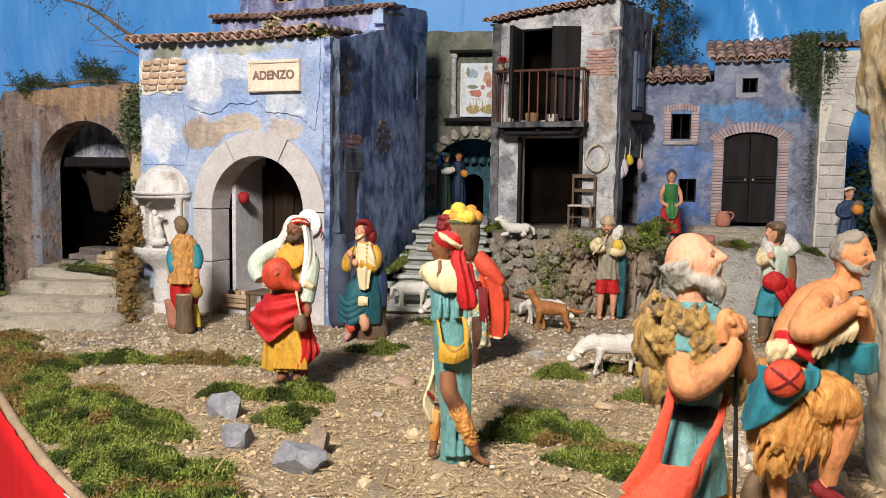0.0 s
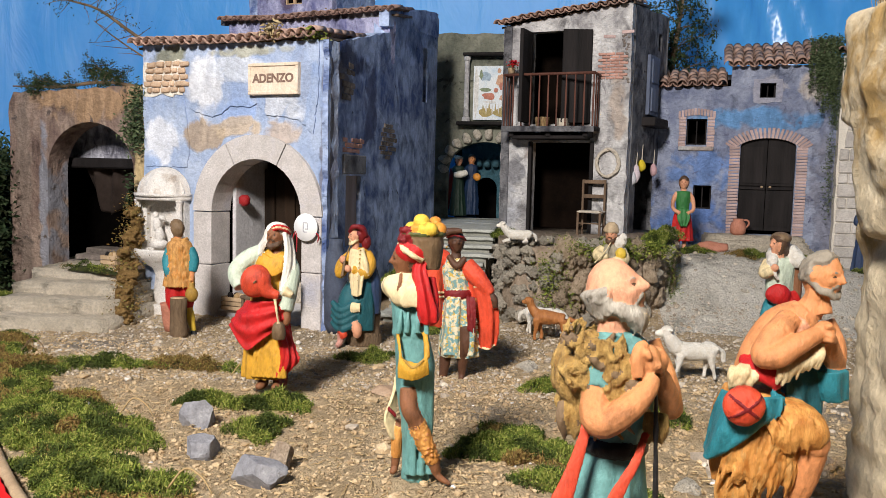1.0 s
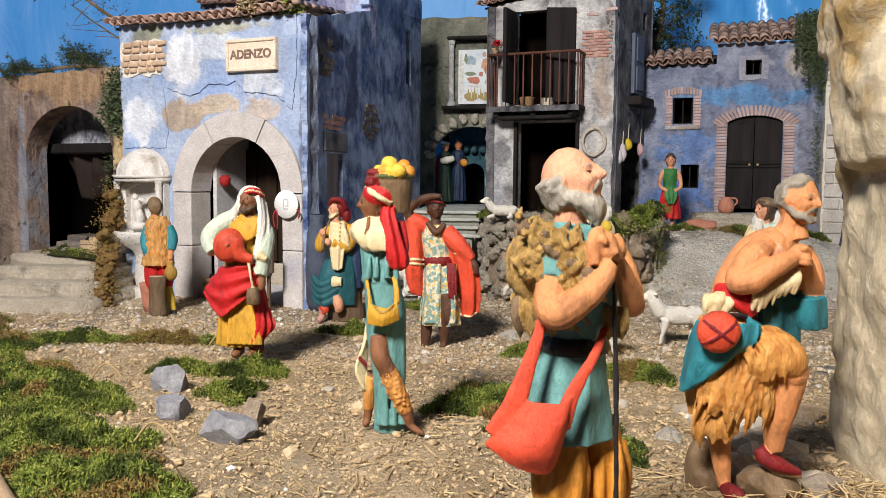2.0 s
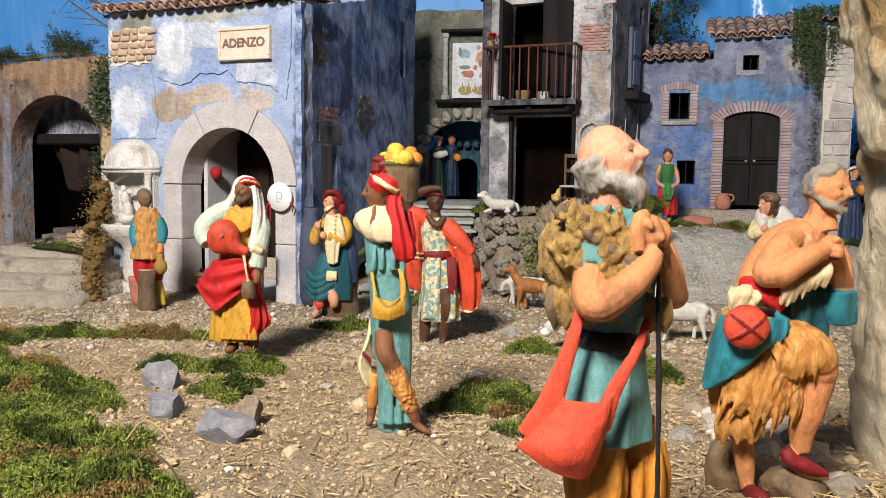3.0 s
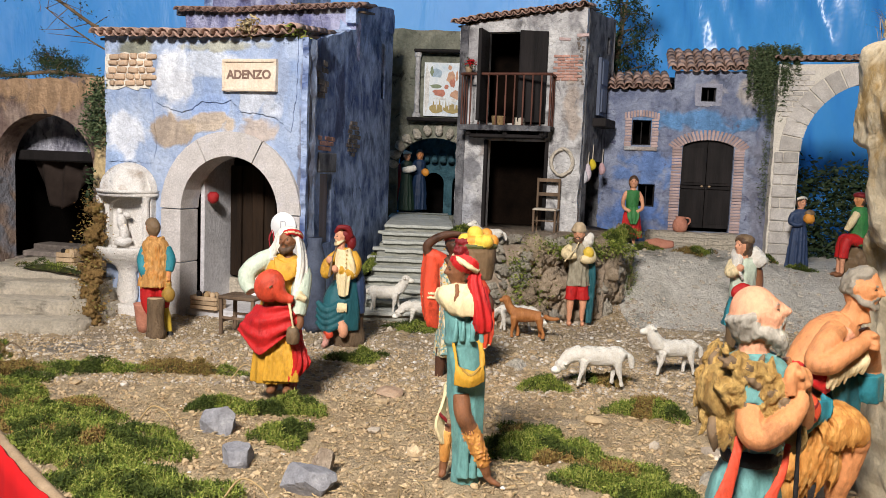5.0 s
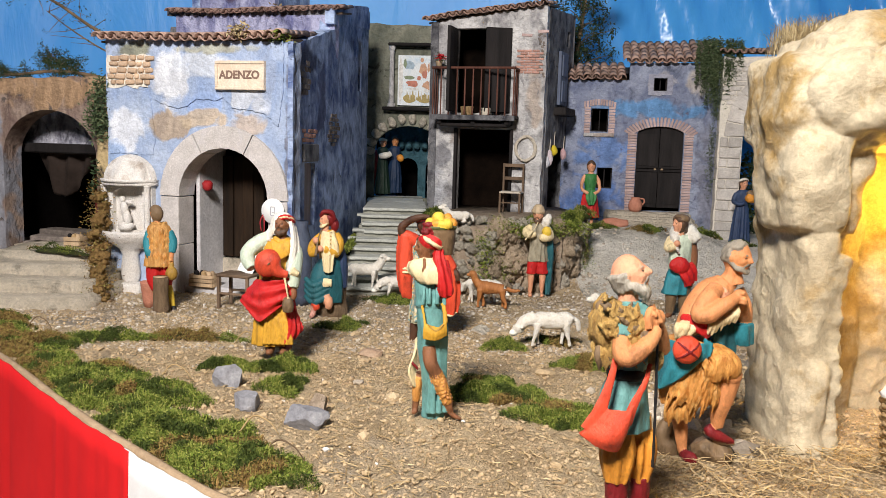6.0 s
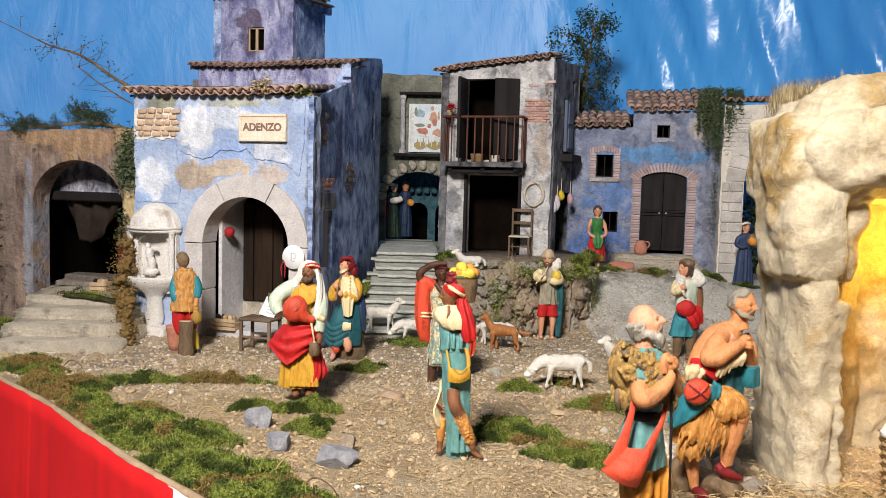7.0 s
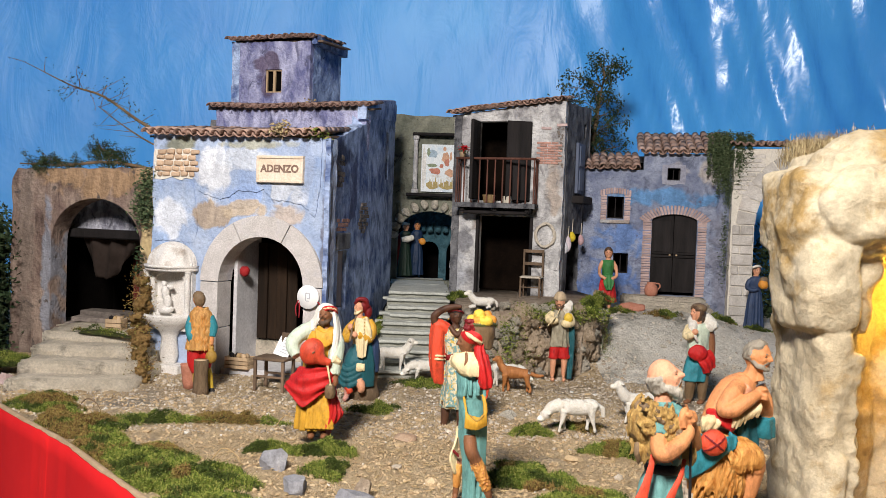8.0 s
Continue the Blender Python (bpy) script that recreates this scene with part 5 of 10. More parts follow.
def terrace():
    t = thing("rubble_terrace", (0.35, 2.3, 0), "rough cork-rock terrace wall overgrown with moss", "rock wall")
    plan = [(0.10, 2.42), (0.13, 2.20), (0.22, 2.10), (0.36, 2.16), (0.52, 2.24), (0.60, 2.45), (0.64, 2.72)]
    bm = bmesh.new()
    foot = spline([(x, y, 0) for x, y in plan], 40)
    rings = []
    for k, z in enumerate((-0.02, 0.05, 0.12, 0.185, 0.2)):
        ring = []
        for i, p in enumerate(foot):
            q = Vector((p[0], p[1] + 0.02 + (0.02 if z > 0.15 else 0.0) + (0.03 if z > 0.19 else 0), z))
            ring.append(q + Vector((0, 1, 0.3)) * 0.02 * noise.noise(q * 22))
        ring += [Vector((0.62, 3.05, z)), Vector((0.09, 3.05, z))]
        rings.append(ring)
    skin(bm, rings)
    part("core", bm, M_RUBBLE, t, "", None, True)
    r = random.Random(31)
    buff = surface("buff_rubble", (0.48, 0.42, 0.33), (0.72, 0.66, 0.55), 2.2, 14, 0.92, 1.0, 0.004, vary=0.22, c3=(0.24, 0.20, 0.15), c3_at=(0.60, 0.72), c3_scale=1.8)
    cork = surface("cork_bark_rubble", (0.40, 0.30, 0.20), (0.66, 0.53, 0.39), 2.2, 14, 0.92, 1.0, 0.004, vary=0.25, c3=(0.18, 0.13, 0.08), c3_at=(0.58, 0.72), c3_scale=1.8)
    pale = [stone_mesh("rubble", k * 2.3, buff, (1, 0.75, 0.8), 0.7, 2.4, 3) for k in range(6)]
    dark = [stone_mesh("rubble", k * 3.7 + 9, cork, (0.8, 0.75, 1.2), 0.8, 2.6, 3) for k in range(6)]
    for k in range(280):
        f = r.random()
        p = foot[int(f * 39)]
        z = r.uniform(-0.005, 0.195)
        left = p[0] < 0.27
        s = r.uniform(0.010, 0.019) if left else r.uniform(0.014, 0.034)
        m = Matrix.Translation((p[0] + r.uniform(-0.01, 0.01), p[1] + 0.012 + r.uniform(-0.008, 0.012), z)) @ Euler([r.uniform(-0.6, 0.6) for _ in range(3)]).to_matrix().to_4x4() @ Matrix.Scale(s, 4)
        part("rubble", r.choice(pale if left or r.random() < 0.2 else dark), None, t, "", m)
    for k in range(34):
        x = 0.12 + 0.29 * r.random()
        m = Matrix.Translation((x, 2.16 + 0.06 * r.random(), 0.205 + r.uniform(-0.004, 0.012))) @ Matrix.Scale(r.uniform(0.008, 0.016), 4)
        part("rubble", r.choice(pale), None, t, "", m)
    # upright weathered slabs at the corner
    for k in range(7):
        bm = box(0.03, 0.03, 0.17 + 0.01 * (k % 3), (0, 0, 0), 0.005, 2)
        bmesh.ops.subdivide_edges(bm, edges=list(bm.edges), cuts=4, use_grid_fill=True)
        for v in bm.verts:
            v.co += Vector((1, 1, 0)) * 0.012 * noise.noise(v.co * 40 + Vector((k * 5, 0, 0)))
        part("slab", bm, M_RUBBLE2 if k % 2 else M_RUBBLE, t, "", Matrix.Translation((0.475 + 0.019 * k, 2.215 + 0.025 * k, 0.0)) @ Matrix.Rotation(r.uniform(-0.2, 0.2), 4, "Z"), True)


terrace()

# ---- gravel, stones, straw ----
rng = np.random.default_rng(12)


def front_of(x):
    return np.interp(x, [p[0] for p in EDGE], [p[1] for p in EDGE])


def heights(x, y):
    return np.array([lie(a, b) for a, b in zip(x, y)])


def pebbles(name, n, box_, size, material, label, power=1.0):
    """n little uneven stones strewn over a stretch of the ground."""
    bm = bmesh.new()
    bmesh.ops.create_icosphere(bm, subdivisions=1, radius=1.0)
    base = np.array([v.co for v in bm.verts])
    tri = np.array([[v.index for v in f.verts] for f in bm.faces])
    bm.free()
    x = rng.uniform(box_[0], box_[1], n)
    y = box_[2] + (box_[3] - box_[2]) * rng.random(n) ** power
    ok = y > front_of(x) + 0.012
    x, y = x[ok], y[ok]
    n = len(x)
    s = size * (0.45 + rng.gamma(1.6, 0.42, n))
    sq = rng.uniform(0.6, 1.25, (n, 1, 3)) * np.array([1, 1, 0.7])
    v = base[None] * sq * (1 + rng.uniform(-0.22, 0.22, (n, len(base), 1)))
    a = rng.uniform(0, 6.28, n)
    c, sn = np.cos(a)[:, None], np.sin(a)[:, None]
    vx, vy = v[..., 0] * c - v[..., 1] * sn, v[..., 0] * sn + v[..., 1] * c
    z = heights(x, y)
    vv = np.stack([vx * s[:, None] + x[:, None], vy * s[:, None] + y[:, None], v[..., 2] * s[:, None] + (z + 0.2 * s)[:, None]], -1)
    faces = (tri[None] + (np.arange(n) * len(base))[:, None, None]).reshape(-1, 3)
    return joined(name, vv.reshape(-1, 3).tolist(), faces.tolist(), material, label, "gravel")


pebbles("gravel", 62000, (-1.1, 1.2, 0.55, 1.75), 0.0017, M_PEBBLE, "brown gravel and wood chips strewn on the earth", 1.1)
pebbles("gravel", 26000, (-1.2, 1.4, 1.40, 2.3), 0.0021, M_PEBBLE_GREY, "grey gravel strewn before the houses")
M_CHIP = islands("chalk_chips", [(0.60, 0.57, 0.52), (0.72, 0.70, 0.66), (0.80, 0.78, 0.74)])
pebbles("gravel", 420, (-0.9, 1.1, 0.8, 2.2), 0.0024, M_CHIP, "little chalky white chips among the gravel")
pebbles("gravel", 110, (-0.9, 1.1, 1.1, 2.2), 0.005, M_PEBBLE_GREY, "larger grey pebbles lying in the gravel")
pebbles("gravel", 130, (-0.9, 1.0, 0.8, 2.2), 0.006, M_PEBBLE, "larger brown pebbles lying in the gravel")
pebbles("gravel", 900, (0.55, 1.5, 2.2, 2.85), 0.003, M_PEBBLE_GREY, "fine grit on the cement slope")
pebbles("gravel", 160, (0.44, 0.53, 0.85, 1.15), 0.010, M_PEBBLE_GREY, "coarse dark rubble beside the grotto")


def straw(name, n, box_, length, label, heap=0.0):
    x, y = rng.uniform(box_[0], box_[1], n), rng.uniform(box_[2], box_[3], n)
    ok = y > front_of(x) + 0.02
    x, y = x[ok], y[ok]
    n = len(x)
    cx, cy = (box_[0] + box_[1]) / 2, (box_[2] + box_[3]) / 2
    d = np.clip(1 - ((x - cx) / (box_[1] - box_[0]) * 2) ** 2 - ((y - cy) / (box_[3] - box_[2]) * 2) ** 2, 0, 1)
    z = heights(x, y) + 0.004 + heap * d * rng.random(n)
    a = rng.uniform(0, 6.28, n)
    ln = length * rng.uniform(0.35, 1.2, n)
    t = np.stack([np.cos(a), np.sin(a), rng.uniform(-0.12, 0.14, n)], 1) * ln[:, None] / 2
    w = np.stack([-np.sin(a), np.cos(a), np.zeros(n)], 1) * 0.0006
    c = np.stack([x, y, z], 1)
    bend = np.stack([-np.sin(a), np.cos(a), np.full(n, 0.15)], 1) * (ln * rng.uniform(-0.1, 0.1, n))[:, None]
    up = np.array([0, 0, 0.0008])
    v = np.stack([c - t - w, c - t + w, c + bend - w, c + bend + w + up, c + t - w, c + t + w], 1).reshape(-1, 3)
    f = []
    for i in range(n):
        b = 6 * i
        f += [(b, b + 1, b + 3, b + 2), (b + 2, b + 3, b + 5, b + 4)]
    joined(name, v.tolist(), f, M_STRAW, label, "straw")


straw("straw", 4200, (-0.5, 0.75, 0.6, 1.35), 0.014, "fine straw chaff lying on the earth")
straw("straw", 160, (-0.1, 0.6, 0.65, 1.05), 0.045, "long straw stalks lying on the earth")
straw("straw", 1500, (0.34, 0.95, 0.55, 0.90), 0.050, "heap of loose yellow straw before the grotto", 0.035)
straw("straw", 700, (-0.9, 0.7, 1.1, 1.9), 0.018, "thin chaff on the gravel")


def boulder(at, r, material, label, seed, turn=0.0):
    bm = bmesh.new()
    bmesh.ops.create_icosphere(bm, subdivisions=4, radius=1.0)
    rr = random.Random(seed)
    planes = [(Vector((rr.gauss(0, 1), rr.gauss(0, 1), rr.gauss(0.3, 0.8))).normalized(), rr.uniform(0.52, 0.85)) for _ in range(13)]
    for v in bm.verts:
        for nrm, d in planes:
            k = v.co.dot(nrm)
            if k > d:
                v.co -= nrm * (k - d)
        v.co *= 1 + 0.05 * noise.noise(v.co * 4 + Vector((seed, 0, 0))) + 0.02 * noise.noise(v.co * 14)
        v.co = Vector((v.co.x * r[0], v.co.y * r[1], v.co.z * r[2]))
    ob = part("stone", bm, material, None, "", Matrix.Translation(at) @ Matrix.Rotation(turn, 4, "Z"), False)
    for p in ob.data.polygons:
        p.use_smooth = True
    ob.data.set_sharp_from_angle(angle=radians(24))
    return tagged(ob, label, "stone")


boulder((-0.282, 1.165, 0.014), (0.030, 0.024, 0.029), M_GREYROCK, "blue-grey broken stone standing upright on the earth", 3, 0.3)
boulder((-0.225, 1.045, 0.010), (0.031, 0.022, 0.024), M_GREYROCK, "flat blue-grey broken stone on the earth", 5, 0.8)
boulder((-0.118, 0.962, 0.012), (0.040, 0.028, 0.028), M_GREYROCK, "wedge-shaped blue-grey broken stone on the earth", 8, 0.2)
boulder((-0.108, 1.01, 0.014), (0.020, 0.018, 0.028), M_RUBBLE, "small pointed brown stone behind a grey one", 11)
for k, (x, y, s, lab, mt) in enumerate(((0.30, 1.27, 0.02, "buff flat stone half sunk in the gravel", M_PEBBLE), (0.195, 1.62, 0.024, "grey-brown flat stone half sunk in the gravel", M_RUBBLE2), (-0.045, 1.40, 0.026, "tawny lump of dry earth", M_BRICK), (-0.64, 1.50, 0.018, "chalky white stone chip", M_RUBBLE2), (0.52, 1.02, 0.032, "dark rough stone beside the grotto", M_RUBBLE), (0.47, 1.12, 0.028, "dark rough stone beside the grotto", M_RUBBLE), (0.58, 1.14, 0.036, "dark rough stone beside the grotto", M_RUBBLE), (0.40, 1.03, 0.02, "pale rough stone beside the grotto", M_RUBBLE2), (-1.13, 1.86, 0.035, "pinkish stone beside the steps", M_PINKBRICK), (0.80, 2.38, 0.012, "small grey stone on the slope", M_RUBBLE2), (1.0, 2.2, 0.014, "small grey stone on the slope", M_RUBBLE2))):
    boulder((x, y, lie(x, y) + s * 0.1), (s * 1.2, s, s * 0.6), mt, lab, 20 + k, k)


for k, (x, y, r) in enumerate(((-1.36, 2.02, 0.055), (-1.30, 1.93, 0.035), (-1.43, 2.10, 0.07), (-1.27, 1.86, 0.022))):
    boulder((x, y, r * 0.35), (r, r * 0.8, r * 0.9), M_RUBBLE, "brown rough stone at the foot of the arch wall", 60 + k, k)


# ---- moss ----
def moss(at, rx, ry, turn, n, label, brown=0.0, tall=0.011, seed=0, base=0.0):
    """A cushion of moss: a lumpy bed under thousands of short blades."""
    q = np.random.default_rng(seed + 50)
    n = int(n * 3.8)
    a, d = q.uniform(0, 6.28, n), np.sqrt(q.random(n))
    edge = 1 + 0.28 * np.sin(3 * a + seed) + 0.16 * np.sin(7 * a + 2 * seed)
    u, v = d * edge * rx * np.cos(a), d * edge * ry * np.sin(a)
    c, s = math.cos(turn), math.sin(turn)
    x, y = at[0] + u * c - v * s, at[1] + u * s + v * c
    ok = y > front_of(x) + 0.006
    x, y, d = x[ok], y[ok], d[ok]
    clump = np.array([noise.noise(Vector((p * 38, r * 38, seed))) for p, r in zip(x, y)])
    keep = clump > -0.75 + 1.3 * (d - 0.72).clip(0)
    x, y, d, clump = x[keep], y[keep], d[keep], clump[keep]
    z = heights(x, y) + base + 0.015 * (1 - d ** 2) * (1 + 1.2 * clump) - 0.001
    hue = np.array([noise.noise(Vector((p * 9 + 7, r * 9, seed))) for p, r in zip(x, y)])
    isbrown = hue < -0.44 + brown * 1.15
    roots = np.stack([x, y, z], 1)
    bed = bmesh.new()
    rings = []
    for f in (1.0, 0.85, 0.6, 0.3, 0.05):
        ring = []
        for k in range(26):
            w = 2 * math.pi * k / 26
            e = (1 + 0.28 * math.sin(3 * w + seed) + 0.16 * math.sin(7 * w + 2 * seed)) * f * 0.78
            uu, vv = e * rx * math.cos(w), e * ry * math.sin(w)
            px, py = at[0] + uu * c - vv * s, at[1] + uu * s + vv * c
            py = max(py, float(front_of(px)) + 0.004)
            ring.append((px, py, lie(px, py) + base + 0.015 * (1 - f * f) - 0.004))
        rings.append(ring)
    skin(bed, rings)
    t = part("moss", bed, M_MOSS_BED, None, "", None, True)
    tagged(t, label, "moss", "", "stuff")
    shade = np.array([noise.noise(Vector((p * 21, r * 21, seed + 3))) for p, r in zip(x, y)]) > 0.08
    for mask, mat in ((~isbrown & ~shade, M_MOSS), (~isbrown & shade, M_MOSS_DARK), (isbrown, M_MOSS_BROWN)):
        if mask.sum() > 3:
            half = q.random(len(roots)) < 0.22
            vv, ff = blades(q, roots[mask & half], tall * 0.9, 0.0011, 1.2)
            joined("moss_blades", vv.tolist(), ff, mat, "", "", t)
            crumbs = roots[mask & ~half]
            vv, ff = leaves(q, crumbs + q.normal(size=crumbs.shape) * np.array([0.0015, 0.0015, 0.0028]) + np.array([0, 0, tall * 0.3]), 0.0021, 0.8)
            joined("moss_crumbs", vv.tolist(), ff, mat, "", "", t)


M_MOSS_BED = surface("moss_bed", (0.035, 0.05, 0.015), (0.08, 0.075, 0.03), 40, 300, 0.95, 1.0, 0.003)
DIAG = math.atan2(-0.65, 0.59)
moss((-0.90, 1.60), 0.13, 0.07, DIAG, 3600, "green and russet moss bank along the board's edge", 0.35, 0.012, 1)
moss((-0.72, 1.385), 0.13, 0.075, DIAG, 4600, "green and russet moss bank along the board's edge", 0.3, 0.012, 2)
moss((-0.545, 1.18), 0.14, 0.085, DIAG, 5600, "green and russet moss bank along the board's edge", 0.35, 0.012, 3)
moss((-0.41, 1.07), 0.13, 0.08, DIAG, 5200, "deep green moss bank along the board's edge", 0.12, 0.013, 4)
moss((-0.29, 0.905), 0.12, 0.085, DIAG, 4600, "deep green moss bank along the board's edge", 0.2, 0.013, 5)
moss((-0.17, 0.79), 0.09, 0.06, DIAG, 2600, "deep green moss with dry twigs at the board's edge", 0.3, 0.013, 6)
moss((-0.80, 1.46), 0.11, 0.05, DIAG, 3400, "russet and green moss at the board's edge", 0.45, 0.013, 31)
moss((-0.63, 1.255), 0.11, 0.055, DIAG, 3800, "green and russet moss at the board's edge", 0.4, 0.013, 32)
moss((-0.47, 1.06), 0.10, 0.05, DIAG, 3600, "green and russet moss at the board's edge", 0.3, 0.013, 33)
moss((-0.35, 0.93), 0.09, 0.05, DIAG, 3000, "green moss at the board's edge", 0.15, 0.013, 34)
moss((-0.24, 0.80), 0.08, 0.045, DIAG, 2400, "green moss at the board's edge", 0.15, 0.013, 35)
moss((-0.60, 1.475), 0.10, 0.028, 0.05, 1700, "thin strip of bright moss across the path", 0.05, 0.008, 7)
moss((-0.43, 1.50), 0.11, 0.032, -0.1, 1800, "thin strip of russet moss across the path", 0.5, 0.009, 8)
moss((-0.32, 1.28), 0.045, 0.028, 0.2, 1300, "cushion of bright green moss beside a figurine", 0.0, 0.012, 9)
moss((-0.205, 1.275), 0.065, 0.038, 0.1, 2500, "cushion of bright green moss beside a figurine", 0.0, 0.013, 10)
moss((-0.185, 1.15), 0.04, 0.05, 0.0, 1500, "cushion of bright green moss beside a grey stone", 0.05, 0.012, 11)
moss((-0.125, 1.65), 0.055, 0.035, 0.2, 1300, "dark green moss tuft on the gravel", 0.05, 0.011, 12)
moss((0.00, 1.96), 0.085, 0.04, 0.0, 1500, "dark moss at the foot of the staircase", 0.2, 0.011, 13)
moss((0.185, 1.13), 0.085, 0.075, -0.5, 4600, "broad patch of grass-green moss", 0.0, 0.014, 14)
moss((0.285, 1.00), 0.085, 0.065, -0.6, 4200, "broad patch of grass-green moss", 0.0, 0.014, 15)
moss((0.238, 1.47), 0.045, 0.035, 0.0, 1300, "dark moss tuft on the gravel", 0.15, 0.011, 16)
moss((0.40, 1.34), 0.065, 0.05, 0.0, 2400, "dark green moss patch behind the figurines", 0.05, 0.013, 17)
moss((0.36, 1.53), 0.05, 0.03, 0.0, 900, "dark green moss patch by a sheep", 0.2, 0.01, 18)
moss((-0.16, 2.42), 0.02, 0.26, -0.06, 1500, "moss along the foot of the blue house", 0.0, 0.016, 19, 0.10)
moss((0.11, 2.62), 0.045, 0.07, 0.0, 1300, "bright moss beside the top of the stairs", 0.0, 0.02, 20, 0.19)
moss((0.53, 2.32), 0.075, 0.05, 0.3, 1900, "bright moss hanging over the terrace edge", 0.0, 0.018, 21, 0.17)
moss((0.42, 2.30), 0.07, 0.06, 0.0, 1500, "moss on top of the terrace", 0.1, 0.014, 22, 0.195)
moss((0.70, 2.69), 0.09, 0.03, 0.0, 1000, "painted-green moss strip under a figurine", 0.0, 0.008, 23)
moss((1.12, 2.70), 0.06, 0.04, 0.0, 1000, "dark moss beside the door steps", 0.3, 0.016, 24)
moss((0.87, 2.62), 0.06, 0.035, 0.0, 800, "dry moss below the door steps", 0.6, 0.016, 25)
moss((-1.20, 1.93), 0.07, 0.12, 0.0, 2600, "dark moss beside the concrete steps", 0.3, 0.016, 26, 0.03)
moss((-0.95, 2.06), 0.12, 0.02, -0.3, 500, "thin moss on the top step", 0.3, 0.008, 27, 0.105)
moss((1.25, 2.70), 0.05, 0.025, 0.0, 500, "dark moss under a figurine", 0.0, 0.008, 28)


def hanging_moss(name, centres, spread, n, size, material, label, seed, category="moss"):
    """Clumps of tiny leaves round the given centres."""
    q = np.random.default_rng(seed)
    pts = np.concatenate([np.array(c) + q.normal(size=(n, 3)) * np.array(spread) for c in centres])
    v, f = leaves(q, pts, size)
    return joined(name, v.tolist(), f, material, label, category)


hanging_moss("moss", [(0.235, 2.10, 0.16), (0.26, 2.10, 0.12), (0.28, 2.12, 0.19), (0.24, 2.09, 0.08), (0.30, 2.13, 0.07)], (0.018, 0.012, 0.022), 170, 0.004, M_MOSS, "green moss in the cracks of the terrace wall", 71)
hanging_moss("moss", [(0.30 + 0.035 * i, 2.135 + 0.012 * i, 0.205 - 0.010 * (i % 3)) for i in range(8)], (0.016, 0.016, 0.010), 330, 0.0042, M_MOSS, "green moss fringe along the terrace edge", 84)
hanging_moss("moss", [(0.575, 2.33, 0.15), (0.59, 2.36, 0.10), (0.585, 2.34, 0.05)], (0.014, 0.02, 0.025), 420, 0.004, M_MOSS, "moss hanging down the terrace corner", 72)
hanging_moss("moss", [(-0.850, 2.085, 0.26), (-0.845, 2.07, 0.20), (-0.835, 2.04, 0.15), (-0.82, 1.99, 0.10), (-0.805, 1.95, 0.05), (-0.785, 1.90, 0.02), (-0.815, 1.97, 0.02)], (0.019, 0.02, 0.022), 420, 0.0036, M_MOSS_BROWN, "rusty brown sponge moss climbing beside the fountain", 73)
def sponge():
    """Lumps of brown sponge moss piled beside the fountain."""
    q = random.Random(6)
    bm = bmesh.new()
    for x, y, z, n in ((-0.848, 2.085, 0.25, 5), (-0.842, 2.06, 0.19, 6), (-0.832, 2.03, 0.14, 7), (-0.818, 1.985, 0.09, 8), (-0.803, 1.945, 0.045, 8), (-0.788, 1.90, 0.015, 8)):
        for k in range(n):
            r = q.uniform(0.010, 0.018)
            ball(bm, (x + q.uniform(-0.018, 0.018), y + q.uniform(-0.02, 0.01), z + q.uniform(-0.025, 0.025)), (r, r, r * 0.9), 0, 3, 0.9, 120, None, k + z * 90)
    ob = part("sponge_moss", bm, surface("brown_sponge", (0.17, 0.095, 0.03), (0.36, 0.23, 0.09), 60, 260, 0.95, 1.0, 0.003, c3=(0.14, 0.13, 0.03), c3_scale=16), None, "", None, True)
    return tagged(ob, "lumpy brown sponge moss piled beside the fountain", "moss", "", "stuff")


sponge()
hanging_moss("vine", [(-0.872, 2.10, 0.30), (-0.868, 2.10, 0.345), (-0.872, 2.10, 0.27)], (0.008, 0.008, 0.012), 30, 0.008, M_LEAF, "dark little vine beside the fountain", 74, "vine")
iq = random.Random(75)
strands = []
for k in range(58):
    x = 1.095 + 0.165 * iq.random()
    drop = (0.10 + 0.20 * iq.random()) * (1.0 - 0.5 * abs(x - 1.19) / 0.1)
    y = 2.905 - 0.2 * (x - 1.1) - 0.02 * iq.random()
    strands += [(x + 0.004 * math.sin(9 * f), y - 0.012 * math.sin(3 * f), 0.852 - drop * f) for f in (h / 11 for h in range(12))]
hanging_moss("ivy", strands, (0.0045, 0.0045, 0.008), 22, 0.0042, M_IVY, "thick dusty green ivy hanging in strands over the wall corner", 75, "ivy")
hanging_moss("ivy", [(1.175, 2.875, 0.50 - 0.06 * j) for j in range(4)], (0.008, 0.008, 0.03), 120, 0.004, M_IVY, "thin strand of ivy down the wall joint", 76, "ivy")
hanging_moss("moss", [(-0.855, 2.12, 0.56), (-0.86, 2.12, 0.52), (-0.865, 2.11, 0.48), (-0.86, 2.12, 0.46)], (0.016, 0.012, 0.022), 330, 0.0055, M_IVY, "olive tuft of moss in the corner of the arch wall", 77)
hanging_moss("bush", [(1.35 + 0.09 * i, 3.25, 0.12 + 0.09 * j) for i in range(6) for j in range(4) if (i + j) % 5 != 4 or j == 0], (0.05, 0.04, 0.04), 420, 0.012, M_LEAF, "dark green bushes behind the stone arch", 78, "bush")
hanging_moss("moss", [(-0.44, 1.955, 0.712), (-0.425, 1.945, 0.715)], (0.012, 0.008, 0.009), 120, 0.006, M_DRYGRASS, "tuft of dry moss on the eave tiles", 79)
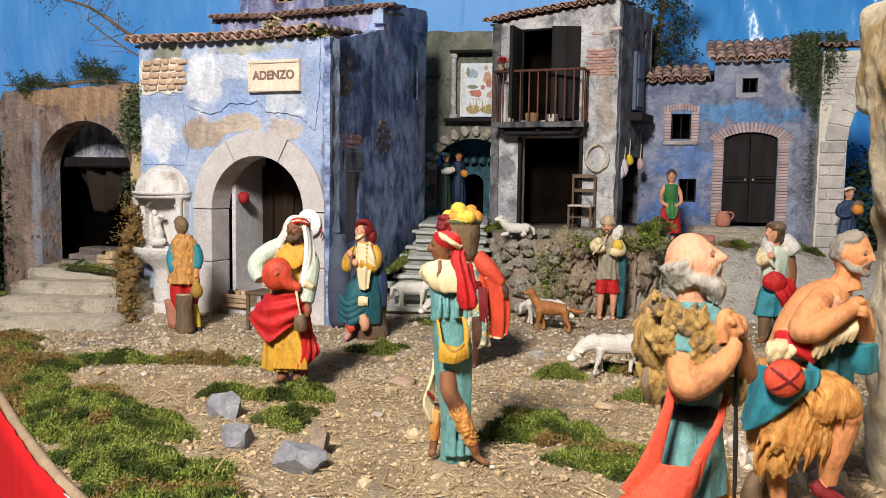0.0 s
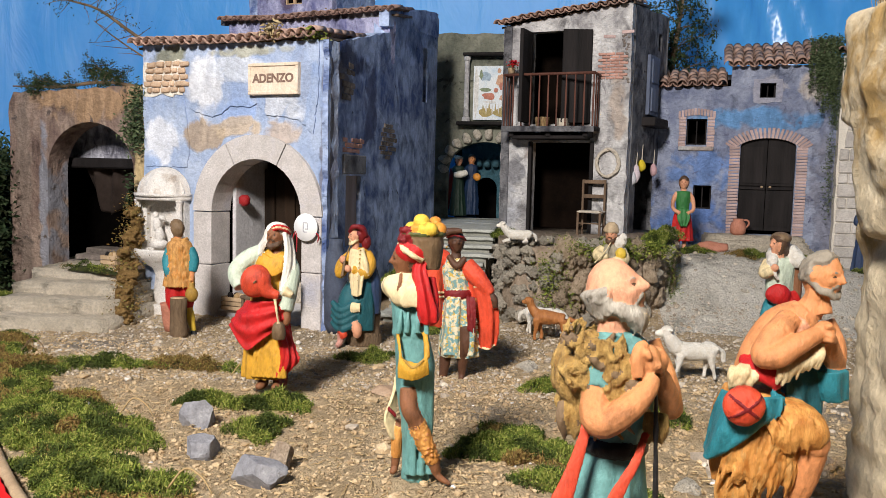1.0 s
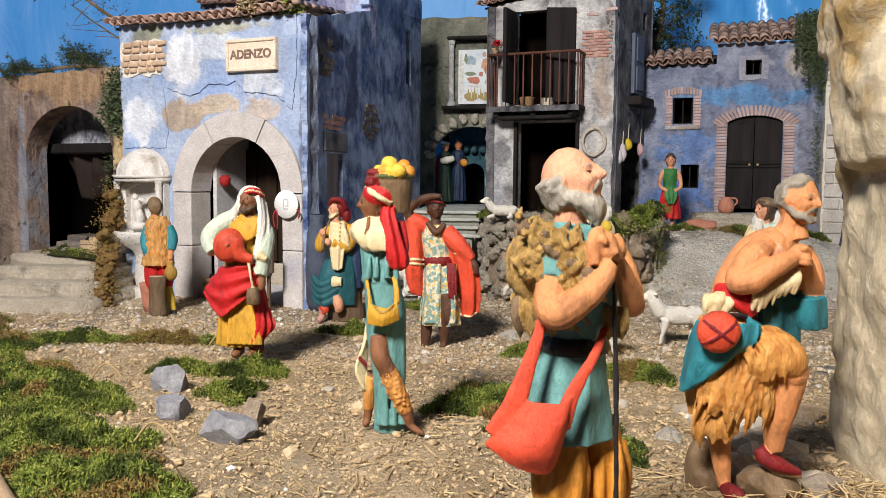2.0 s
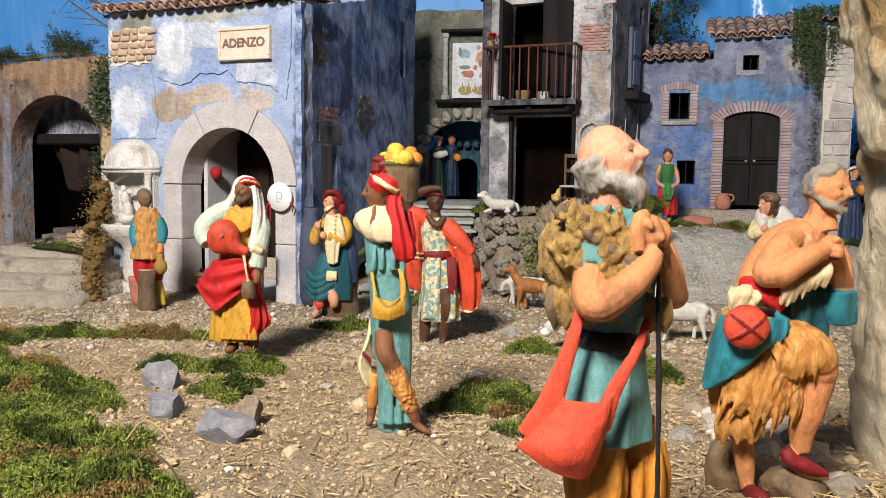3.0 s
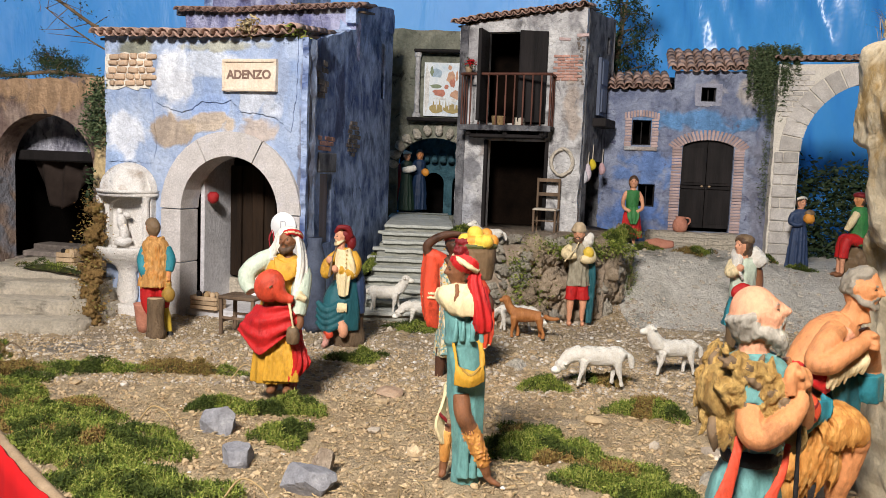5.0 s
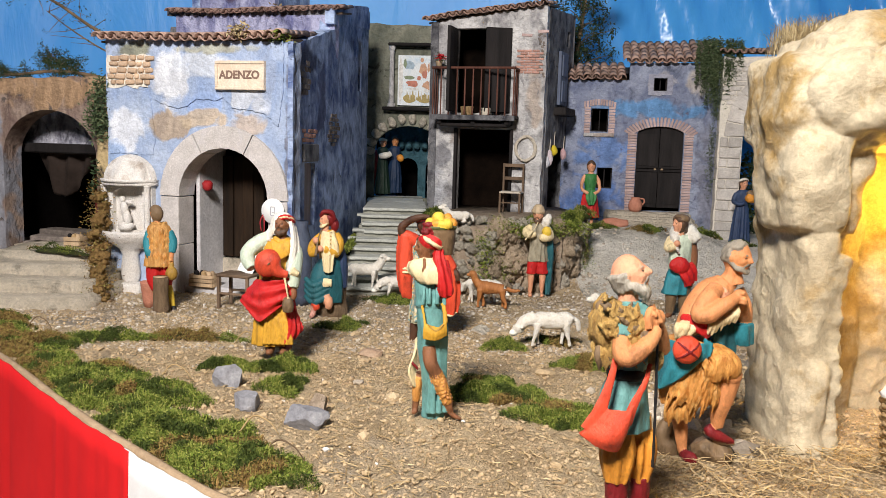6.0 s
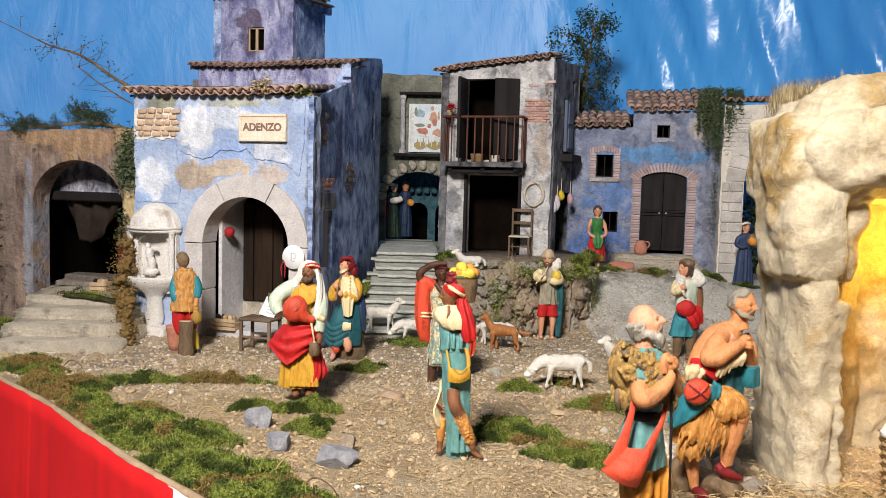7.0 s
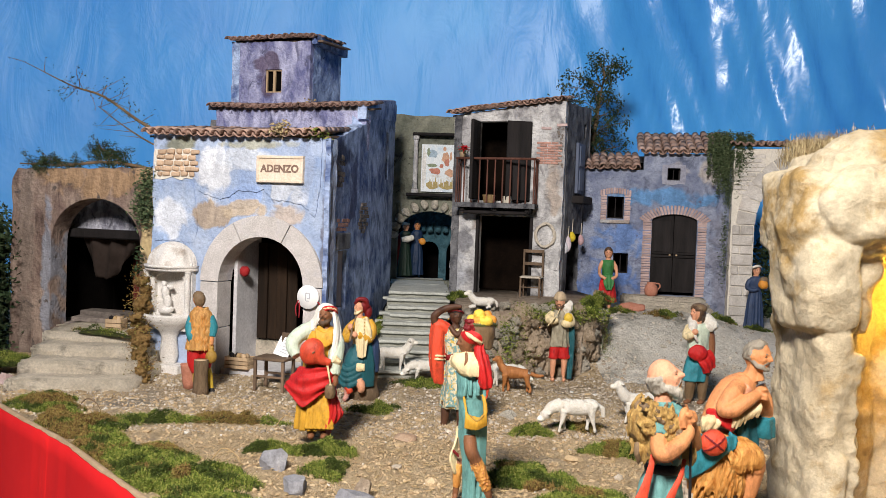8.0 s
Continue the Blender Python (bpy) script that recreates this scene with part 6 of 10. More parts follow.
hanging_moss("moss", [(-0.325, 1.925, 0.70)], (0.016, 0.008, 0.007), 110, 0.005, M_MOSS, "tuft of green moss on the eave corner", 80)
hanging_moss("moss", [(-0.45, 2.58, 0.865)], (0.018, 0.01, 0.010), 130, 0.007, M_DRYGRASS, "tuft of dry moss at the turret's foot", 81)
# Leaves packed extra dense to stand for the black background here.
hanging_moss("bush", [(-1.40 - 0.05 * i, 2.2 + 0.1 * i, 0.03 + 0.06 * j) for j in range(7) for i in range(5)], (0.04, 0.06, 0.035), 900, 0.009, M_LEAF, "dark shrub beside the arch wall", 82, "bush")


# ---- dry twigs, branches and the little tree ----
def branch(name, pts, radii, sprigs, material, leafmat, label, category, seed, leaf=0.006, per=60, spread=0.03):
    t = thing(name, pts[0], label, category)
    bm = bmesh.new()
    tube(bm, pts, radii, 0, 7)
    q = np.random.default_rng(seed)
    curve = spline(pts, 40)
    clouds = []
    for k in range(sprigs):
        p = curve[int(q.uniform(8, 39))]
        e = p + np.array([q.normal() * spread * 1.6, q.normal() * spread * 0.7, q.normal() * spread * 1.1])
        tube(bm, [tuple(p), tuple((p + e) / 2 + q.normal(size=3) * 0.004), tuple(e)], (0.0011, 0.0009, 0.0004), 0, 4, 5)
        clouds.append((p + e) / 2 + q.normal(size=(per, 3)) * spread * 0.45)
        clouds.append(e + q.normal(size=(per // 2, 3)) * spread * 0.25)
    part("stem", bm, material, t, "", None, True)
    if per:
        v, f = leaves(q, np.concatenate(clouds), leaf, 1.0)
        joined("foliage", v.tolist(), f, leafmat, "", "", t)
    return t


branch("dry_branch", [(-0.83, 2.25, 0.70), (-0.94, 2.28, 0.755), (-1.06, 2.3, 0.83), (-1.16, 2.3, 0.86), (-1.29, 2.3, 0.92)], (0.006, 0.005, 0.004, 0.0025, 0.001), 26, M_TRUNK, M_LEAF, "bare reddish branch leaning out from behind the roof", "branch", 3, 0.004, 6, 0.035)
branch("dry_branch", [(-0.84, 2.26, 0.66), (-0.93, 2.3, 0.70), (-1.02, 2.31, 0.755), (-1.08, 2.31, 0.80)], (0.003, 0.0025, 0.002, 0.001), 6, M_TRUNK, M_LEAF, "thin bare twig behind the roof", "branch", 4, 0.004, 0, 0.03)
branch("conifer_branch", [(-0.88, 2.28, 0.60), (-1.02, 2.27, 0.62), (-1.16, 2.26, 0.605), (-1.30, 2.26, 0.605)], (0.006, 0.005, 0.004, 0.002), 44, M_TRUNK, M_LEAF, "feathery dark green conifer branch lying on the arch wall", "branch", 5, 0.0032, 70, 0.020)
branch("conifer_branch", [(-0.95, 2.3, 0.60), (-1.04, 2.3, 0.65), (-1.08, 2.3, 0.675)], (0.004, 0.003, 0.002), 26, M_TRUNK, M_LEAF, "feathery green conifer sprig above the arch wall", "branch", 6, 0.0032, 70, 0.02)


def little_tree():
    t = thing("tree", (0.73, 3.3, 0.5), "small wispy tree with sparse grey-green foliage behind the houses", "tree")
    bm = bmesh.new()
    tube(bm, [(0.70, 3.3, 0.3), (0.71, 3.3, 0.75), (0.73, 3.3, 0.95), (0.76, 3.3, 1.17)], (0.016, 0.014, 0.008, 0.002), 0, 8)
    q = np.random.default_rng(8)
    clouds = []
    trunk = spline([(0.71, 3.3, 0.75), (0.73, 3.3, 0.95), (0.76, 3.3, 1.2)], 30)
    for k in range(58):
        p = trunk[q.integers(2, 29)]
        e = p + np.array([q.normal() * 0.075, q.normal() * 0.05, q.uniform(-0.03, 0.09)])
        tube(bm, [tuple(p), tuple((p + e) / 2 + np.array([0, 0, 0.012])), tuple(e)], (0.003, 0.002, 0.0007), 0, 5, 6)
        clouds.append(e + q.normal(size=(58, 3)) * 0.016)
        clouds.append((p + e) / 2 + q.normal(size=(14, 3)) * 0.014)
        drop = e + np.array([q.normal() * 0.01, 0, -q.uniform(0.03, 0.09)])
        tube(bm, [tuple(e), tuple(drop)], (0.0008, 0.0004), 0, 4, 3)
        clouds.append(np.linspace(e, drop, 14) + q.normal(size=(14, 3)) * 0.004)
    part("trunk", bm, M_TRUNK, t, "", None, True)
    v, f = leaves(q, np.concatenate(clouds), 0.0075, 1.2)
    joined("crown", v.tolist(), f, M_LEAF, "", "", t)


little_tree()
hanging_moss("bush", [(0.66, 3.22, 0.78), (0.70, 3.22, 0.76), (0.64, 3.2, 0.74)], (0.02, 0.02, 0.014), 200, 0.008, M_LEAF, "dark bushy foliage at the foot of the little tree", 83, "bush")


# ---- grotto rock ----
def grotto():
    g = bmesh.new()

    def add(bm):
        tmp = bpy.data.meshes.new("lump")
        bm.to_mesh(tmp)
        bm.free()
        g.from_mesh(tmp)
        bpy.data.meshes.remove(tmp)

    def block(x0, x1, y0, y1, z0, z1, turn=0.0, bevel=0.02):
        bm = box(x1 - x0, y1 - y0, z1 - z0, (0, 0, 0), bevel, 2)
        bmesh.ops.transform(bm, matrix=Matrix.Translation(((x0 + x1) / 2, (y0 + y1) / 2, z0)) @ Matrix.Rotation(radians(turn), 4, "Y"), verts=bm.verts)
        add(bm)

    # pillar: plain below, a swelling from knee height up, a ridge of thin layers on its inner edge
    block(0.550, 0.602, 0.87, 1.03, -0.03, 0.33, 0.5, 0.025)
    block(0.560, 0.645, 0.92, 1.06, -0.03, 0.42, -1, 0.025)
    block(0.556, 0.596, 0.860, 0.98, -0.03, 0.14, 3, 0.02)
    block(0.526, 0.610, 0.860, 1.02, 0.325, 0.47, -2, 0.025)
    block(0.575, 0.640, 0.90, 1.05, 0.32, 0.50, 8, 0.02)
    for k in range(12):
        block(0.590, 0.622 + 0.002 * ((k * 5) % 3), 0.874 + 0.003 * (k % 2), 0.96, -0.02 + 0.026 * k, 0.002 + 0.026 * k, 3 * (k % 3) - 3, 0.006)
    # head of the arch, bulging forward
    block(0.512, 0.66, 0.87, 1.06, 0.44, 0.575, 2, 0.035)
    block(0.56, 1.16, 0.88, 1.06, 0.47, 0.615, -1, 0.035)
    block(0.60, 1.16, 0.86, 1.06, 0.455, 0.55, 0, 0.03)
    for c, r in (((0.60, 0.875, 0.52), (0.06, 0.035, 0.06)), ((0.67, 0.860, 0.52), (0.075, 0.045, 0.06)), ((0.76, 0.86, 0.54), (0.09, 0.05, 0.075)), ((0.66, 0.95, 0.60), (0.08, 0.08, 0.045)), ((0.78, 0.95, 0.61), (0.10, 0.09, 0.05)),
                 ((0.90, 0.95, 0.60), (0.11, 0.1, 0.06)), ((1.05, 0.95, 0.56), (0.12, 0.1, 0.1))):
        ball(g, c, r, 0, 3, 0.10, 11, None, c[0] * 30)
    # far pillar and the cave's back
    block(1.06, 1.20, 0.84, 1.06, -0.03, 0.6, 2, 0.03)
    for c, r in (((0.70, 1.10, 0.10), (0.06, 0.05, 0.18)), ((0.69, 1.10, 0.32), (0.06, 0.05, 0.16)), ((0.79, 1.13, 0.2), (0.08, 0.05, 0.30)), ((0.91, 1.14, 0.2), (0.10, 0.05, 0.32)), ((1.04, 1.12, 0.2), (0.10, 0.06, 0.32)), ((0.88, 1.08, 0.52), (0.25, 0.08, 0.09))):
        ball(g, c, r, 0, 3, 0.10, 11, None, c[0] * 30)
    bmesh.ops.translate(g, vec=(0.036, 0, 0), verts=g.verts)
    ob = part("grotto", g, M_ROCK, None, "", None, True)
    rm = ob.modifiers.new("fuse", "REMESH")
    rm.mode, rm.voxel_size, rm.use_smooth_shade = "VOXEL", 0.0055, True
    for nm, kind, size, depth, strength in (("bulges", "CLOUDS", 0.13, 2, 0.014), ("lumps", "CLOUDS", 0.06, 4, 0.010), ("cracks", "MUSGRAVE", 0.05, 2, 0.006), ("grit", "CLOUDS", 0.014, 5, 0.005)):
        tex = bpy.data.textures.new(nm, kind)
        tex.noise_scale = size
        if kind == "CLOUDS":
            tex.noise_depth = depth
        d = ob.modifiers.new(nm, "DISPLACE")
        d.texture, d.strength, d.mid_level, d.texture_coords = tex, strength, 0.5, "GLOBAL"
    return tagged(ob, "pale cream plaster rock grotto with ochre stains", "rock")


grotto()
vq = np.random.default_rng(91)
n = 2600
roots = np.stack([vq.uniform(0.60, 0.74, n), vq.uniform(1.0, 1.09, n), vq.uniform(0.585, 0.615, n)], 1)
roots[:, 2] += 0.16 * (roots[:, 0] - 0.60)
vv, ff = blades(vq, roots, 0.030, 0.0009, 1.2)
joined("dry_grass", vv.tolist(), ff, M_DRYGRASS, "dry pale brown grass on top of the grotto", "grass")


# ---- props ----
def lathe(prof, seg=20, wobble=0.0):
    bm = bmesh.new()
    skin(bm, [[(r * (1 + wobble * math.sin(3 * a)) * math.cos(a), r * math.sin(a), z) for a in (2 * math.pi * k / seg for k in range(seg))] for r, z in prof])
    return bm


def basket(at, r, h, label, cloth=False):
    b = thing("wicker_basket", at, label, "basket")
    bm = bmesh.new()
    n = 16
    for k in range(n):
        z = h * (k + 0.5) / n
        rr = r * (0.8 + 0.2 * z / h)
        ring = []
        for i in range(49):
            a = 2 * math.pi * i / 48
            w = rr + 0.0022 * math.sin(12 * a + (math.pi if k % 2 else 0))
            ring.append((w * math.cos(a), w * math.sin(a), z))
        tube(bm, ring, [h / n * 0.55] * 49, 0, 5, 49, 1, False)
    part("weave", bm, M_WICKER, b, "", Matrix.Translation(at), True)
    part("liner", lathe([(r * 0.74, 0.002), (r * 0.9, h * 0.94), (r * 0.85, h * 0.94), (r * 0.7, 0.008)], 20), M_WICKER, b, "", Matrix.Translation(at))
    if cloth:
        c = bmesh.new()
        ball(c, (0, 0, h), (r * 1.02, r * 1.02, 0.014), 0, 3, 0.3, 30)
        part("cloth_lining", c, M_WHITECLOTH, b, "white cloth over the rim", Matrix.Translation(at), True)
    return b


basket((0.735, 0.80, 0.012), 0.052, 0.10, "tall wicker basket with a white cloth inside the grotto", True)


def crate(at, turn, sx, sy, sz, label):
    c = thing("wooden_crate", at, label, "crate")
    m = Matrix.Translation(at) @ Matrix.Rotation(turn, 4, "Z")
    for j in range(3):
        z = j * sz / 3
        for s in (-1, 1):
            part("slat", box(sx, 0.003, sz / 3 - 0.002, (0, s * sy / 2, z), 0.0006), M_PALEWOOD, c, "", m)
            part("slat", box(0.003, sy - 0.004, sz / 3 - 0.002, (s * sx / 2, 0, z), 0.0006), M_PALEWOOD, c, "", m)
    part("bottom", box(sx, sy, 0.003, (0, 0, 0.001)), M_PALEWOOD, c, "", m)
    r = random.Random(6)
    for k in range(7):
        bm = bmesh.new()
        ball(bm, (r.uniform(-0.4, 0.4) * sx, r.uniform(-0.3, 0.3) * sy, sz * 0.95), (0.008, 0.008, 0.009), 0, 2, 0.2, 90)
        part("item", bm, (M_PALEWOOD, M_WICKER, M_DARKWOOD)[k % 3], c, "", m, True)
    return c


crate(tuple(MF @ Vector((UC - 0.075, 0.02, 0.022))), math.radians(-18), 0.075, 0.045, 0.035, "small slatted wooden crate of pale bottles on the doorstep")
crate((-0.955, 2.17, 0.098), -0.2, 0.05, 0.04, 0.04, "small brown crate inside the workshop arch")


def stool(at, turn, w, d, h, label, name="side_table"):
    s = thing(name, at, label, "table")
    m = Matrix.Translation(at) @ Matrix.Rotation(turn, 4, "Z")
    part("top", box(w, d, 0.008, (0, 0, h - 0.008), 0.002), M_WOOD, s, "", m)
    for x in (-1, 1):
        for y in (-1, 1):
            part("leg", box(0.008, 0.008, h - 0.007, (x * (w / 2 - 0.006), y * (d / 2 - 0.006), 0), 0.001), M_WOOD, s, "", m)
        part("stretcher", box(0.005, d - 0.014, 0.006, (x * (w / 2 - 0.006), 0, h * 0.3), 0.001), M_WOOD, s, "", m)
    for y in (-1, 1):
        part("stretcher", box(w - 0.014, 0.005, 0.006, (0, y * (d / 2 - 0.006), h * 0.4), 0.001), M_WOOD, s, "", m)
    return s


stool((-0.412, 1.855, 0.0), -0.33, 0.095, 0.07, 0.09, "low dark weathered wooden table before the archway")


def newspapers():
    p = thing("paper_stack", (-0.395, 1.86, 0.09), "white printed sheets leaning on a small dark wooden rack", "papers")
    m = Matrix.Translation((-0.39, 1.868, 0.09)) @ Matrix.Rotation(-0.4, 4, "Z")
    part("rack", box(0.05, 0.008, 0.062, (0.012, 0.012, 0.0), 0.001), M_WOOD, p, "", m)
    for k in range(3):
        mm = m @ Matrix.Translation((-0.018 + 0.010 * k, -0.006 * k, 0.0)) @ Matrix.Rotation(radians(-22), 4, "X") @ Matrix.Rotation(radians(14), 4, "Y")
        sh = part("sheet", box(0.036, 0.0008, 0.052, (0, 0, 0)), M_PAPER, p, "", mm)
        for j in range(5):
            part("print_bar", box(0.026 - 0.004 * (j % 2), 0.0006, 0.0022, (0, -0.0006, 0.010 + 0.008 * j)), M_GREYINK, sh, "", mm)


newspapers()


def disc_sign():
    d = thing("round_badge", MF @ Vector((0.545, -0.02, 0.245)), "white paper disc with grey print tied up with red ribbon", "badge")
    m = MF @ Matrix.Translation((0.532, -0.024, 0.247)) @ Matrix.Rotation(radians(90), 4, "X")
    part("disc", lathe([(0.033, -0.001), (0.0335, 0.0005), (0.033, 0.0015)], 36), M_PAPER, d, "", m)
    for x, y, sx, sy in ((-0.006, 0, 0.0025, 0.022), (0.006, 0.002, 0.0025, 0.016), (0, 0.011, 0.012, 0.0025), (0.002, -0.004, 0.006, 0.0025), (0.0, -0.011, 0.010, 0.0025)):
        part("print_bar", box(sx, sy, 0.0008, (x, y, 0.0014)), M_GREYINK, d, "", m)
    red = surface("red_ribbon", (0.3, 0.02, 0.03), (0.45, 0.04, 0.05), 60, 300, 0.6)
    for pts in ([(-0.028, -0.01, 0), (-0.036, -0.03, 0.002), (-0.034, -0.055, 0)], [(-0.026, -0.014, 0), (-0.024, -0.035, 0.002), (-0.026, -0.06, 0)], [(0.03, -0.012, 0), (0.038, -0.02, 0.002), (0.034, -0.034, 0)]):
        bm = bmesh.new()
        tube(bm, pts, (0.0022, 0.002, 0.0015), 0, 6)
        part("ribbon", bm, red, d, "dark red ribbon end", m, True)


disc_sign()


def stump(at, r, h, label, lean=0.0):
    s = thing("log_stump", at, label, "stump")
    bm = bmesh.new()
    rings = []
    for k in range(9):
        z = h * k / 8
        rings.append([((r * (1.12 - 0.14 * k / 8) + 0.12 * r * noise.noise(Vector((math.cos(a) * 2, math.sin(a) * 2, z * 30)))) * math.cos(a) + lean * z, (r * (1.12 - 0.14 * k / 8)) * math.sin(a), z) for a in (2 * math.pi * i / 18 for i in range(18))])
    skin(bm, rings, 0, True, True)
    part("bark", bm, M_TRUNK, s, "", Matrix.Translation(at), True)
    bm = bmesh.new()
    skin(bm, [[(r * 0.95 * math.cos(a) + lean * h, r * 0.95 * math.sin(a), z) for a in (2 * math.pi * i / 18 for i in range(18))] for z in (h + 0.0005, h + 0.002)])
    part("cut_face", bm, M_PALEWOOD, s, "pale sawn top", Matrix.Translation(at))


stump((-0.588, 1.775, -0.004), 0.018, 0.092, "short sawn brown log standing on the earth")
stump((-0.165, 1.79, -0.004), 0.036, 0.075, "sawn log used as a seat")
flower = thing("bucket", (-0.634, 1.835, 0.0), "dull terracotta bucket standing by the fountain", "bucket")
part("pail", lathe([(0.014, 0), (0.018, 0.02), (0.023, 0.062), (0.0245, 0.066), (0.022, 0.066), (0.016, 0.02), (0.001, 0.015)], 20), M_TERRACOTTA, flower, "", Matrix.Translation((-0.634, 1.835, 0.0)), True)


def jug(at, s, label):
    j = thing("terracotta_jug", at, label, "jug")
    m = Matrix.Translation(at) @ Matrix.Scale(s, 4)
    part("body", lathe([(0.022, 0), (0.036, 0.012), (0.04, 0.035), (0.034, 0.06), (0.024, 0.072), (0.027, 0.082), (0.023, 0.082), (0.02, 0.07), (0.001, 0.03)], 24), M_TERRACOTTA, j, "", m, True)
    bm = bmesh.new()
    tube(bm, [(0.024, 0, 0.076), (0.046, 0, 0.074), (0.052, 0, 0.056), (0.038, 0, 0.038)], (0.0045, 0.005, 0.005, 0.004), 0, 8)
    part("handle", bm, M_TERRACOTTA, j, "", m, True)


jug((0.905, 2.925, 0.199), 0.68, "rose terracotta jug on the door steps")
trough = thing("clay_trough", (0.80, 2.74, 0.16), "reddish clay trough of dry leaves on the ground", "trough")
tb = bmesh.new()
ball(tb, (0, 0, 0.012), (0.05, 0.022, 0.02), 0, 3, 0.35, 50)
part("body", tb, M_TERRACOTTA, trough, "", Matrix.Translation((0.785, 2.75, lie(0.785, 2.75))), True)


def chair(at, turn, label):
    c = thing("chair", at, label, "chair")
    m = Matrix.Translation(at) @ Matrix.Rotation(turn, 4, "Z")
    w, d, sh, bh = 0.08, 0.06, 0.085, 0.185
    part("seat", box(w, d, 0.007, (0, 0, sh - 0.007), 0.002), M_ROPE, c, "woven rush seat", m)
    for x in (-1, 1):
        part("leg", box(0.007, 0.007, sh, (x * (w / 2 - 0.004), -d / 2 + 0.004, 0), 0.001), M_WOOD, c, "", m)
        part("back_post", box(0.007, 0.007, bh, (x * (w / 2 - 0.004), d / 2 - 0.004, 0), 0.001), M_WOOD, c, "", m)
        part("stretcher", box(0.004, d - 0.01, 0.004, (x * (w / 2 - 0.004), 0, sh * 0.4), 0.0008), M_WOOD, c, "", m)
    for z in (0.125, 0.172):
        part("back_slat", box(w - 0.01, 0.005, 0.012, (0, d / 2 - 0.004, z), 0.001), M_WOOD, c, "", m)
    part("stretcher", box(w - 0.01, 0.004, 0.004, (0, -d / 2 + 0.004, sh * 0.5), 0.0008), M_WOOD, c, "", m)


chair(tuple(MG @ Vector((0.335, -0.05, 0.192))), -0.33, "weathered wooden chair with a rush seat by the dark doorway")


def wreath():
    bm = bmesh.new()
    for k in range(3):
        pts = [((0.036 + 0.003 * math.sin(5 * a + 2 * k)) * math.cos(a), 0.003 * math.cos(7 * a + k), (0.043 + 0.003 * math.cos(4 * a + k)) * math.sin(a)) for a in (2 * math.pi * i / 40 for i in range(41))]
        tube(bm, pts, [0.0042] * 41, 0, 6, 81, 1, False)
    ob = part("rope_ring", bm, M_ROPE, None, "", MG @ Matrix.Translation((0.372, -0.008, 0.432)), True)
    tagged(ob, "bleached twisted twig wreath hung on the grey wall", "wreath")


wreath()
for (x, y, z, col, lab, rr) in ((0.538, 2.80, 0.40, (0.72, 0.62, 0.66), "pale pink net bag hanging at the side doorway", (0.012, 0.012, 0.030)), (0.560, 2.84, 0.428, (0.72, 0.55, 0.04), "yellow bag hanging at the side doorway", (0.013, 0.013, 0.020)), (0.612, 2.93, 0.415, (0.62, 0.40, 0.42), "pink bag hanging at the side doorway", (0.012, 0.012, 0.022)), (0.525, 2.79, 0.385, (0.66, 0.66, 0.70), "whitish bag hanging at the side doorway", (0.012, 0.012, 0.024))):
    b = thing("hanging_bag", (x, y, z + rr[2]), lab, "bag", "bags at the side doorway")
    bm = bmesh.new()
    ball(bm, (x, y, z), rr, 0, 3, 0.25, 60)
    part("sack", bm, surface("bag_cloth", tuple(0.75 * c for c in col), col, 50, 300, 0.8), b, "", None, True)
    bm = bmesh.new()
    tube(bm, [(x, y, z + rr[2] * 0.8), (x, y, z + rr[2] * 1.25), (x + 0.002, y + 0.004, z + 0.07)], (0.004, 0.002, 0.0012), 0, 6)
    part("string", bm, M_ROPE, b, "", None, True)

pot = thing("flower_pot", tuple(MG @ Vector((0.05, -0.06, 0.70))), "pot of red flowers on the balcony rail", "flower pot")
pm = MG @ Matrix.Translation((0.052, -0.062, 0.715))
part("pot", lathe([(0.009, 0), (0.013, 0.02), (0.014, 0.022), (0.001, 0.02)], 14), M_PALEWOOD, pot, "", pm, True)
fq = np.random.default_rng(5)
v, f = leaves(fq, fq.normal(size=(90, 3)) * (0.010, 0.008, 0.008) + (0.002, 0, 0.032), 0.005)
fo = joined("leaves", v.tolist(), f, M_IVY, "", "", pot)
place(fo, pm, pot)
v, f = leaves(fq, fq.normal(size=(80, 3)) * (0.009, 0.008, 0.007) + (0.006, -0.008, 0.036), 0.006)
fo = joined("petals", v.tolist(), f, surface("red_petal", (0.42, 0.01, 0.015), (0.6, 0.02, 0.03), 60, 300, 0.6), "", "", pot)
place(fo, pm, pot)
bask = tuple(MG @ Vector((0.155, -0.035, 0.548)))
basket(bask, 0.022, 0.03, "small straw basket on the balcony floor")
bt = thing("box", tuple(MG @ Vector((0.225, -0.03, 0.548))), "pale little box on the balcony floor", "box")
part("carton", box(0.038, 0.03, 0.026, (0, 0, 0), 0.002), M_ROPE, bt, "", MG @ Matrix.Translation((0.225, -0.03, 0.548)))
red = thing("wall_lantern", tuple(MF @ Vector((UC - RI + 0.03, 0.06, 0.29))), "small red pot hung on the whitewashed reveal", "pot")
part("pot", lathe([(0.006, 0), (0.014, 0.008), (0.015, 0.022), (0.008, 0.03), (0.001, 0.028)], 14), surface("red_glaze", (0.3, 0.015, 0.02), (0.42, 0.03, 0.03), 40, 300, 0.4), red, "", MF @ Matrix.Translation((UC - RI + 0.036, 0.075, 0.285)), True)
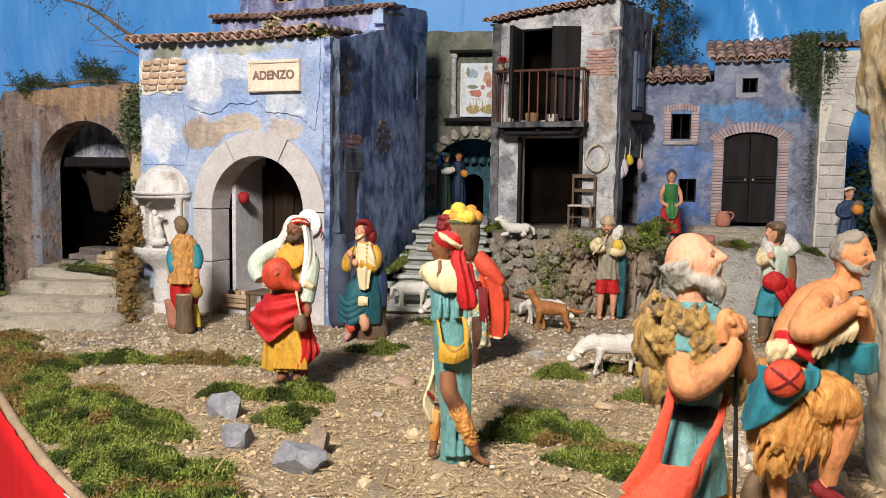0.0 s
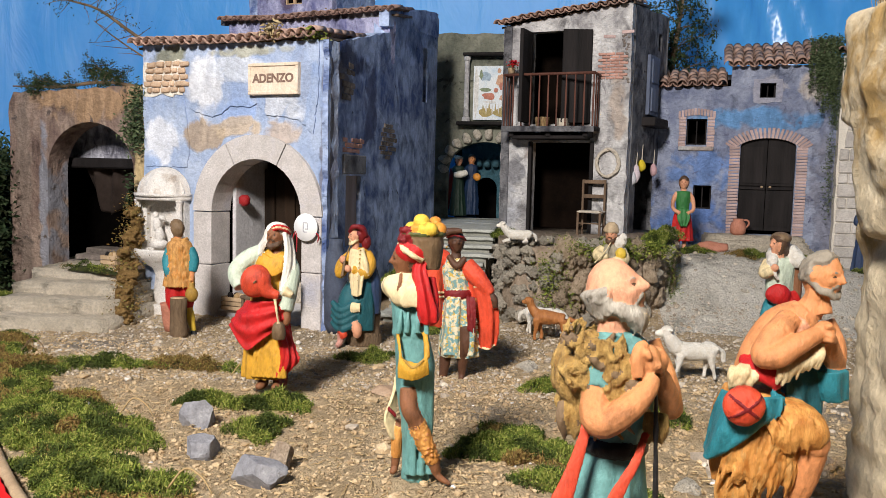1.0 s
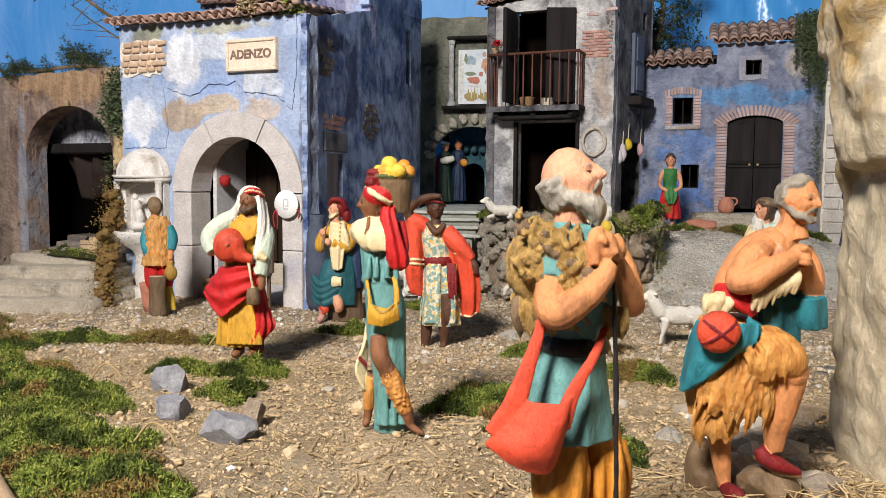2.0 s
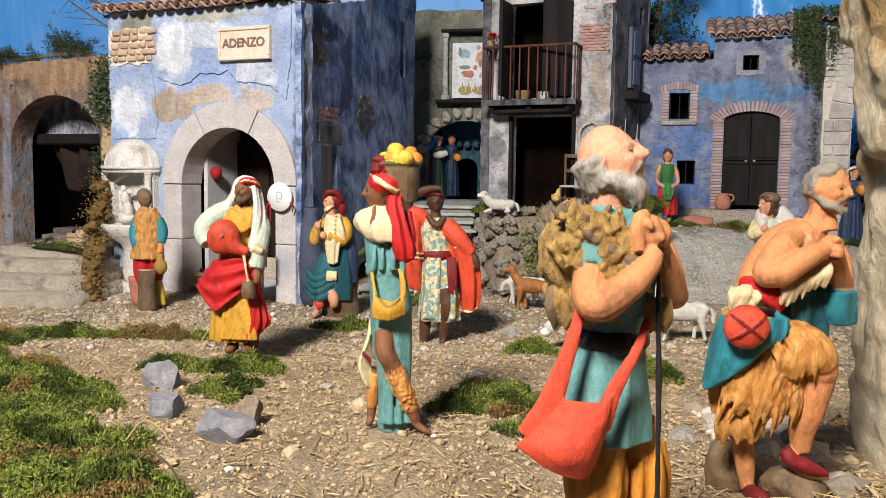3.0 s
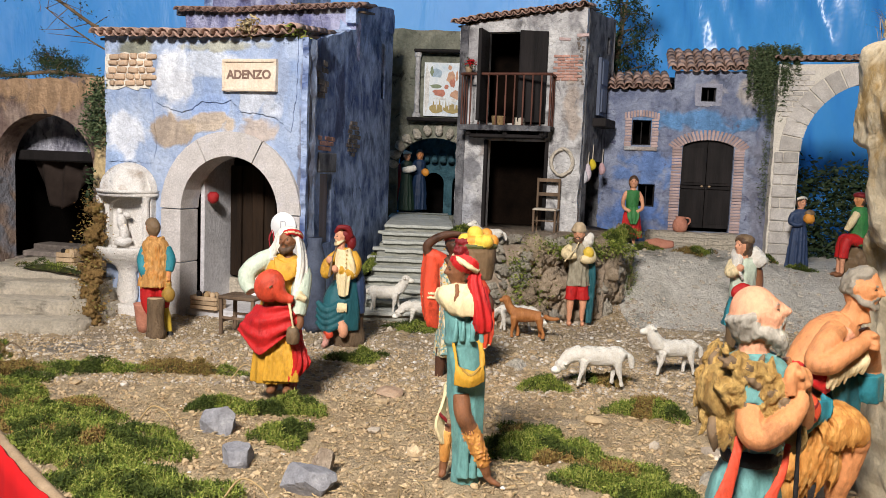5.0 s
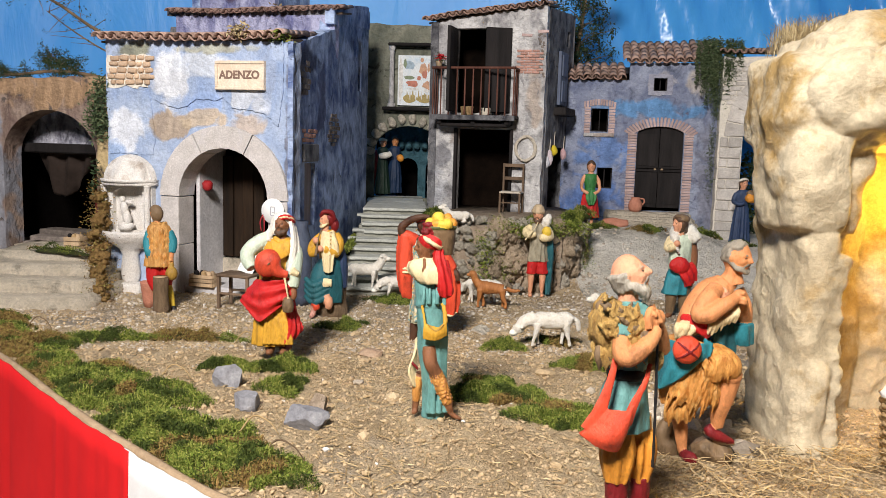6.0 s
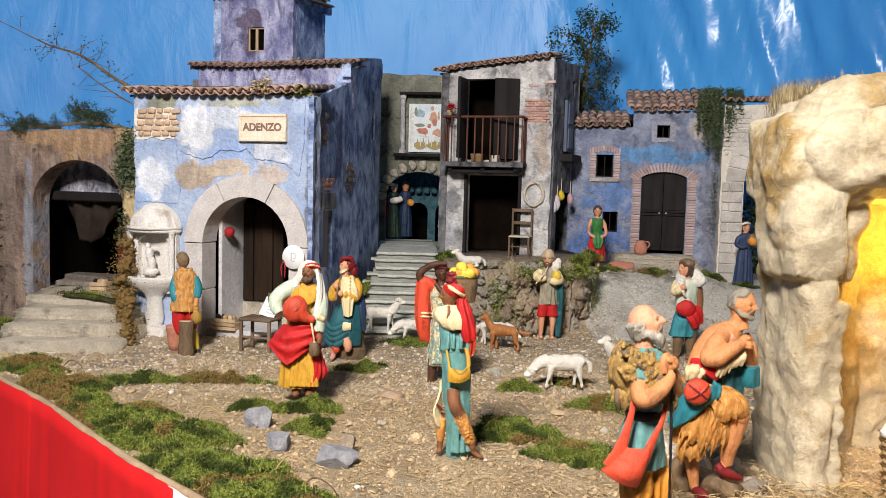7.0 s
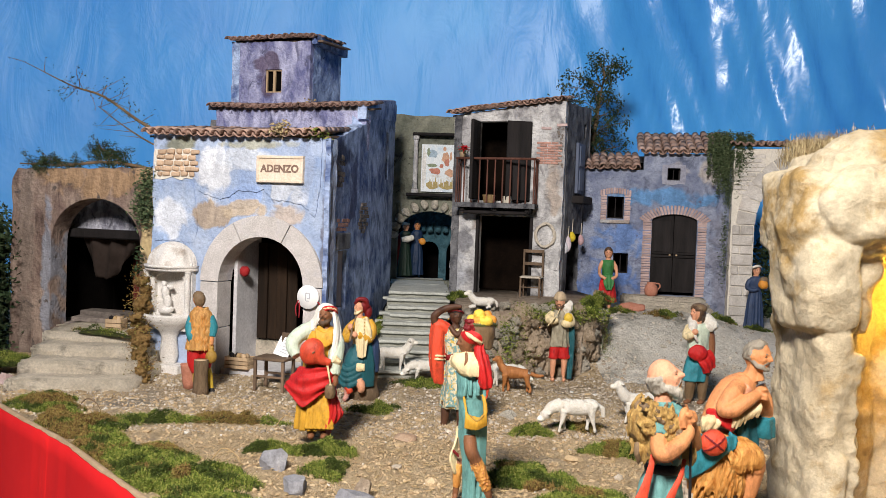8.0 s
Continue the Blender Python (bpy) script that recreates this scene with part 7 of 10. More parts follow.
# blue bottle-like vase by the house corner
vase = thing("water_jar", (-0.262, 1.90, 0.0), "dark blue-grey water jar against the house corner", "jar")
part("body", lathe([(0.018, 0), (0.026, 0.02), (0.028, 0.10), (0.024, 0.18), (0.016, 0.21), (0.018, 0.225), (0.001, 0.22)], 18), surface("slate_glaze", (0.05, 0.06, 0.09), (0.09, 0.11, 0.16), 30, 250, 0.5), vase, "", Matrix.Translation((-0.258, 1.905, 0.0)), True)
# dark curved twigs over the moss bank
for k, (x, y) in enumerate(((-0.21, 0.90), (-0.16, 0.80), (-0.40, 1.15), (-0.80, 1.52), (-0.33, 1.42))):
    bm = bmesh.new()
    z = lie(x, y)
    tube(bm, [(x, y, z + 0.01), (x + 0.02, y + 0.005, z + 0.035), (x + 0.045, y - 0.005, z + 0.03), (x + 0.06, y - 0.012, z + 0.014)], (0.0012, 0.0014, 0.0012, 0.0008), 0, 6)
    tagged(part("twig", bm, M_STRAW if k % 2 == 0 else M_TRUNK, None, "", None, True), "thin dry curved twig lying over the moss", "twig")

# ---- figurines ----
# The last two coats are dress colours with the passage's shade mixed in.
COATS = {"skin": (0.70, 0.335, 0.195), "tan": (0.63, 0.262, 0.102), "brown": (0.24, 0.10, 0.045), "darkskin": (0.10, 0.045, 0.025), "red": (0.56, 0.018, 0.018), "vermilion": (0.72, 0.08, 0.035), "maroon": (0.20, 0.012, 0.015),
         "teal": (0.15, 0.345, 0.325), "deepteal": (0.02, 0.11, 0.13), "petrol": (0.03, 0.23, 0.28), "yellow": (0.64, 0.34, 0.035), "orange": (0.74, 0.30, 0.04), "cream": (0.76, 0.62, 0.36), "white": (0.84, 0.80, 0.70), "mint": (0.55, 0.63, 0.50),
         "hair": (0.10, 0.055, 0.03), "greyhair": (0.30, 0.26, 0.20), "gold": (0.42, 0.25, 0.05), "umber": (0.20, 0.13, 0.07), "blue": (0.03, 0.09, 0.24), "navy": (0.035, 0.06, 0.13), "green": (0.04, 0.20, 0.05), "rose": (0.60, 0.30, 0.24),
         "black": (0.02, 0.018, 0.018), "olive": (0.09, 0.10, 0.03), "pattern": (0.42, 0.45, 0.36), "sand": (0.50, 0.38, 0.24), "lemon": (0.72, 0.50, 0.06), "shadegreen": (0.012, 0.032, 0.02), "shadeblue": (0.012, 0.03, 0.075)}
PAINT = {k: paint("paint_" + k, c, 0.86 if k in ("skin", "tan", "cream", "white") else 0.74) for k, c in COATS.items()}


def fur_paint(name, c1, c2):
    return surface(name, c1, c2, 120, 420, 0.5, 0.6, 0.0015, stretch=(1, 1, 0.35), grain=0.2, gloss=0.35)


def dotted_paint():
    m, n, l, p = nodes_of("paint_dotted_tunic")
    tc = n.new("ShaderNodeTexCoord")
    a = noise_fac(n, l, tc.outputs["Object"], 120, 0.47, 0.53, 2, 0.5)
    b = noise_fac(n, l, tc.outputs["Object"], 150, 0.56, 0.60, 2, 0.5, 1.0)
    col = blend(n, l, b, blend(n, l, a, (0.62, 0.56, 0.40), (0.16, 0.30, 0.30)), (0.55, 0.38, 0.08))
    l.new(col, p.inputs["Base Color"])
    p.inputs["Roughness"].default_value = 0.4
    return m


PAINT["fur"] = fur_paint("paint_tawny_fur", (0.34, 0.15, 0.035), (0.70, 0.38, 0.12))
PAINT["orangefur"] = fur_paint("paint_orange_fur", (0.40, 0.145, 0.025), (0.74, 0.37, 0.10))
PAINT["creamfur"] = fur_paint("paint_cream_fur", (0.56, 0.40, 0.20), (0.84, 0.68, 0.40))
PAINT["goldfur"] = surface("paint_gold_fleece", (0.30, 0.16, 0.04), (0.62, 0.40, 0.13), 90, 300, 0.5, 0.9, 0.002, stretch=(1, 1, 0.5), grain=0.35, gloss=0.35)
PAINT["greyfur"] = fur_paint("paint_grey_beard", (0.22, 0.19, 0.15), (0.52, 0.48, 0.40))
PAINT["fleece"] = surface("paint_white_fleece", (0.80, 0.74, 0.63), (0.90, 0.87, 0.80), 150, 420, 0.6, 0.9, 0.002, grain=0.15)
PAINT["dogfur"] = fur_paint("paint_tan_coat", (0.30, 0.11, 0.03), (0.46, 0.19, 0.06))
PAINT["dots"] = dotted_paint()
PAINT["greytunic"] = fur_paint("paint_grey_tunic", (0.22, 0.19, 0.13), (0.42, 0.38, 0.28))


class Sculpt:
    """One painted figurine as one mesh; x to the right, y away, z up, in metres."""

    def __init__(self):
        self.bm, self.coats = bmesh.new(), []

    def ink(self, coat):
        if coat not in self.coats:
            self.coats.append(coat)
        return self.coats.index(coat)

    def ball(self, coat, c, r, rough=0.0, freq=60, sub=3, turn=(0, 0, 0), seed=0.0):
        ball(self.bm, c, r, self.ink(coat), sub, rough, freq, Euler([radians(a) for a in turn]).to_matrix(), seed)

    def tube(self, coat, pts, radii, seg=12, flat=1.0):
        if coat in ("tan", "skin", "brown", "darkskin", "mint", "petrol", "rose", "orange", "navy"):
            radii = [r * 0.84 for r in radii]
        tube(self.bm, pts, radii, self.ink(coat), seg, max(5, 5 * (len(pts) - 1) + 1), flat)

    def limb(self, coat, pts, radii, seg=12, flat=1.0):
        tube(self.bm, pts, radii, self.ink(coat), seg, max(5, 5 * (len(pts) - 1) + 1), flat)

    def strap(self, coat, pts, radii, flat):
        """A flat band seen broadside from the front."""
        data = spline([(*p, r) for p, r in zip(pts, radii)], 5 * (len(pts) - 1) + 1)
        rings = []
        for i, row in enumerate(data):
            t = Vector(data[min(i + 1, len(data) - 1)][:3] - data[max(i - 1, 0)][:3]).normalized()
            side = t.cross(Vector((0, 1, 0))).normalized()
            out = side.cross(t).normalized()
            c, r = Vector(row[:3]), row[3]
            rings.append([c + side * (r * math.cos(w)) + out * (r * flat * math.sin(w)) for w in (2 * math.pi * k / 14 for k in range(14))])
        skin(self.bm, rings, self.ink(coat))

    @staticmethod
    def skull(f, d, u):
        """How far a head reaches along a direction: f forward, d sideways, u up."""
        def dent(a, b, sa, sb):
            return math.exp(-(((abs(d) - a) / sa) ** 2 + ((u - b) / sb) ** 2)) if f > 0 else 0.0
        r = 1 / math.sqrt((f / (1.02 if f < 0 else 0.93)) ** 2 + (d / (0.80 - (0.12 * -u if u < 0 else 0))) ** 2 + (u / 1.16) ** 2)
        r += 0.05 * dent(0.24, 0.30, 0.26, 0.10) - 0.13 * dent(0.33, 0.12, 0.15, 0.12) + 0.07 * dent(0.46, -0.16, 0.17, 0.16)
        if u < 0.28:
            r += (0.06 + 0.34 * min(1.0, max(0.0, (0.28 - u) / 0.42))) * (math.exp(-(d / 0.12) ** 2) if f > 0 else 0) * (1.0 if u > -0.14 else math.exp(-((u + 0.14) / 0.06) ** 2))
        r += 0.07 * dent(0.0, -0.40, 0.22, 0.05) - 0.04 * dent(0.0, -0.47, 0.20, 0.03) + 0.06 * dent(0.0, -0.54, 0.18, 0.06) + 0.12 * dent(0.0, -0.82, 0.24, 0.16)
        return r

    def face(self, coat, c, turn, r=0.02, pitch=0.0, roll=0.0, hair=None, where=None, lift=0.1):
        """A modelled head; turn: the plan angle the face looks to, pitch: degrees the chin is raised; hair grows where where(f, d, u) is true."""
        rot = Matrix.Rotation(radians(turn), 3, "Z") @ Matrix.Rotation(radians(-pitch), 3, "Y") @ Matrix.Rotation(radians(roll), 3, "X")
        c = Vector(c)

        def shell(mat, reach):
            rings = []
            for i in range(1, 34):
                b = math.pi * (i / 34 - 0.5)
                ring = []
                for k in range(48):
                    a = 2 * math.pi * k / 48
                    f, d, u = math.cos(b) * math.cos(a), math.cos(b) * math.sin(a), math.sin(b)
                    ring.append(c + rot @ Vector((f, d, u)) * (r * reach(f, d, u)))
                rings.append(ring)
            skin(self.bm, rings, self.ink(mat))

        shell(coat, self.skull)
        self.limb(coat, [c - Vector((0, 0, r * 1.9)), c + rot @ Vector((-0.25, 0, -0.6)) * r], (r * 0.58, r * 0.52))
        for s in (-1, 1):
            self.ball(coat, c + rot @ Vector((-0.05, s * 0.80, 0.0)) * r, (r * 0.16, r * 0.12, r * 0.27), sub=2, turn=(0, 0, turn))
            self.ball("hair" if coat in ("skin", "tan") else "black", c + rot @ Vector((0.71, s * 0.30, 0.13)) * r, (r * 0.12, r * 0.12, r * 0.055), sub=2)
            self.limb(hair or "hair", [c + rot @ Vector((0.88, s * 0.12, 0.27)) * r, c + rot @ Vector((0.84, s * 0.32, 0.33)) * r, c + rot @ Vector((0.70, s * 0.52, 0.26)) * r], (r * 0.02, r * 0.035, r * 0.018), 6)
        if coat in ("skin", "tan"):
            self.limb("rose", [c + rot @ Vector((0.78, -0.20, -0.47)) * r, c + rot @ Vector((0.88, 0, -0.46)) * r, c + rot @ Vector((0.78, 0.20, -0.47)) * r], (r * 0.03, r * 0.055, r * 0.03), 6)
        if where:
            def locks(f, d, u):
                n_ = noise.noise(Vector((f * 5, d * 5, u * 3.5 + turn)))
                soft = sum(where(f + e, d, u + g) for e, g in ((0, 0), (0.07, 0), (-0.07, 0), (0, 0.07), (0, -0.07))) / 5
                return self.skull(f, d, u) + (lift + 0.20 * abs(n_)) * soft - 0.12 * (1 - soft)
            shell(hair, locks)

    def beard(self, coat, c, turn, r, pitch, n, length):
        """Locks hanging from the jaw, and a moustache."""
        rot = Matrix.Rotation(radians(turn), 3, "Z") @ Matrix.Rotation(radians(-pitch), 3, "Y")
        c, q = Vector(c), random.Random(n)
        for k in range(n):
            a = radians(-112 + 224 * k / (n - 1))
            u = -0.42 - 0.34 * math.cos(a) + q.uniform(-0.06, 0.06)
            p = Vector((0.62 * math.cos(a) + 0.10, 0.66 * math.sin(a), u)) * r
            ln = r * length * (0.35 + 0.55 * max(0.0, math.cos(a))) * q.uniform(0.75, 1.2)
            root = c + rot @ p
            self.limb(coat, [root + rot @ Vector((-0.1, 0, 0.10)) * r, root + rot @ (Vector((0.10 * math.cos(a), 0.05 * math.sin(a), -0.02)) * r) - Vector((0, 0, ln * 0.4)), root - Vector((0, 0, ln)) + rot @ Vector((q.uniform(-0.06, 0.1), -0.18 * math.sin(a), 0)) * r], (r * 0.12, r * 0.16, r * 0.04), 7)
        for s in (-1, 1):
            self.limb(coat, [c + rot @ Vector((0.92, s * 0.03, -0.30)) * r, c + rot @ Vector((0.84, s * 0.22, -0.38)) * r, c + rot @ Vector((0.66, s * 0.40, -0.62)) * r], (r * 0.06, r * 0.085, r * 0.03), 7)

    def robe(self, coat, rows, folds=0, amp=(0.0, 0.12), phase=0.0, seg=72, n=24):
        """Cloth round the body: rows of (z, cx, cy, rx, ry) from top to hem, folds deepening downwards."""
        data = spline(rows, n)
        rings = []
        for i, (z, cx, cy, rx, ry) in enumerate(data):
            f = i / (n - 1)
            a_ = amp[0] + (amp[1] - amp[0]) * f
            ring = []
            for k in range(seg):
                w = 2 * math.pi * k / seg
                s = 0.62 - 1.25 * abs(math.sin(0.5 * folds * w + phase + 0.5 * math.sin(2 * w + 3 * f))) + 0.5 * math.sin(2 * w + 2 * phase + f)
                q = 1 + a_ * s
                ring.append((cx + rx * q * math.cos(w), cy + ry * q * math.sin(w), z))
            rings.append(ring)
        skin(self.bm, rings, self.ink(coat))

    def sheet(self, coat, rows, thick=0.003, n=14, m=16, folds=0.0, count=3.0, phase=0.0):
        """A draped sheet through rows of points, with folds running down it."""
        grid = np.array([spline(r, m) for r in rows])
        cols = np.stack([spline(grid[:, j], n) for j in range(m)], 1)
        out = []
        for i in range(n):
            line = []
            for j in range(m):
                a = cols[i, max(j - 1, 0)] - cols[i, min(j + 1, m - 1)]
                b = cols[max(i - 1, 0), j] - cols[min(i + 1, n - 1), j]
                nr = Vector(np.cross(a, b)).normalized()
                line.append((Vector(cols[i, j]) + nr * folds * math.sin(count * 2 * math.pi * j / m + phase + 0.8 * i / n) * (0.4 + 0.6 * i / n), nr))
            out.append(line)
        rings = []
        for line in out:
            rings.append([p + nr * thick / 2 for p, nr in line] + [p - nr * thick / 2 for p, nr in reversed(line)])
        skin(self.bm, rings, self.ink(coat))

    def head(self, coat, c, face, r=0.0205, hair=None, beard=None, long=False):
        """A plain head with hair to the nape, or long; face: the plan angle that it looks to."""
        self.face(coat, c, face, r * 0.95, 0.0, 0.0, hair, (lambda f, d, u: (u > 0.42 or f < (0.22 if long else 0.02)) and f < 0.72) if hair else None, 0.16 if long else 0.10)
        if long:
            self.ball(hair, Vector(c) - Vector((math.cos(radians(face)) * r * 0.5, math.sin(radians(face)) * r * 0.5, r * 0.7)), (r * 0.6, r * 0.6, r * 0.6), 0.3, 260, 4)
        if beard:
            self.beard(beard, c, face, r * 0.95, 0.0, 26, 0.7)

    def shoe(self, coat, c, face, ln=0.026, h=0.012):
        a = radians(face)
        x, y, z = c
        self.ball(coat, (x + math.cos(a) * ln * 0.3, y + math.sin(a) * ln * 0.3, z + h * 0.5), (ln * 0.62, ln * 0.3, h * 0.62), 0.08, 90, 3, (0, 0, face))

    def fuse(self, voxel, carve):
        """Melt the pieces into one cast skin that keeps each coat of paint where it lay, and roughen it slightly."""
        src = mesh_of("cast", self.bm.copy(), None)
        tmp = bpy.data.objects.new("cast", src)
        scene.collection.objects.link(tmp)
        mod = tmp.modifiers.new("fuse", "REMESH")
        mod.mode, mod.voxel_size = "VOXEL", voxel
        bpy.context.view_layer.update()
        cast = bpy.data.meshes.new_from_object(tmp.evaluated_get(bpy.context.evaluated_depsgraph_get()))
        bpy.data.objects.remove(tmp)
        self.bm.faces.ensure_lookup_table()
        tree = BVHTree.FromBMesh(self.bm)
        coat = [f.material_index for f in self.bm.faces]
        out = bmesh.new()
        out.from_mesh(cast)
        bpy.data.meshes.remove(cast)
        bpy.data.meshes.remove(src)
        for f in out.faces:
            hit = tree.find_nearest(f.calc_center_median())
            f.material_index = coat[hit[2]]
            f.smooth = True
        bmesh.ops.smooth_vert(out, verts=out.verts, factor=0.5, use_axis_x=True, use_axis_y=True, use_axis_z=True)
        out.normal_update()
        for v in out.verts:
            q = v.co
            d = noise.noise(Vector((q.x * 75, q.y * 75, q.z * 40))) + 0.6 * noise.noise(Vector((q.x * 190, q.y * 190, q.z * 120)))
            v.co = q + v.normal * (carve * d)
        self.bm.free()
        self.bm = out

    def done(self, name, at, turn, scale, label, category="figurine", slim=1.0, voxel=0.0019, carve=0.0012):
        for v in self.bm.verts:
            v.co.x, v.co.y = v.co.x * slim, v.co.y * slim
        self.fuse(voxel, carve)
        me = mesh_of(name, self.bm, [PAINT[c] for c in self.coats], True)
        ob = new(name, me)
        m = Matrix.Translation(at) @ Matrix.Rotation(radians(turn), 4, "Z")
        place(ob, m)
        ob.matrix_basis = m @ Matrix.Scale(scale, 4)
        return tagged(ob, label, category)


def old_man():
    s = Sculpt()
    # baggy trousers over red boots
    s.limb("orange", [(-0.0028, -0.0060, 0.1053), (-0.0070, -0.0100, 0.0797), (-0.0075, -0.0100, 0.0527), (-0.0063, -0.0080, 0.0271)], (0.0190, 0.0197, 0.0192, 0.0139))
    s.limb("orange", [(0.0190, 0.0100, 0.1012), (0.0252, 0.0120, 0.0732), (0.0270, 0.0120, 0.0456), (0.0274, 0.0120, 0.0199)], (0.0190, 0.0170, 0.0161, 0.0125))
    for k in range(7):
        a = 0.9 * k
        for c in ((-0.0073, -0.0100, 0.0685), (0.0262, 0.0120, 0.0617)):
            u, w = math.cos(a), math.sin(a)
            s.limb("orange", [(c[0] + 0.015 * u, c[1] + 0.015 * w, c[2] + 0.026), (c[0] + 0.0185 * u, c[1] + 0.0185 * w, c[2] - 0.006), (c[0] + 0.013 * u, c[1] + 0.013 * w, c[2] - 0.040)], (0.0035, 0.005, 0.003), 8)
    for c in ((-0.0063, -0.0080, 0.0271), (0.0274, 0.0120, 0.0199)):
        s.limb("maroon", [(c[0], c[1], c[2] + 0.006), (c[0] + 0.001, c[1], c[2] - 0.020), (c[0] + 0.002, c[1], c[2] - 0.042)], (0.0150, 0.0140, 0.0125))
        s.shoe("maroon", (c[0] + 0.004, c[1], c[2] - 0.052), -12, 0.040, 0.018)
    # teal tunic, belted
    s.robe("teal", [(0.2536, 0.0009, 0.0000, 0.0134, 0.0148), (0.2428, -0.0011, 0.0000, 0.0264, 0.0290), (0.2167, -0.0007, 0.0000, 0.0302, 0.0317), (0.1838, 0.0019, 0.0000, 0.0264, 0.0264), (0.1640, 0.0021, 0.0000, 0.0224, 0.0224), (0.1394, -0.0019, 0.0000, 0.0273, 0.0273), (0.1170, -0.0027, 0.0000, 0.0304, 0.0304), (0.0934, -0.0024, 0.0000, 0.0313, 0.0313)], 7, (0.0, 0.12), 0.5)
    s.robe("black", [(0.1706, 0.0020, 0.0000, 0.0224, 0.0230), (0.1673, 0.0021, 0.0000, 0.0248, 0.0256), (0.1617, 0.0022, 0.0000, 0.0253, 0.0260), (0.1584, 0.0022, 0.0000, 0.0232, 0.0239)], n=8)
    s.limb("teal", [(-0.0092, -0.0140, 0.2458), (-0.0117, -0.0280, 0.2343), (-0.0148, -0.0360, 0.2165)], (0.0134, 0.0143, 0.0112))
    # shoulder bag with broad straps
    s.sheet("vermilion", [[(-0.0345, -0.0440, 0.1325), (-0.0244, -0.0500, 0.1290), (-0.0144, -0.0520, 0.1282), (-0.0058, -0.0500, 0.1339), (-0.0001, -0.0440, 0.1407)],
                          [(-0.0460, -0.0460, 0.1177), (-0.0313, -0.0540, 0.1137), (-0.0193, -0.0570, 0.1119), (-0.0093, -0.0540, 0.1185), (-0.0040, -0.0460, 0.1246)],
                          [(-0.0559, -0.0440, 0.1045), (-0.0413, -0.0540, 0.0999), (-0.0271, -0.0570, 0.0962), (-0.0151, -0.0540, 0.0987), (-0.0088, -0.0460, 0.1046)],
                          [(-0.0621, -0.0420, 0.0981), (-0.0479, -0.0460, 0.0894), (-0.0326, -0.0480, 0.0839), (-0.0195, -0.0460, 0.0790), (-0.0134, -0.0420, 0.0884)]], 0.006, 24, 32, 0.0006, 1.5)
    s.sheet("vermilion", [[(-0.0395, -0.0340, 0.1126), (-0.0085, -0.0360, 0.1141)], [(-0.0615, -0.0340, 0.0955), (-0.0174, -0.0360, 0.0775)]], 0.012)
    s.strap("vermilion", [(-0.0225, -0.0340, 0.1891), (-0.0269, -0.0400, 0.1714), (-0.0336, -0.0450, 0.1515), (-0.0416, -0.0470, 0.1290), (-0.0548, -0.0450, 0.1049)], (0.0040, 0.0049, 0.0063, 0.0085, 0.0089), 0.34)
    s.strap("vermilion", [(0.0218, -0.0240, 0.1798), (0.0152, -0.0360, 0.1652), (0.0058, -0.0440, 0.1502), (-0.0023, -0.0480, 0.1345), (-0.0080, -0.0480, 0.1136)], (0.0031, 0.0038, 0.0045, 0.0058, 0.0063), 0.4)
    # shaggy fleece over the back, thrown across the near shoulder
    fr = random.Random(7)
    s.ball("goldfur", (-0.0169, -0.0120, 0.2232), (0.031, 0.028, 0.031), 0.25, 60, 4)
    for k in range(210):
        a, g = radians(fr.uniform(95, 290)), fr.random()
        z0 = 0.2488 - 0.062 * g
        r = 0.0285 + 0.006 * math.sin(3.0 * g) + fr.uniform(-0.002, 0.003)
        x, y = -0.0063 + r * math.cos(a), r * math.sin(a) * 1.0
        s.limb("goldfur" if k % 9 else "umber", [(x * 0.96, y * 0.92, z0 + 0.010), (x - 0.003 + fr.uniform(-0.003, 0.003), y * 1.10, z0), (x + fr.uniform(-0.007, 0.005), y * 1.06, z0 - 0.012)], (0.0014, 0.0030, 0.0008), 6)
    for k in range(110):
        f, g = fr.random(), fr.random()
        c = [a_ + (b_ - a_) * f for a_, b_ in zip((-0.0334, -0.0340, 0.2449), (0.0101, -0.0400, 0.2152))]
        x, z = c[0] + fr.uniform(-0.010, 0.010), c[2] + fr.uniform(-0.024, 0.016)
        s.limb("goldfur" if k % 5 else "umber", [(x - fr.uniform(-0.003, 0.006), c[1] + 0.004, z + fr.uniform(-0.004, 0.009)), (x, c[1] - 0.003 - 0.004 * g, z), (x + fr.uniform(-0.005, 0.010), c[1] - 0.001, z - fr.uniform(-0.004, 0.011))], (0.0012, 0.0030, 0.0008), 6)
    for k in range(10):
        s.limb("goldfur" if k % 4 else "umber", [(-0.0405 + 0.003 * k, -0.020, 0.2003), (-0.0404 + 0.003 * k, -0.024, 0.1870 + 0.002 * (k % 3)), (-0.0381 + 0.0025 * k, -0.022, 0.1714 + 0.004 * (k % 3))], (0.004, 0.0052, 0.0012), 7)
    for k in range(8):
        s.limb("goldfur", [(0.0235 + 0.0018 * k, -0.018, 0.1948), (0.0247 + 0.0016 * k, -0.021, 0.1825), (0.0253 + 0.0016 * k, -0.019, 0.1703 + 0.004 * (k % 3))], (0.003, 0.0042, 0.0012), 7)
    # bare arms, fingers knotted before the chest
    s.limb("tan", [(-0.0147, -0.0300, 0.2220), (-0.0183, -0.0420, 0.2028), (-0.0130, -0.0480, 0.1937), (0.0026, -0.0500, 0.2033), (0.0175, -0.0460, 0.2181), (0.0223, -0.0400, 0.2276)], (0.0098, 0.0116, 0.0116, 0.0105, 0.0080, 0.0063), 14)
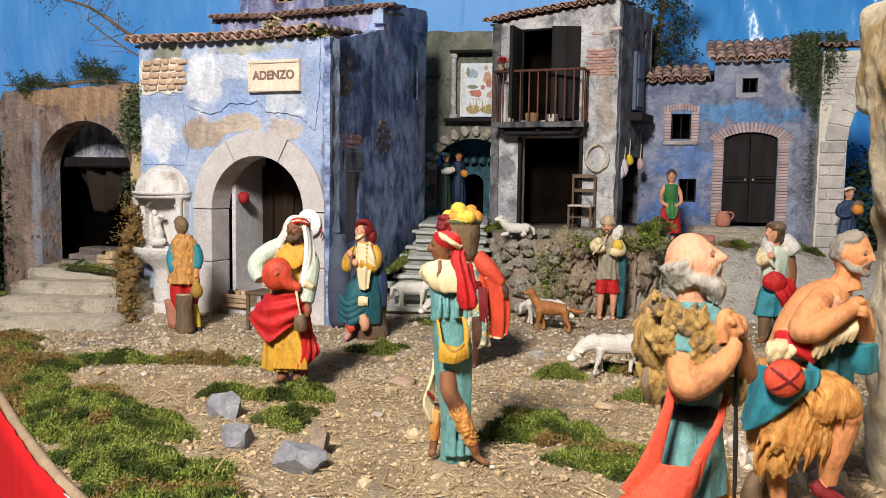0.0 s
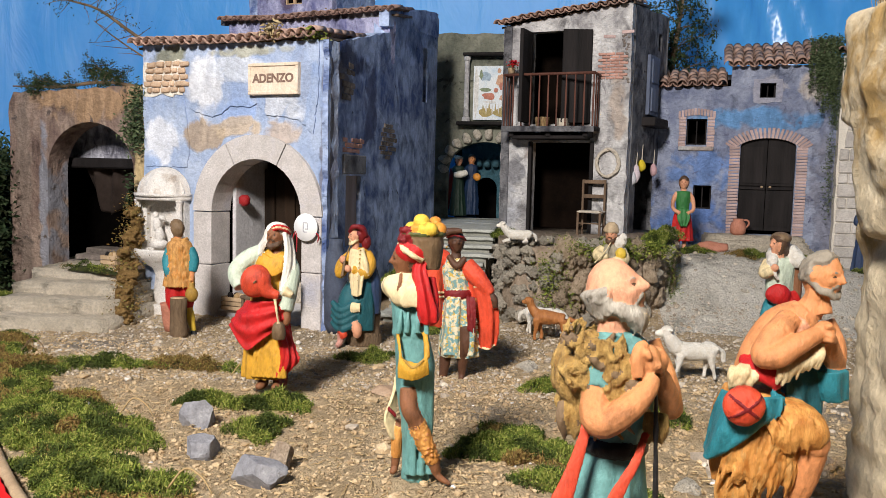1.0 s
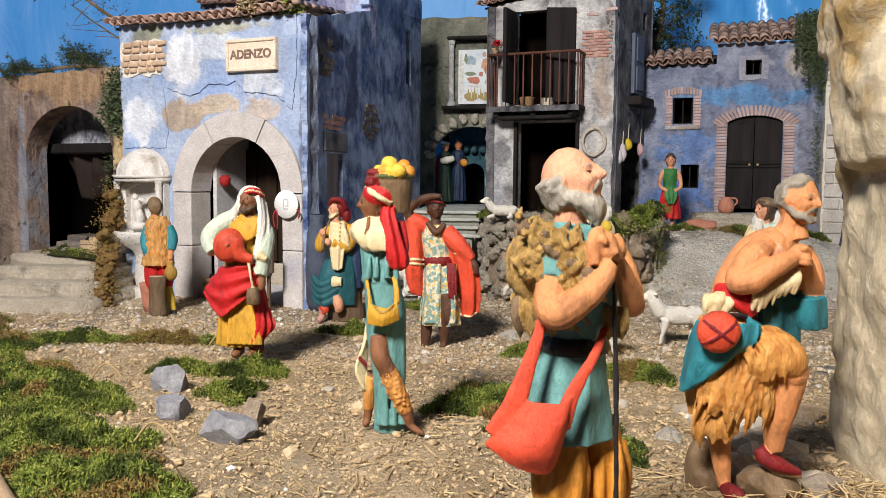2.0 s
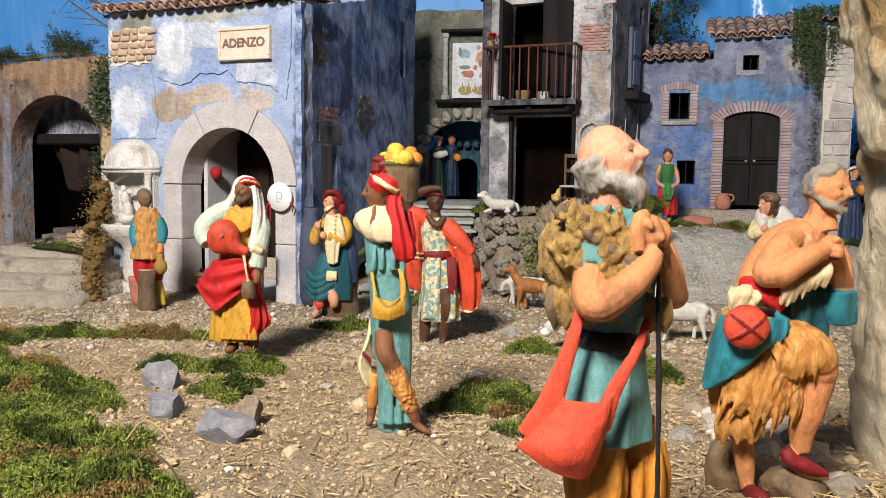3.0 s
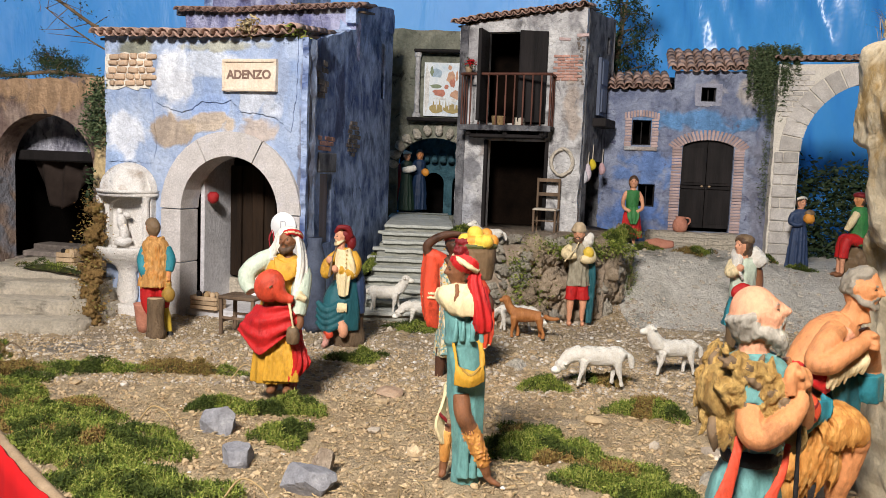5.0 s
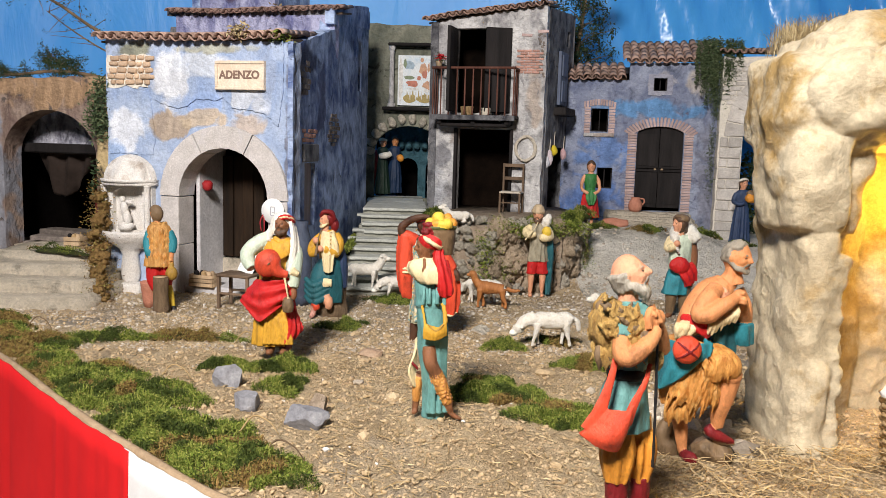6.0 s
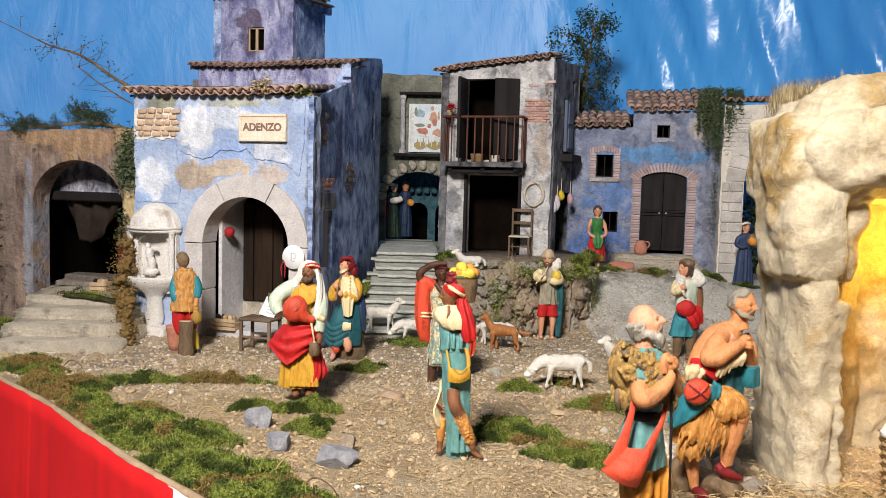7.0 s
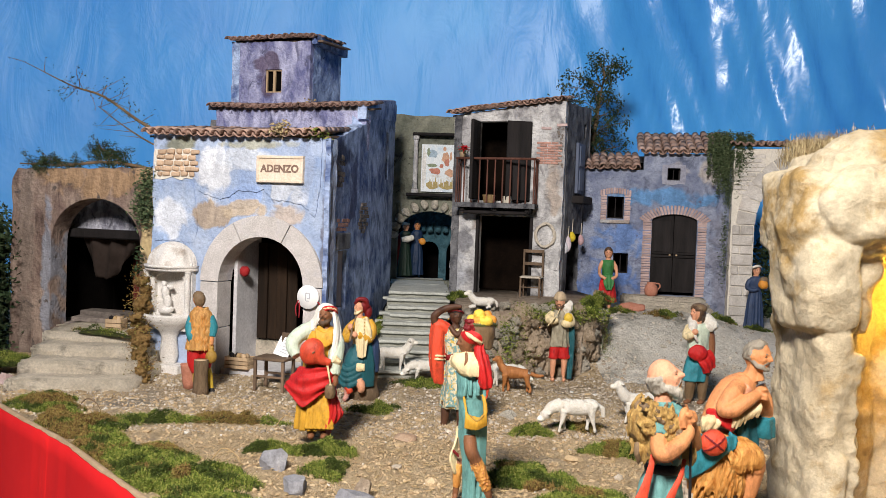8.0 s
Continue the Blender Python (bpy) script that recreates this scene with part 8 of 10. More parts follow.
    s.limb("tan", [(0.0260, 0.0160, 0.2419), (0.0388, 0.0100, 0.2160), (0.0447, 0.0020, 0.1930), (0.0371, -0.0140, 0.2124), (0.0281, -0.0280, 0.2305)], (0.0103, 0.0098, 0.0094, 0.0080, 0.0063), 14)
    s.ball("tan", (0.0195, -0.0380, 0.2395), (0.0095, 0.008, 0.0115), 0.1, 120)
    s.ball("tan", (0.0271, -0.0300, 0.2379), (0.0085, 0.008, 0.0105), 0.1, 120)
    for k in range(4):
        s.limb("tan", [(0.0159, -0.0360, 0.2479), (0.0167, -0.0460, 0.2462), (0.0195, -0.0460, 0.2418)] if k == 0 else [(0.0200 + 0.002 * k, -0.040 + 0.003 * k, 0.2423 - 0.003 * k), (0.0236 + 0.002 * k, -0.046 + 0.003 * k, 0.2405 - 0.0035 * k), (0.0276, -0.042 + 0.003 * k, 0.2379 - 0.0035 * k)], (0.0024, 0.0030, 0.0024), 7)
    s.limb("tan", [(0.0126, -0.0440, 0.2279), (0.0104, -0.0440, 0.2399), (0.0130, -0.0420, 0.2489), (0.0175, -0.0400, 0.2518)], (0.0045, 0.0049, 0.0045, 0.0031), 10)
    # bald head tipped back, grey hair round it and a full beard
    hd = (-0.0028, -0.0020, 0.2837)
    s.face("skin", hd, -22, 0.0225, 20, 0.0, "greyfur", lambda f, d, u: u < 0.30 and f < 0.12 and u > -0.75, 0.12)
    s.beard("greyfur", hd, -22, 0.0225, 20, 60, 0.9)
    s.limb("black", [(0.0331, -0.0240, 0.0511), (0.0312, -0.0260, 0.1252), (0.0278, -0.0300, 0.1976), (0.0262, -0.0340, 0.2229)], (0.0019, 0.0021, 0.0019, 0.0015), 7)
    return s.done("old_man_figurine", (0.256, 0.555, 0.071), 0, 0.83, "bald bearded figurine in a teal tunic with an orange-red bag", voxel=0.00115, carve=0.0006)


old_man()
boulder((0.256, 0.56, 0.014), (0.060, 0.055, 0.050), M_RUBBLE2, "pale flat-topped rock under the bald figurine", 44)


def runner():
    s = Sculpt()
    # standing leg and striding leg in red slippers
    s.limb("tan", [(-0.0009, 0.0060, 0.0917), (-0.0019, 0.0040, 0.0649), (0.0013, 0.0020, 0.0381), (0.0059, 0.0000, 0.0059)], (0.0129, 0.0113, 0.0097, 0.0065), 14)
    s.shoe("maroon", (0.0063, -0.0060, -0.0028), -62, 0.026, 0.014)
    s.limb("tan", [(0.0211, -0.0140, 0.1347), (0.0431, -0.0240, 0.1347), (0.0528, -0.0260, 0.1225), (0.0489, -0.0220, 0.0927), (0.0451, -0.0180, 0.0703), (0.0447, -0.0160, 0.0484)], (0.0215, 0.0199, 0.0156, 0.0140, 0.0118, 0.0081), 14)
    s.ball("tan", (0.0534, -0.0300, 0.1260), (0.0145, 0.014, 0.016))
    s.limb("maroon", [(0.0308, -0.0160, 0.0492), (0.0381, -0.0180, 0.0408), (0.0533, -0.0180, 0.0339), (0.0698, -0.0180, 0.0286)], (0.0070, 0.0097, 0.0081, 0.0027), 12, 0.8)
    s.limb("umber", [(0.0284, -0.0160, 0.0430), (0.0485, -0.0180, 0.0292), (0.0707, -0.0180, 0.0246)], (0.0038, 0.0038, 0.0022), 8)
    s.ball("umber", (0.0481, -0.0040, 0.0104), (0.030, 0.024, 0.020), 0.3, 50)
    s.ball("umber", (-0.0102, 0.0260, 0.0097), (0.017, 0.018, 0.036), 0.25, 50)
    # shaggy skin skirt that covers the raised thigh
    fr = random.Random(19)
    s.robe("orangefur", [(0.1689, 0.0097, 0.0000, 0.0317, 0.0286), (0.1421, 0.0079, 0.0000, 0.0404, 0.0363), (0.1097, 0.0037, 0.0000, 0.0371, 0.0316), (0.0769, -0.0032, 0.0000, 0.0264, 0.0224)], 9, (0.02, 0.14), 0.4)
    s.limb("orangefur", [(0.0097, -0.0180, 0.1458), (0.0362, -0.0300, 0.1423), (0.0481, -0.0320, 0.1340), (0.0479, -0.0300, 0.1233)], (0.0237, 0.0226, 0.0188, 0.0108), 14)
    for k in range(150):
        f = fr.random()
        px, top = -0.060 + 0.062 * f, 0.150 - 0.035 * fr.random()
        a = fr.uniform(-0.5, 0.3)
        ln = 0.030 + 0.020 * fr.random()
        y = -0.034 - 0.010 * math.sin(3.1 * f) + 0.004 * fr.random()
        c = 0.0079 + 0.03 + px
        s.limb("orangefur" if k % 5 else "fur", [(c, y + 0.006, top), (c + 0.004 * a - 0.004, y - 0.003, top - ln * 0.5), (c + 0.008 * a - 0.007, y + 0.002, top - ln)], (0.0014, 0.0027, 0.0007), 6)
    for k in range(52):
        f = k / 51
        c = [a_ + (b_ - a_) * f for a_, b_ in zip((-0.0277, -0.0240, 0.0831), (0.0107, -0.0300, 0.0938))]
        ln = fr.uniform(0.016, 0.036)
        s.limb("orangefur" if k % 4 else "fur", [(c[0], c[1], c[2] + 0.014), (c[0] - 0.003, c[1] - 0.003, c[2] - ln * 0.4), (c[0] - 0.001 + fr.uniform(-0.004, 0.004), c[1], c[2] - ln)], (0.0020, 0.0030, 0.0008), 6)
    for k in range(40):
        c = [a_ + (b_ - a_) * fr.random() for a_, b_ in zip((0.0098, -0.0460, 0.1489), (0.0474, -0.0460, 0.1334))]
        s.limb("orangefur", [(c[0] - 0.006, c[1], c[2] + 0.010), (c[0], c[1] - 0.004, c[2]), (c[0] + 0.002, c[1], c[2] - 0.016)], (0.0012, 0.0025, 0.0008), 6)
    # bare torso bent forward
    s.limb("tan", [(0.0069, 0.0000, 0.1768), (0.0151, 0.0000, 0.2008), (0.0321, 0.0000, 0.2247), (0.0504, 0.0000, 0.2426)], (0.0237, 0.0247, 0.0269, 0.0167), 20, 0.85)
    s.limb("tan", [(0.0504, 0.0000, 0.2426), (0.0556, -0.0020, 0.2550), (0.0583, -0.0040, 0.2668)], (0.0135, 0.0108, 0.0102), 14)
    s.limb("skin", [(0.0074, -0.0220, 0.2035), (0.0225, -0.0260, 0.2232), (0.0409, -0.0240, 0.2372)], (0.0081, 0.0113, 0.0081), 12)
    for k in range(22):
        c = [a_ + (b_ - a_) * (k / 21) for a_, b_ in zip((0.0160, -0.0440, 0.1963), (0.0531, -0.0380, 0.2130))]
        s.limb("creamfur", [(c[0], c[1] + 0.004, c[2] + 0.007), (c[0] - 0.001, c[1] - 0.002, c[2] - 0.002), (c[0] - 0.003, c[1], c[2] - fr.uniform(0.008, 0.018))], (0.003, 0.0036, 0.0010), 7)
    for k in range(20):
        c = [a_ + (b_ - a_) * fr.random() for a_, b_ in zip((-0.0234, -0.0260, 0.1907), (-0.0027, -0.0340, 0.1794))]
        s.limb("creamfur", [(c[0], c[1], c[2] + 0.006), (c[0] - 0.002, c[1] - 0.004, c[2]), (c[0] - 0.004, c[1], c[2] - 0.010)], (0.003, 0.0045, 0.0012), 7)
    s.limb("creamfur", [(-0.0155, -0.0140, 0.1813), (-0.0038, -0.0220, 0.1878), (0.0065, -0.0260, 0.1834)], (0.0091, 0.0108, 0.0070), 10)
    # red sash
    s.strap("red", [(-0.0079, -0.0060, 0.1986), (-0.0054, -0.0280, 0.1959), (0.0038, -0.0380, 0.1908), (0.0198, -0.0360, 0.1839)], (0.0059, 0.0075, 0.0091, 0.0102), 0.5)
    # teal cloth blown back from the hip
    s.sheet("petrol", [[(-0.0257, -0.0100, 0.1673), (-0.0214, -0.0420, 0.1703), (-0.0015, -0.0500, 0.1720), (0.0192, -0.0440, 0.1714)], [(-0.0325, -0.0080, 0.1482), (-0.0285, -0.0440, 0.1477), (-0.0067, -0.0540, 0.1502), (0.0174, -0.0480, 0.1583)], [(-0.0365, -0.0060, 0.1263), (-0.0332, -0.0400, 0.1263), (-0.0161, -0.0500, 0.1353), (0.0092, -0.0480, 0.1506)], [(-0.0398, -0.0040, 0.1069), (-0.0389, -0.0300, 0.1039), (-0.0254, -0.0440, 0.1236), (0.0002, -0.0460, 0.1457)]], 0.005, 22, 26, 0.0022, 2.5)
    s.sheet("petrol", [[(0.0105, -0.0400, 0.1756), (0.0215, -0.0360, 0.1700)], [(0.0123, -0.0440, 0.1612), (0.0226, -0.0380, 0.1552)]], 0.006)
    s.sheet("deepteal", [[(0.0249, -0.0220, 0.1831), (0.0435, -0.0160, 0.1954), (0.0632, -0.0080, 0.1972)], [(0.0279, -0.0220, 0.1651), (0.0436, -0.0180, 0.1725), (0.0635, -0.0080, 0.1764)], [(0.0358, -0.0140, 0.1455), (0.0520, -0.0100, 0.1424), (0.0644, -0.0040, 0.1441)]], 0.010, folds=0.003, count=2)
    s.sheet("petrol", [[(0.0605, -0.0140, 0.1923), (0.0682, -0.0220, 0.1920), (0.0837, -0.0080, 0.1918)], [(0.0617, -0.0120, 0.1770), (0.0695, -0.0200, 0.1753), (0.0860, -0.0060, 0.1764)], [(0.0637, -0.0100, 0.1647), (0.0742, -0.0160, 0.1623), (0.0872, -0.0040, 0.1619)]], 0.010, folds=0.001)
    # canteen with crossed thongs
    s.ball("vermilion", (-0.0194, -0.0620, 0.1659), (0.0185, 0.013, 0.0185))
    s.ball("vermilion", (-0.0236, -0.0600, 0.1788), (0.005, 0.005, 0.005))
    cc = (-0.0194, -0.0620, 0.1659)
    for q in (-1, 1):
        s.limb("maroon", [(cc[0] + 0.0187 * v * 0.80, cc[1] - 0.0134 * math.sqrt(1 - v * v), cc[2] + 0.0187 * v * 0.60 * q) for v in (-0.96, -0.6, -0.2, 0.2, 0.6, 0.96)], (0.0011,) * 6, 6)
    # arms folded at the chest
    s.limb("tan", [(0.0280, -0.0220, 0.2382), (0.0124, -0.0360, 0.2279), (-0.0002, -0.0420, 0.2096), (0.0093, -0.0500, 0.2095), (0.0307, -0.0480, 0.2231), (0.0483, -0.0400, 0.2306)], (0.0124, 0.0124, 0.0113, 0.0113, 0.0097, 0.0070), 14)
    s.ball("tan", (0.0543, -0.0380, 0.2340), (0.0098, 0.0085, 0.0082), 0.15, 120)
    for k in range(3):
        s.limb("tan", [(0.0510, -0.0420, 0.2372), (0.0548, -0.0460, 0.2386), (0.0609, -0.0420, 0.2358)] if k == 0 else [(0.0514, -0.044, 0.2302 - 0.004 * (k - 1)), (0.0569, -0.047, 0.2297 - 0.004 * (k - 1)), (0.0616, -0.042, 0.2271 - 0.004 * (k - 1))], (0.0026, 0.003, 0.0022), 7)
    s.limb("tan", [(0.0690, 0.0140, 0.2317), (0.0773, 0.0080, 0.2138), (0.0766, -0.0020, 0.1966), (0.0682, -0.0180, 0.2089), (0.0605, -0.0300, 0.2253)], (0.0118, 0.0118, 0.0113, 0.0091, 0.0070), 14)
    s.face("tan", (0.0606, -0.0040, 0.2791), -48, 0.0192, -4, 0.0, "greyhair", lambda f, d, u: (u > 0.62 or f < -0.12) and u > -0.40 and f < 0.50, 0.09)
    s.beard("greyhair", (0.0606, -0.0040, 0.2791), -48, 0.0192, -4, 20, 0.28)
    return s.done("runner_figurine", (0.417, 0.845, 0.006), 0, 1.02, "striding figurine with a red canteen, teal cloth and fur skirt", voxel=0.00125, carve=0.0006)


runner()


def fruit_bearer():
    s = Sculpt()
    fr = random.Random(23)
    # bare knee, studded leggings, sandalled feet
    s.limb("brown", [(-0.0165, -0.0140, 0.1219), (-0.0147, -0.0200, 0.1011), (-0.0047, -0.0200, 0.0821), (0.0099, -0.0140, 0.0476), (0.0170, -0.0100, 0.0257)], (0.0100, 0.0100, 0.0089, 0.0078, 0.0056), 14)
    s.limb("orangefur", [(-0.0055, -0.0200, 0.0848), (0.0022, -0.0170, 0.0649), (0.0125, -0.0130, 0.0391)], (0.0092, 0.0100, 0.0078), 14)
    for k in range(70):
        f, a = fr.random(), radians(fr.uniform(170, 390))
        c = [a_ + (b_ - a_) * f for a_, b_ in zip((-0.0048, -0.0190, 0.0824), (0.0125, -0.0130, 0.0391))]
        s.ball("orangefur" if k % 3 else "tan", (c[0] + 0.0108 * math.cos(a), c[1] + 0.0108 * math.sin(a), c[2]), (0.0013, 0.0013, 0.0013), sub=1)
    s.limb("brown", [(0.0164, -0.0100, 0.0243), (0.0228, -0.0120, 0.0189), (0.0327, -0.0140, 0.0142)], (0.0056, 0.0050, 0.0028), 10, 0.8)
    s.limb("brown", [(-0.0286, 0.0120, 0.0767), (-0.0322, 0.0120, 0.0536), (-0.0349, 0.0100, 0.0195)], (0.0073, 0.0067, 0.0042), 12)
    s.limb("orangefur", [(-0.0307, 0.0110, 0.0711), (-0.0332, 0.0110, 0.0510), (-0.0337, 0.0100, 0.0340)], (0.0070, 0.0073, 0.0056), 12)
    s.limb("brown", [(-0.0340, 0.0080, 0.0201), (-0.0378, 0.0040, 0.0155)], (0.0045, 0.0028), 10)
    # long teal robe, bloused over the girdle, open at the knee
    s.robe("teal", [(0.2190, -0.0225, 0.0000, 0.0184, 0.0166), (0.2053, -0.0198, 0.0000, 0.0195, 0.0176), (0.1887, -0.0177, 0.0000, 0.0207, 0.0190), (0.1818, -0.0178, 0.0000, 0.0212, 0.0195), (0.1777, -0.0172, 0.0000, 0.0195, 0.0176)], 6, (0.0, 0.06), 0.4, n=16)
    s.robe("teal", [(0.1832, -0.0172, 0.0000, 0.0195, 0.0176), (0.1694, -0.0145, 0.0000, 0.0207, 0.0186), (0.1472, -0.0113, 0.0000, 0.0223, 0.0201), (0.1193, -0.0109, 0.0000, 0.0218, 0.0196), (0.0856, -0.0080, 0.0000, 0.0195, 0.0166), (0.0574, -0.0073, 0.0000, 0.0173, 0.0138), (0.0290, -0.0083, 0.0000, 0.0162, 0.0130), (0.0119, -0.0076, 0.0000, 0.0173, 0.0138)], 7, (0.01, 0.12), 1.3)
    for x0, x1, d in ((168, 160, -18), (190, 188, -20), (214, 222, -18), (236, 250, -12)):
        s.limb("teal", [(-0.0598 + 0.000272 * (x0), 0.001 * (d), 0.3222 - 0.000267 * (880)), (-0.0598 + 0.000272 * ((x0+x1)/2), 0.001 * (d), 0.3222 - 0.000267 * (1000)), (-0.0598 + 0.000272 * (x1), 0.001 * (d), 0.3222 - 0.000267 * (1118))], (0.0020, 0.0028, 0.0042), 8)
    for x0, x1 in ((120, 112), (150, 146), (186, 190), (220, 228)):
        s.limb("teal", [(-0.0589 + 0.000271 * (x0), 0.001 * (-19), 0.3221 - 0.000266 * (420)), (-0.0582 + 0.000270 * ((x0+x1)/2), 0.001 * (-22), 0.3220 - 0.000265 * (465)), (-0.0584 + 0.000270 * (x1), 0.001 * (-21), 0.3220 - 0.000265 * (512))], (0.0017, 0.0028, 0.0036), 8)
    # cream tail with a red band
    s.sheet("cream", [[(-0.0333, 0.0060, 0.1318), (-0.0366, 0.0140, 0.1275)], [(-0.0383, 0.0020, 0.1071), (-0.0347, 0.0120, 0.1051)], [(-0.0462, -0.0020, 0.0852), (-0.0350, 0.0100, 0.0856)], [(-0.0435, -0.0020, 0.0711), (-0.0351, 0.0100, 0.0713)], [(-0.0371, 0.0020, 0.0561), (-0.0354, 0.0080, 0.0574)]], 0.004)
    s.sheet("maroon", [[(-0.0407, -0.0060, 0.0980), (-0.0317, -0.0040, 0.0888)], [(-0.0419, -0.0060, 0.0941), (-0.0323, -0.0040, 0.0843)]], 0.006)
    # pointed cream collar with a dark plait
    s.sheet("cream", [[(-0.0482, 0.0040, 0.2434), (-0.0310, -0.0120, 0.2503), (-0.0085, -0.0160, 0.2522)], [(-0.0514, 0.0000, 0.2339), (-0.0301, -0.0240, 0.2343), (-0.0081, -0.0250, 0.2372)], [(-0.0407, -0.0060, 0.2235), (-0.0260, -0.0250, 0.2216), (-0.0081, -0.0250, 0.2233)], [(-0.0333, -0.0100, 0.2187), (-0.0210, -0.0230, 0.2172), (-0.0091, -0.0230, 0.2173)]], 0.006, folds=0.0008)
    s.ball("cream", (-0.0373, -0.0020, 0.2369), (0.014, 0.014, 0.012))
    s.ball("cream", (-0.0244, -0.0040, 0.2358), (0.018, 0.016, 0.017))
    s.limb("brown", [(-0.0276, -0.0180, 0.2522), (-0.0276, -0.0270, 0.2412), (-0.0321, -0.0240, 0.2258)], (0.0014, 0.0020, 0.0011), 7)
    # red scarf down the side, over the bent arm
    s.sheet("red", [[(-0.0120, -0.0140, 0.2674), (-0.0032, -0.0080, 0.2654)], [(-0.0133, -0.0220, 0.2530), (-0.0001, -0.0140, 0.2522)], [(-0.0081, -0.0280, 0.2321), (0.0059, -0.0180, 0.2328)], [(-0.0050, -0.0280, 0.2108), (0.0123, -0.0180, 0.2127)], [(-0.0025, -0.0240, 0.1982), (0.0125, -0.0160, 0.1996)]], 0.009, 20, 18, 0.0016, 2.0)
    s.ball("red", (0.0032, -0.0140, 0.2069), (0.013, 0.011, 0.014), 0.1, 60)
    s.limb("red", [(-0.0069, -0.0100, 0.2308), (0.0024, -0.0140, 0.2096), (0.0075, -0.0060, 0.2198), (0.0041, 0.0040, 0.2464)], (0.0084, 0.0089, 0.0073, 0.0050), 12)
    # yellow pouch on straps
    s.sheet("yellow", [[(-0.0253, -0.0280, 0.1623), (-0.0092, -0.0340, 0.1528), (0.0055, -0.0280, 0.1639)], [(-0.0255, -0.0300, 0.1518), (-0.0087, -0.0370, 0.1468), (0.0068, -0.0300, 0.1545)], [(-0.0255, -0.0280, 0.1380), (-0.0093, -0.0340, 0.1377), (0.0070, -0.0280, 0.1434)]], 0.008)
    s.strap("yellow", [(-0.0290, -0.0220, 0.1852), (-0.0262, -0.0260, 0.1728), (-0.0239, -0.0300, 0.1594)], (0.0022, 0.0022, 0.0028), 0.5)
    s.strap("yellow", [(0.0009, -0.0220, 0.1888), (0.0036, -0.0260, 0.1759), (0.0053, -0.0300, 0.1615)], (0.0033, 0.0033, 0.0036), 0.5)
    s.limb("gold", [(-0.0200, -0.0360, 0.1604), (-0.0081, -0.0400, 0.1522), (0.0036, -0.0360, 0.1618)], (0.0008, 0.0011, 0.0008), 6)
    # head turned aside, red turban with a cream band
    s.face("brown", (-0.0242, -0.0040, 0.2671), 196, 0.0165, -6, 0.0, "hair", lambda f, d, u: f < -0.1, 0.06)
    s.ball("red", (-0.0175, -0.0040, 0.2760), (0.0195, 0.019, 0.0145), 0.05, 60, 4)
    s.limb("cream", [(-0.0330, -0.0060, 0.2847), (-0.0234, -0.0220, 0.2790), (-0.0127, -0.0250, 0.2722), (-0.0035, -0.0160, 0.2667)], (0.0020, 0.0028, 0.0028, 0.0022), 8)
    # basket of fruit on the shoulder
    s.robe("umber", [(0.2960, -0.0068, 0.0000, 0.0234, 0.0211), (0.2847, -0.0044, 0.0000, 0.0218, 0.0196), (0.2711, -0.0012, 0.0000, 0.0173, 0.0156), (0.2561, 0.0015, 0.0000, 0.0117, 0.0106)], 16, (0.01, 0.03), n=10)
    s.robe("olive", [(0.2982, -0.0068, 0.0000, 0.0223, 0.0201), (0.2963, -0.0068, 0.0000, 0.0251, 0.0226), (0.2939, -0.0066, 0.0000, 0.0234, 0.0211)], n=6)
    for x, y, d, r, c in ((190, 48, 0, 30, "lemon"), (232, 76, -14, 30, "lemon"), (206, 78, -16, 22, "lemon"), (262, 80, 4, 27, "orange"), (146, 78, 4, 26, "lemon"), (240, 52, 14, 24, "orange"), (176, 76, -14, 22, "orange")):
        c0 = (-0.0598 + 0.000272 * (x), 0.001 * (d), 0.3222 - 0.000267 * (y))
        s.ball(c, c0, (r * 0.00031, r * 0.00031, r * 0.00029), 0.06, 60)
    for k in range(22):
        c0 = (-0.0194, -0.0140, 0.2955)
        s.ball("maroon", (c0[0] + fr.uniform(-0.011, 0.010), c0[1] + fr.uniform(-0.004, 0.004), c0[2] + fr.uniform(-0.008, 0.007)), (0.0036, 0.0036, 0.0036), sub=2)
    return s.done("fruit_bearer_figurine", (0.081, 0.958, 0.006), 0, 1.03, "turbaned figurine in teal with a basket of yellow fruit", voxel=0.0013, carve=0.0006)


fruit_bearer()


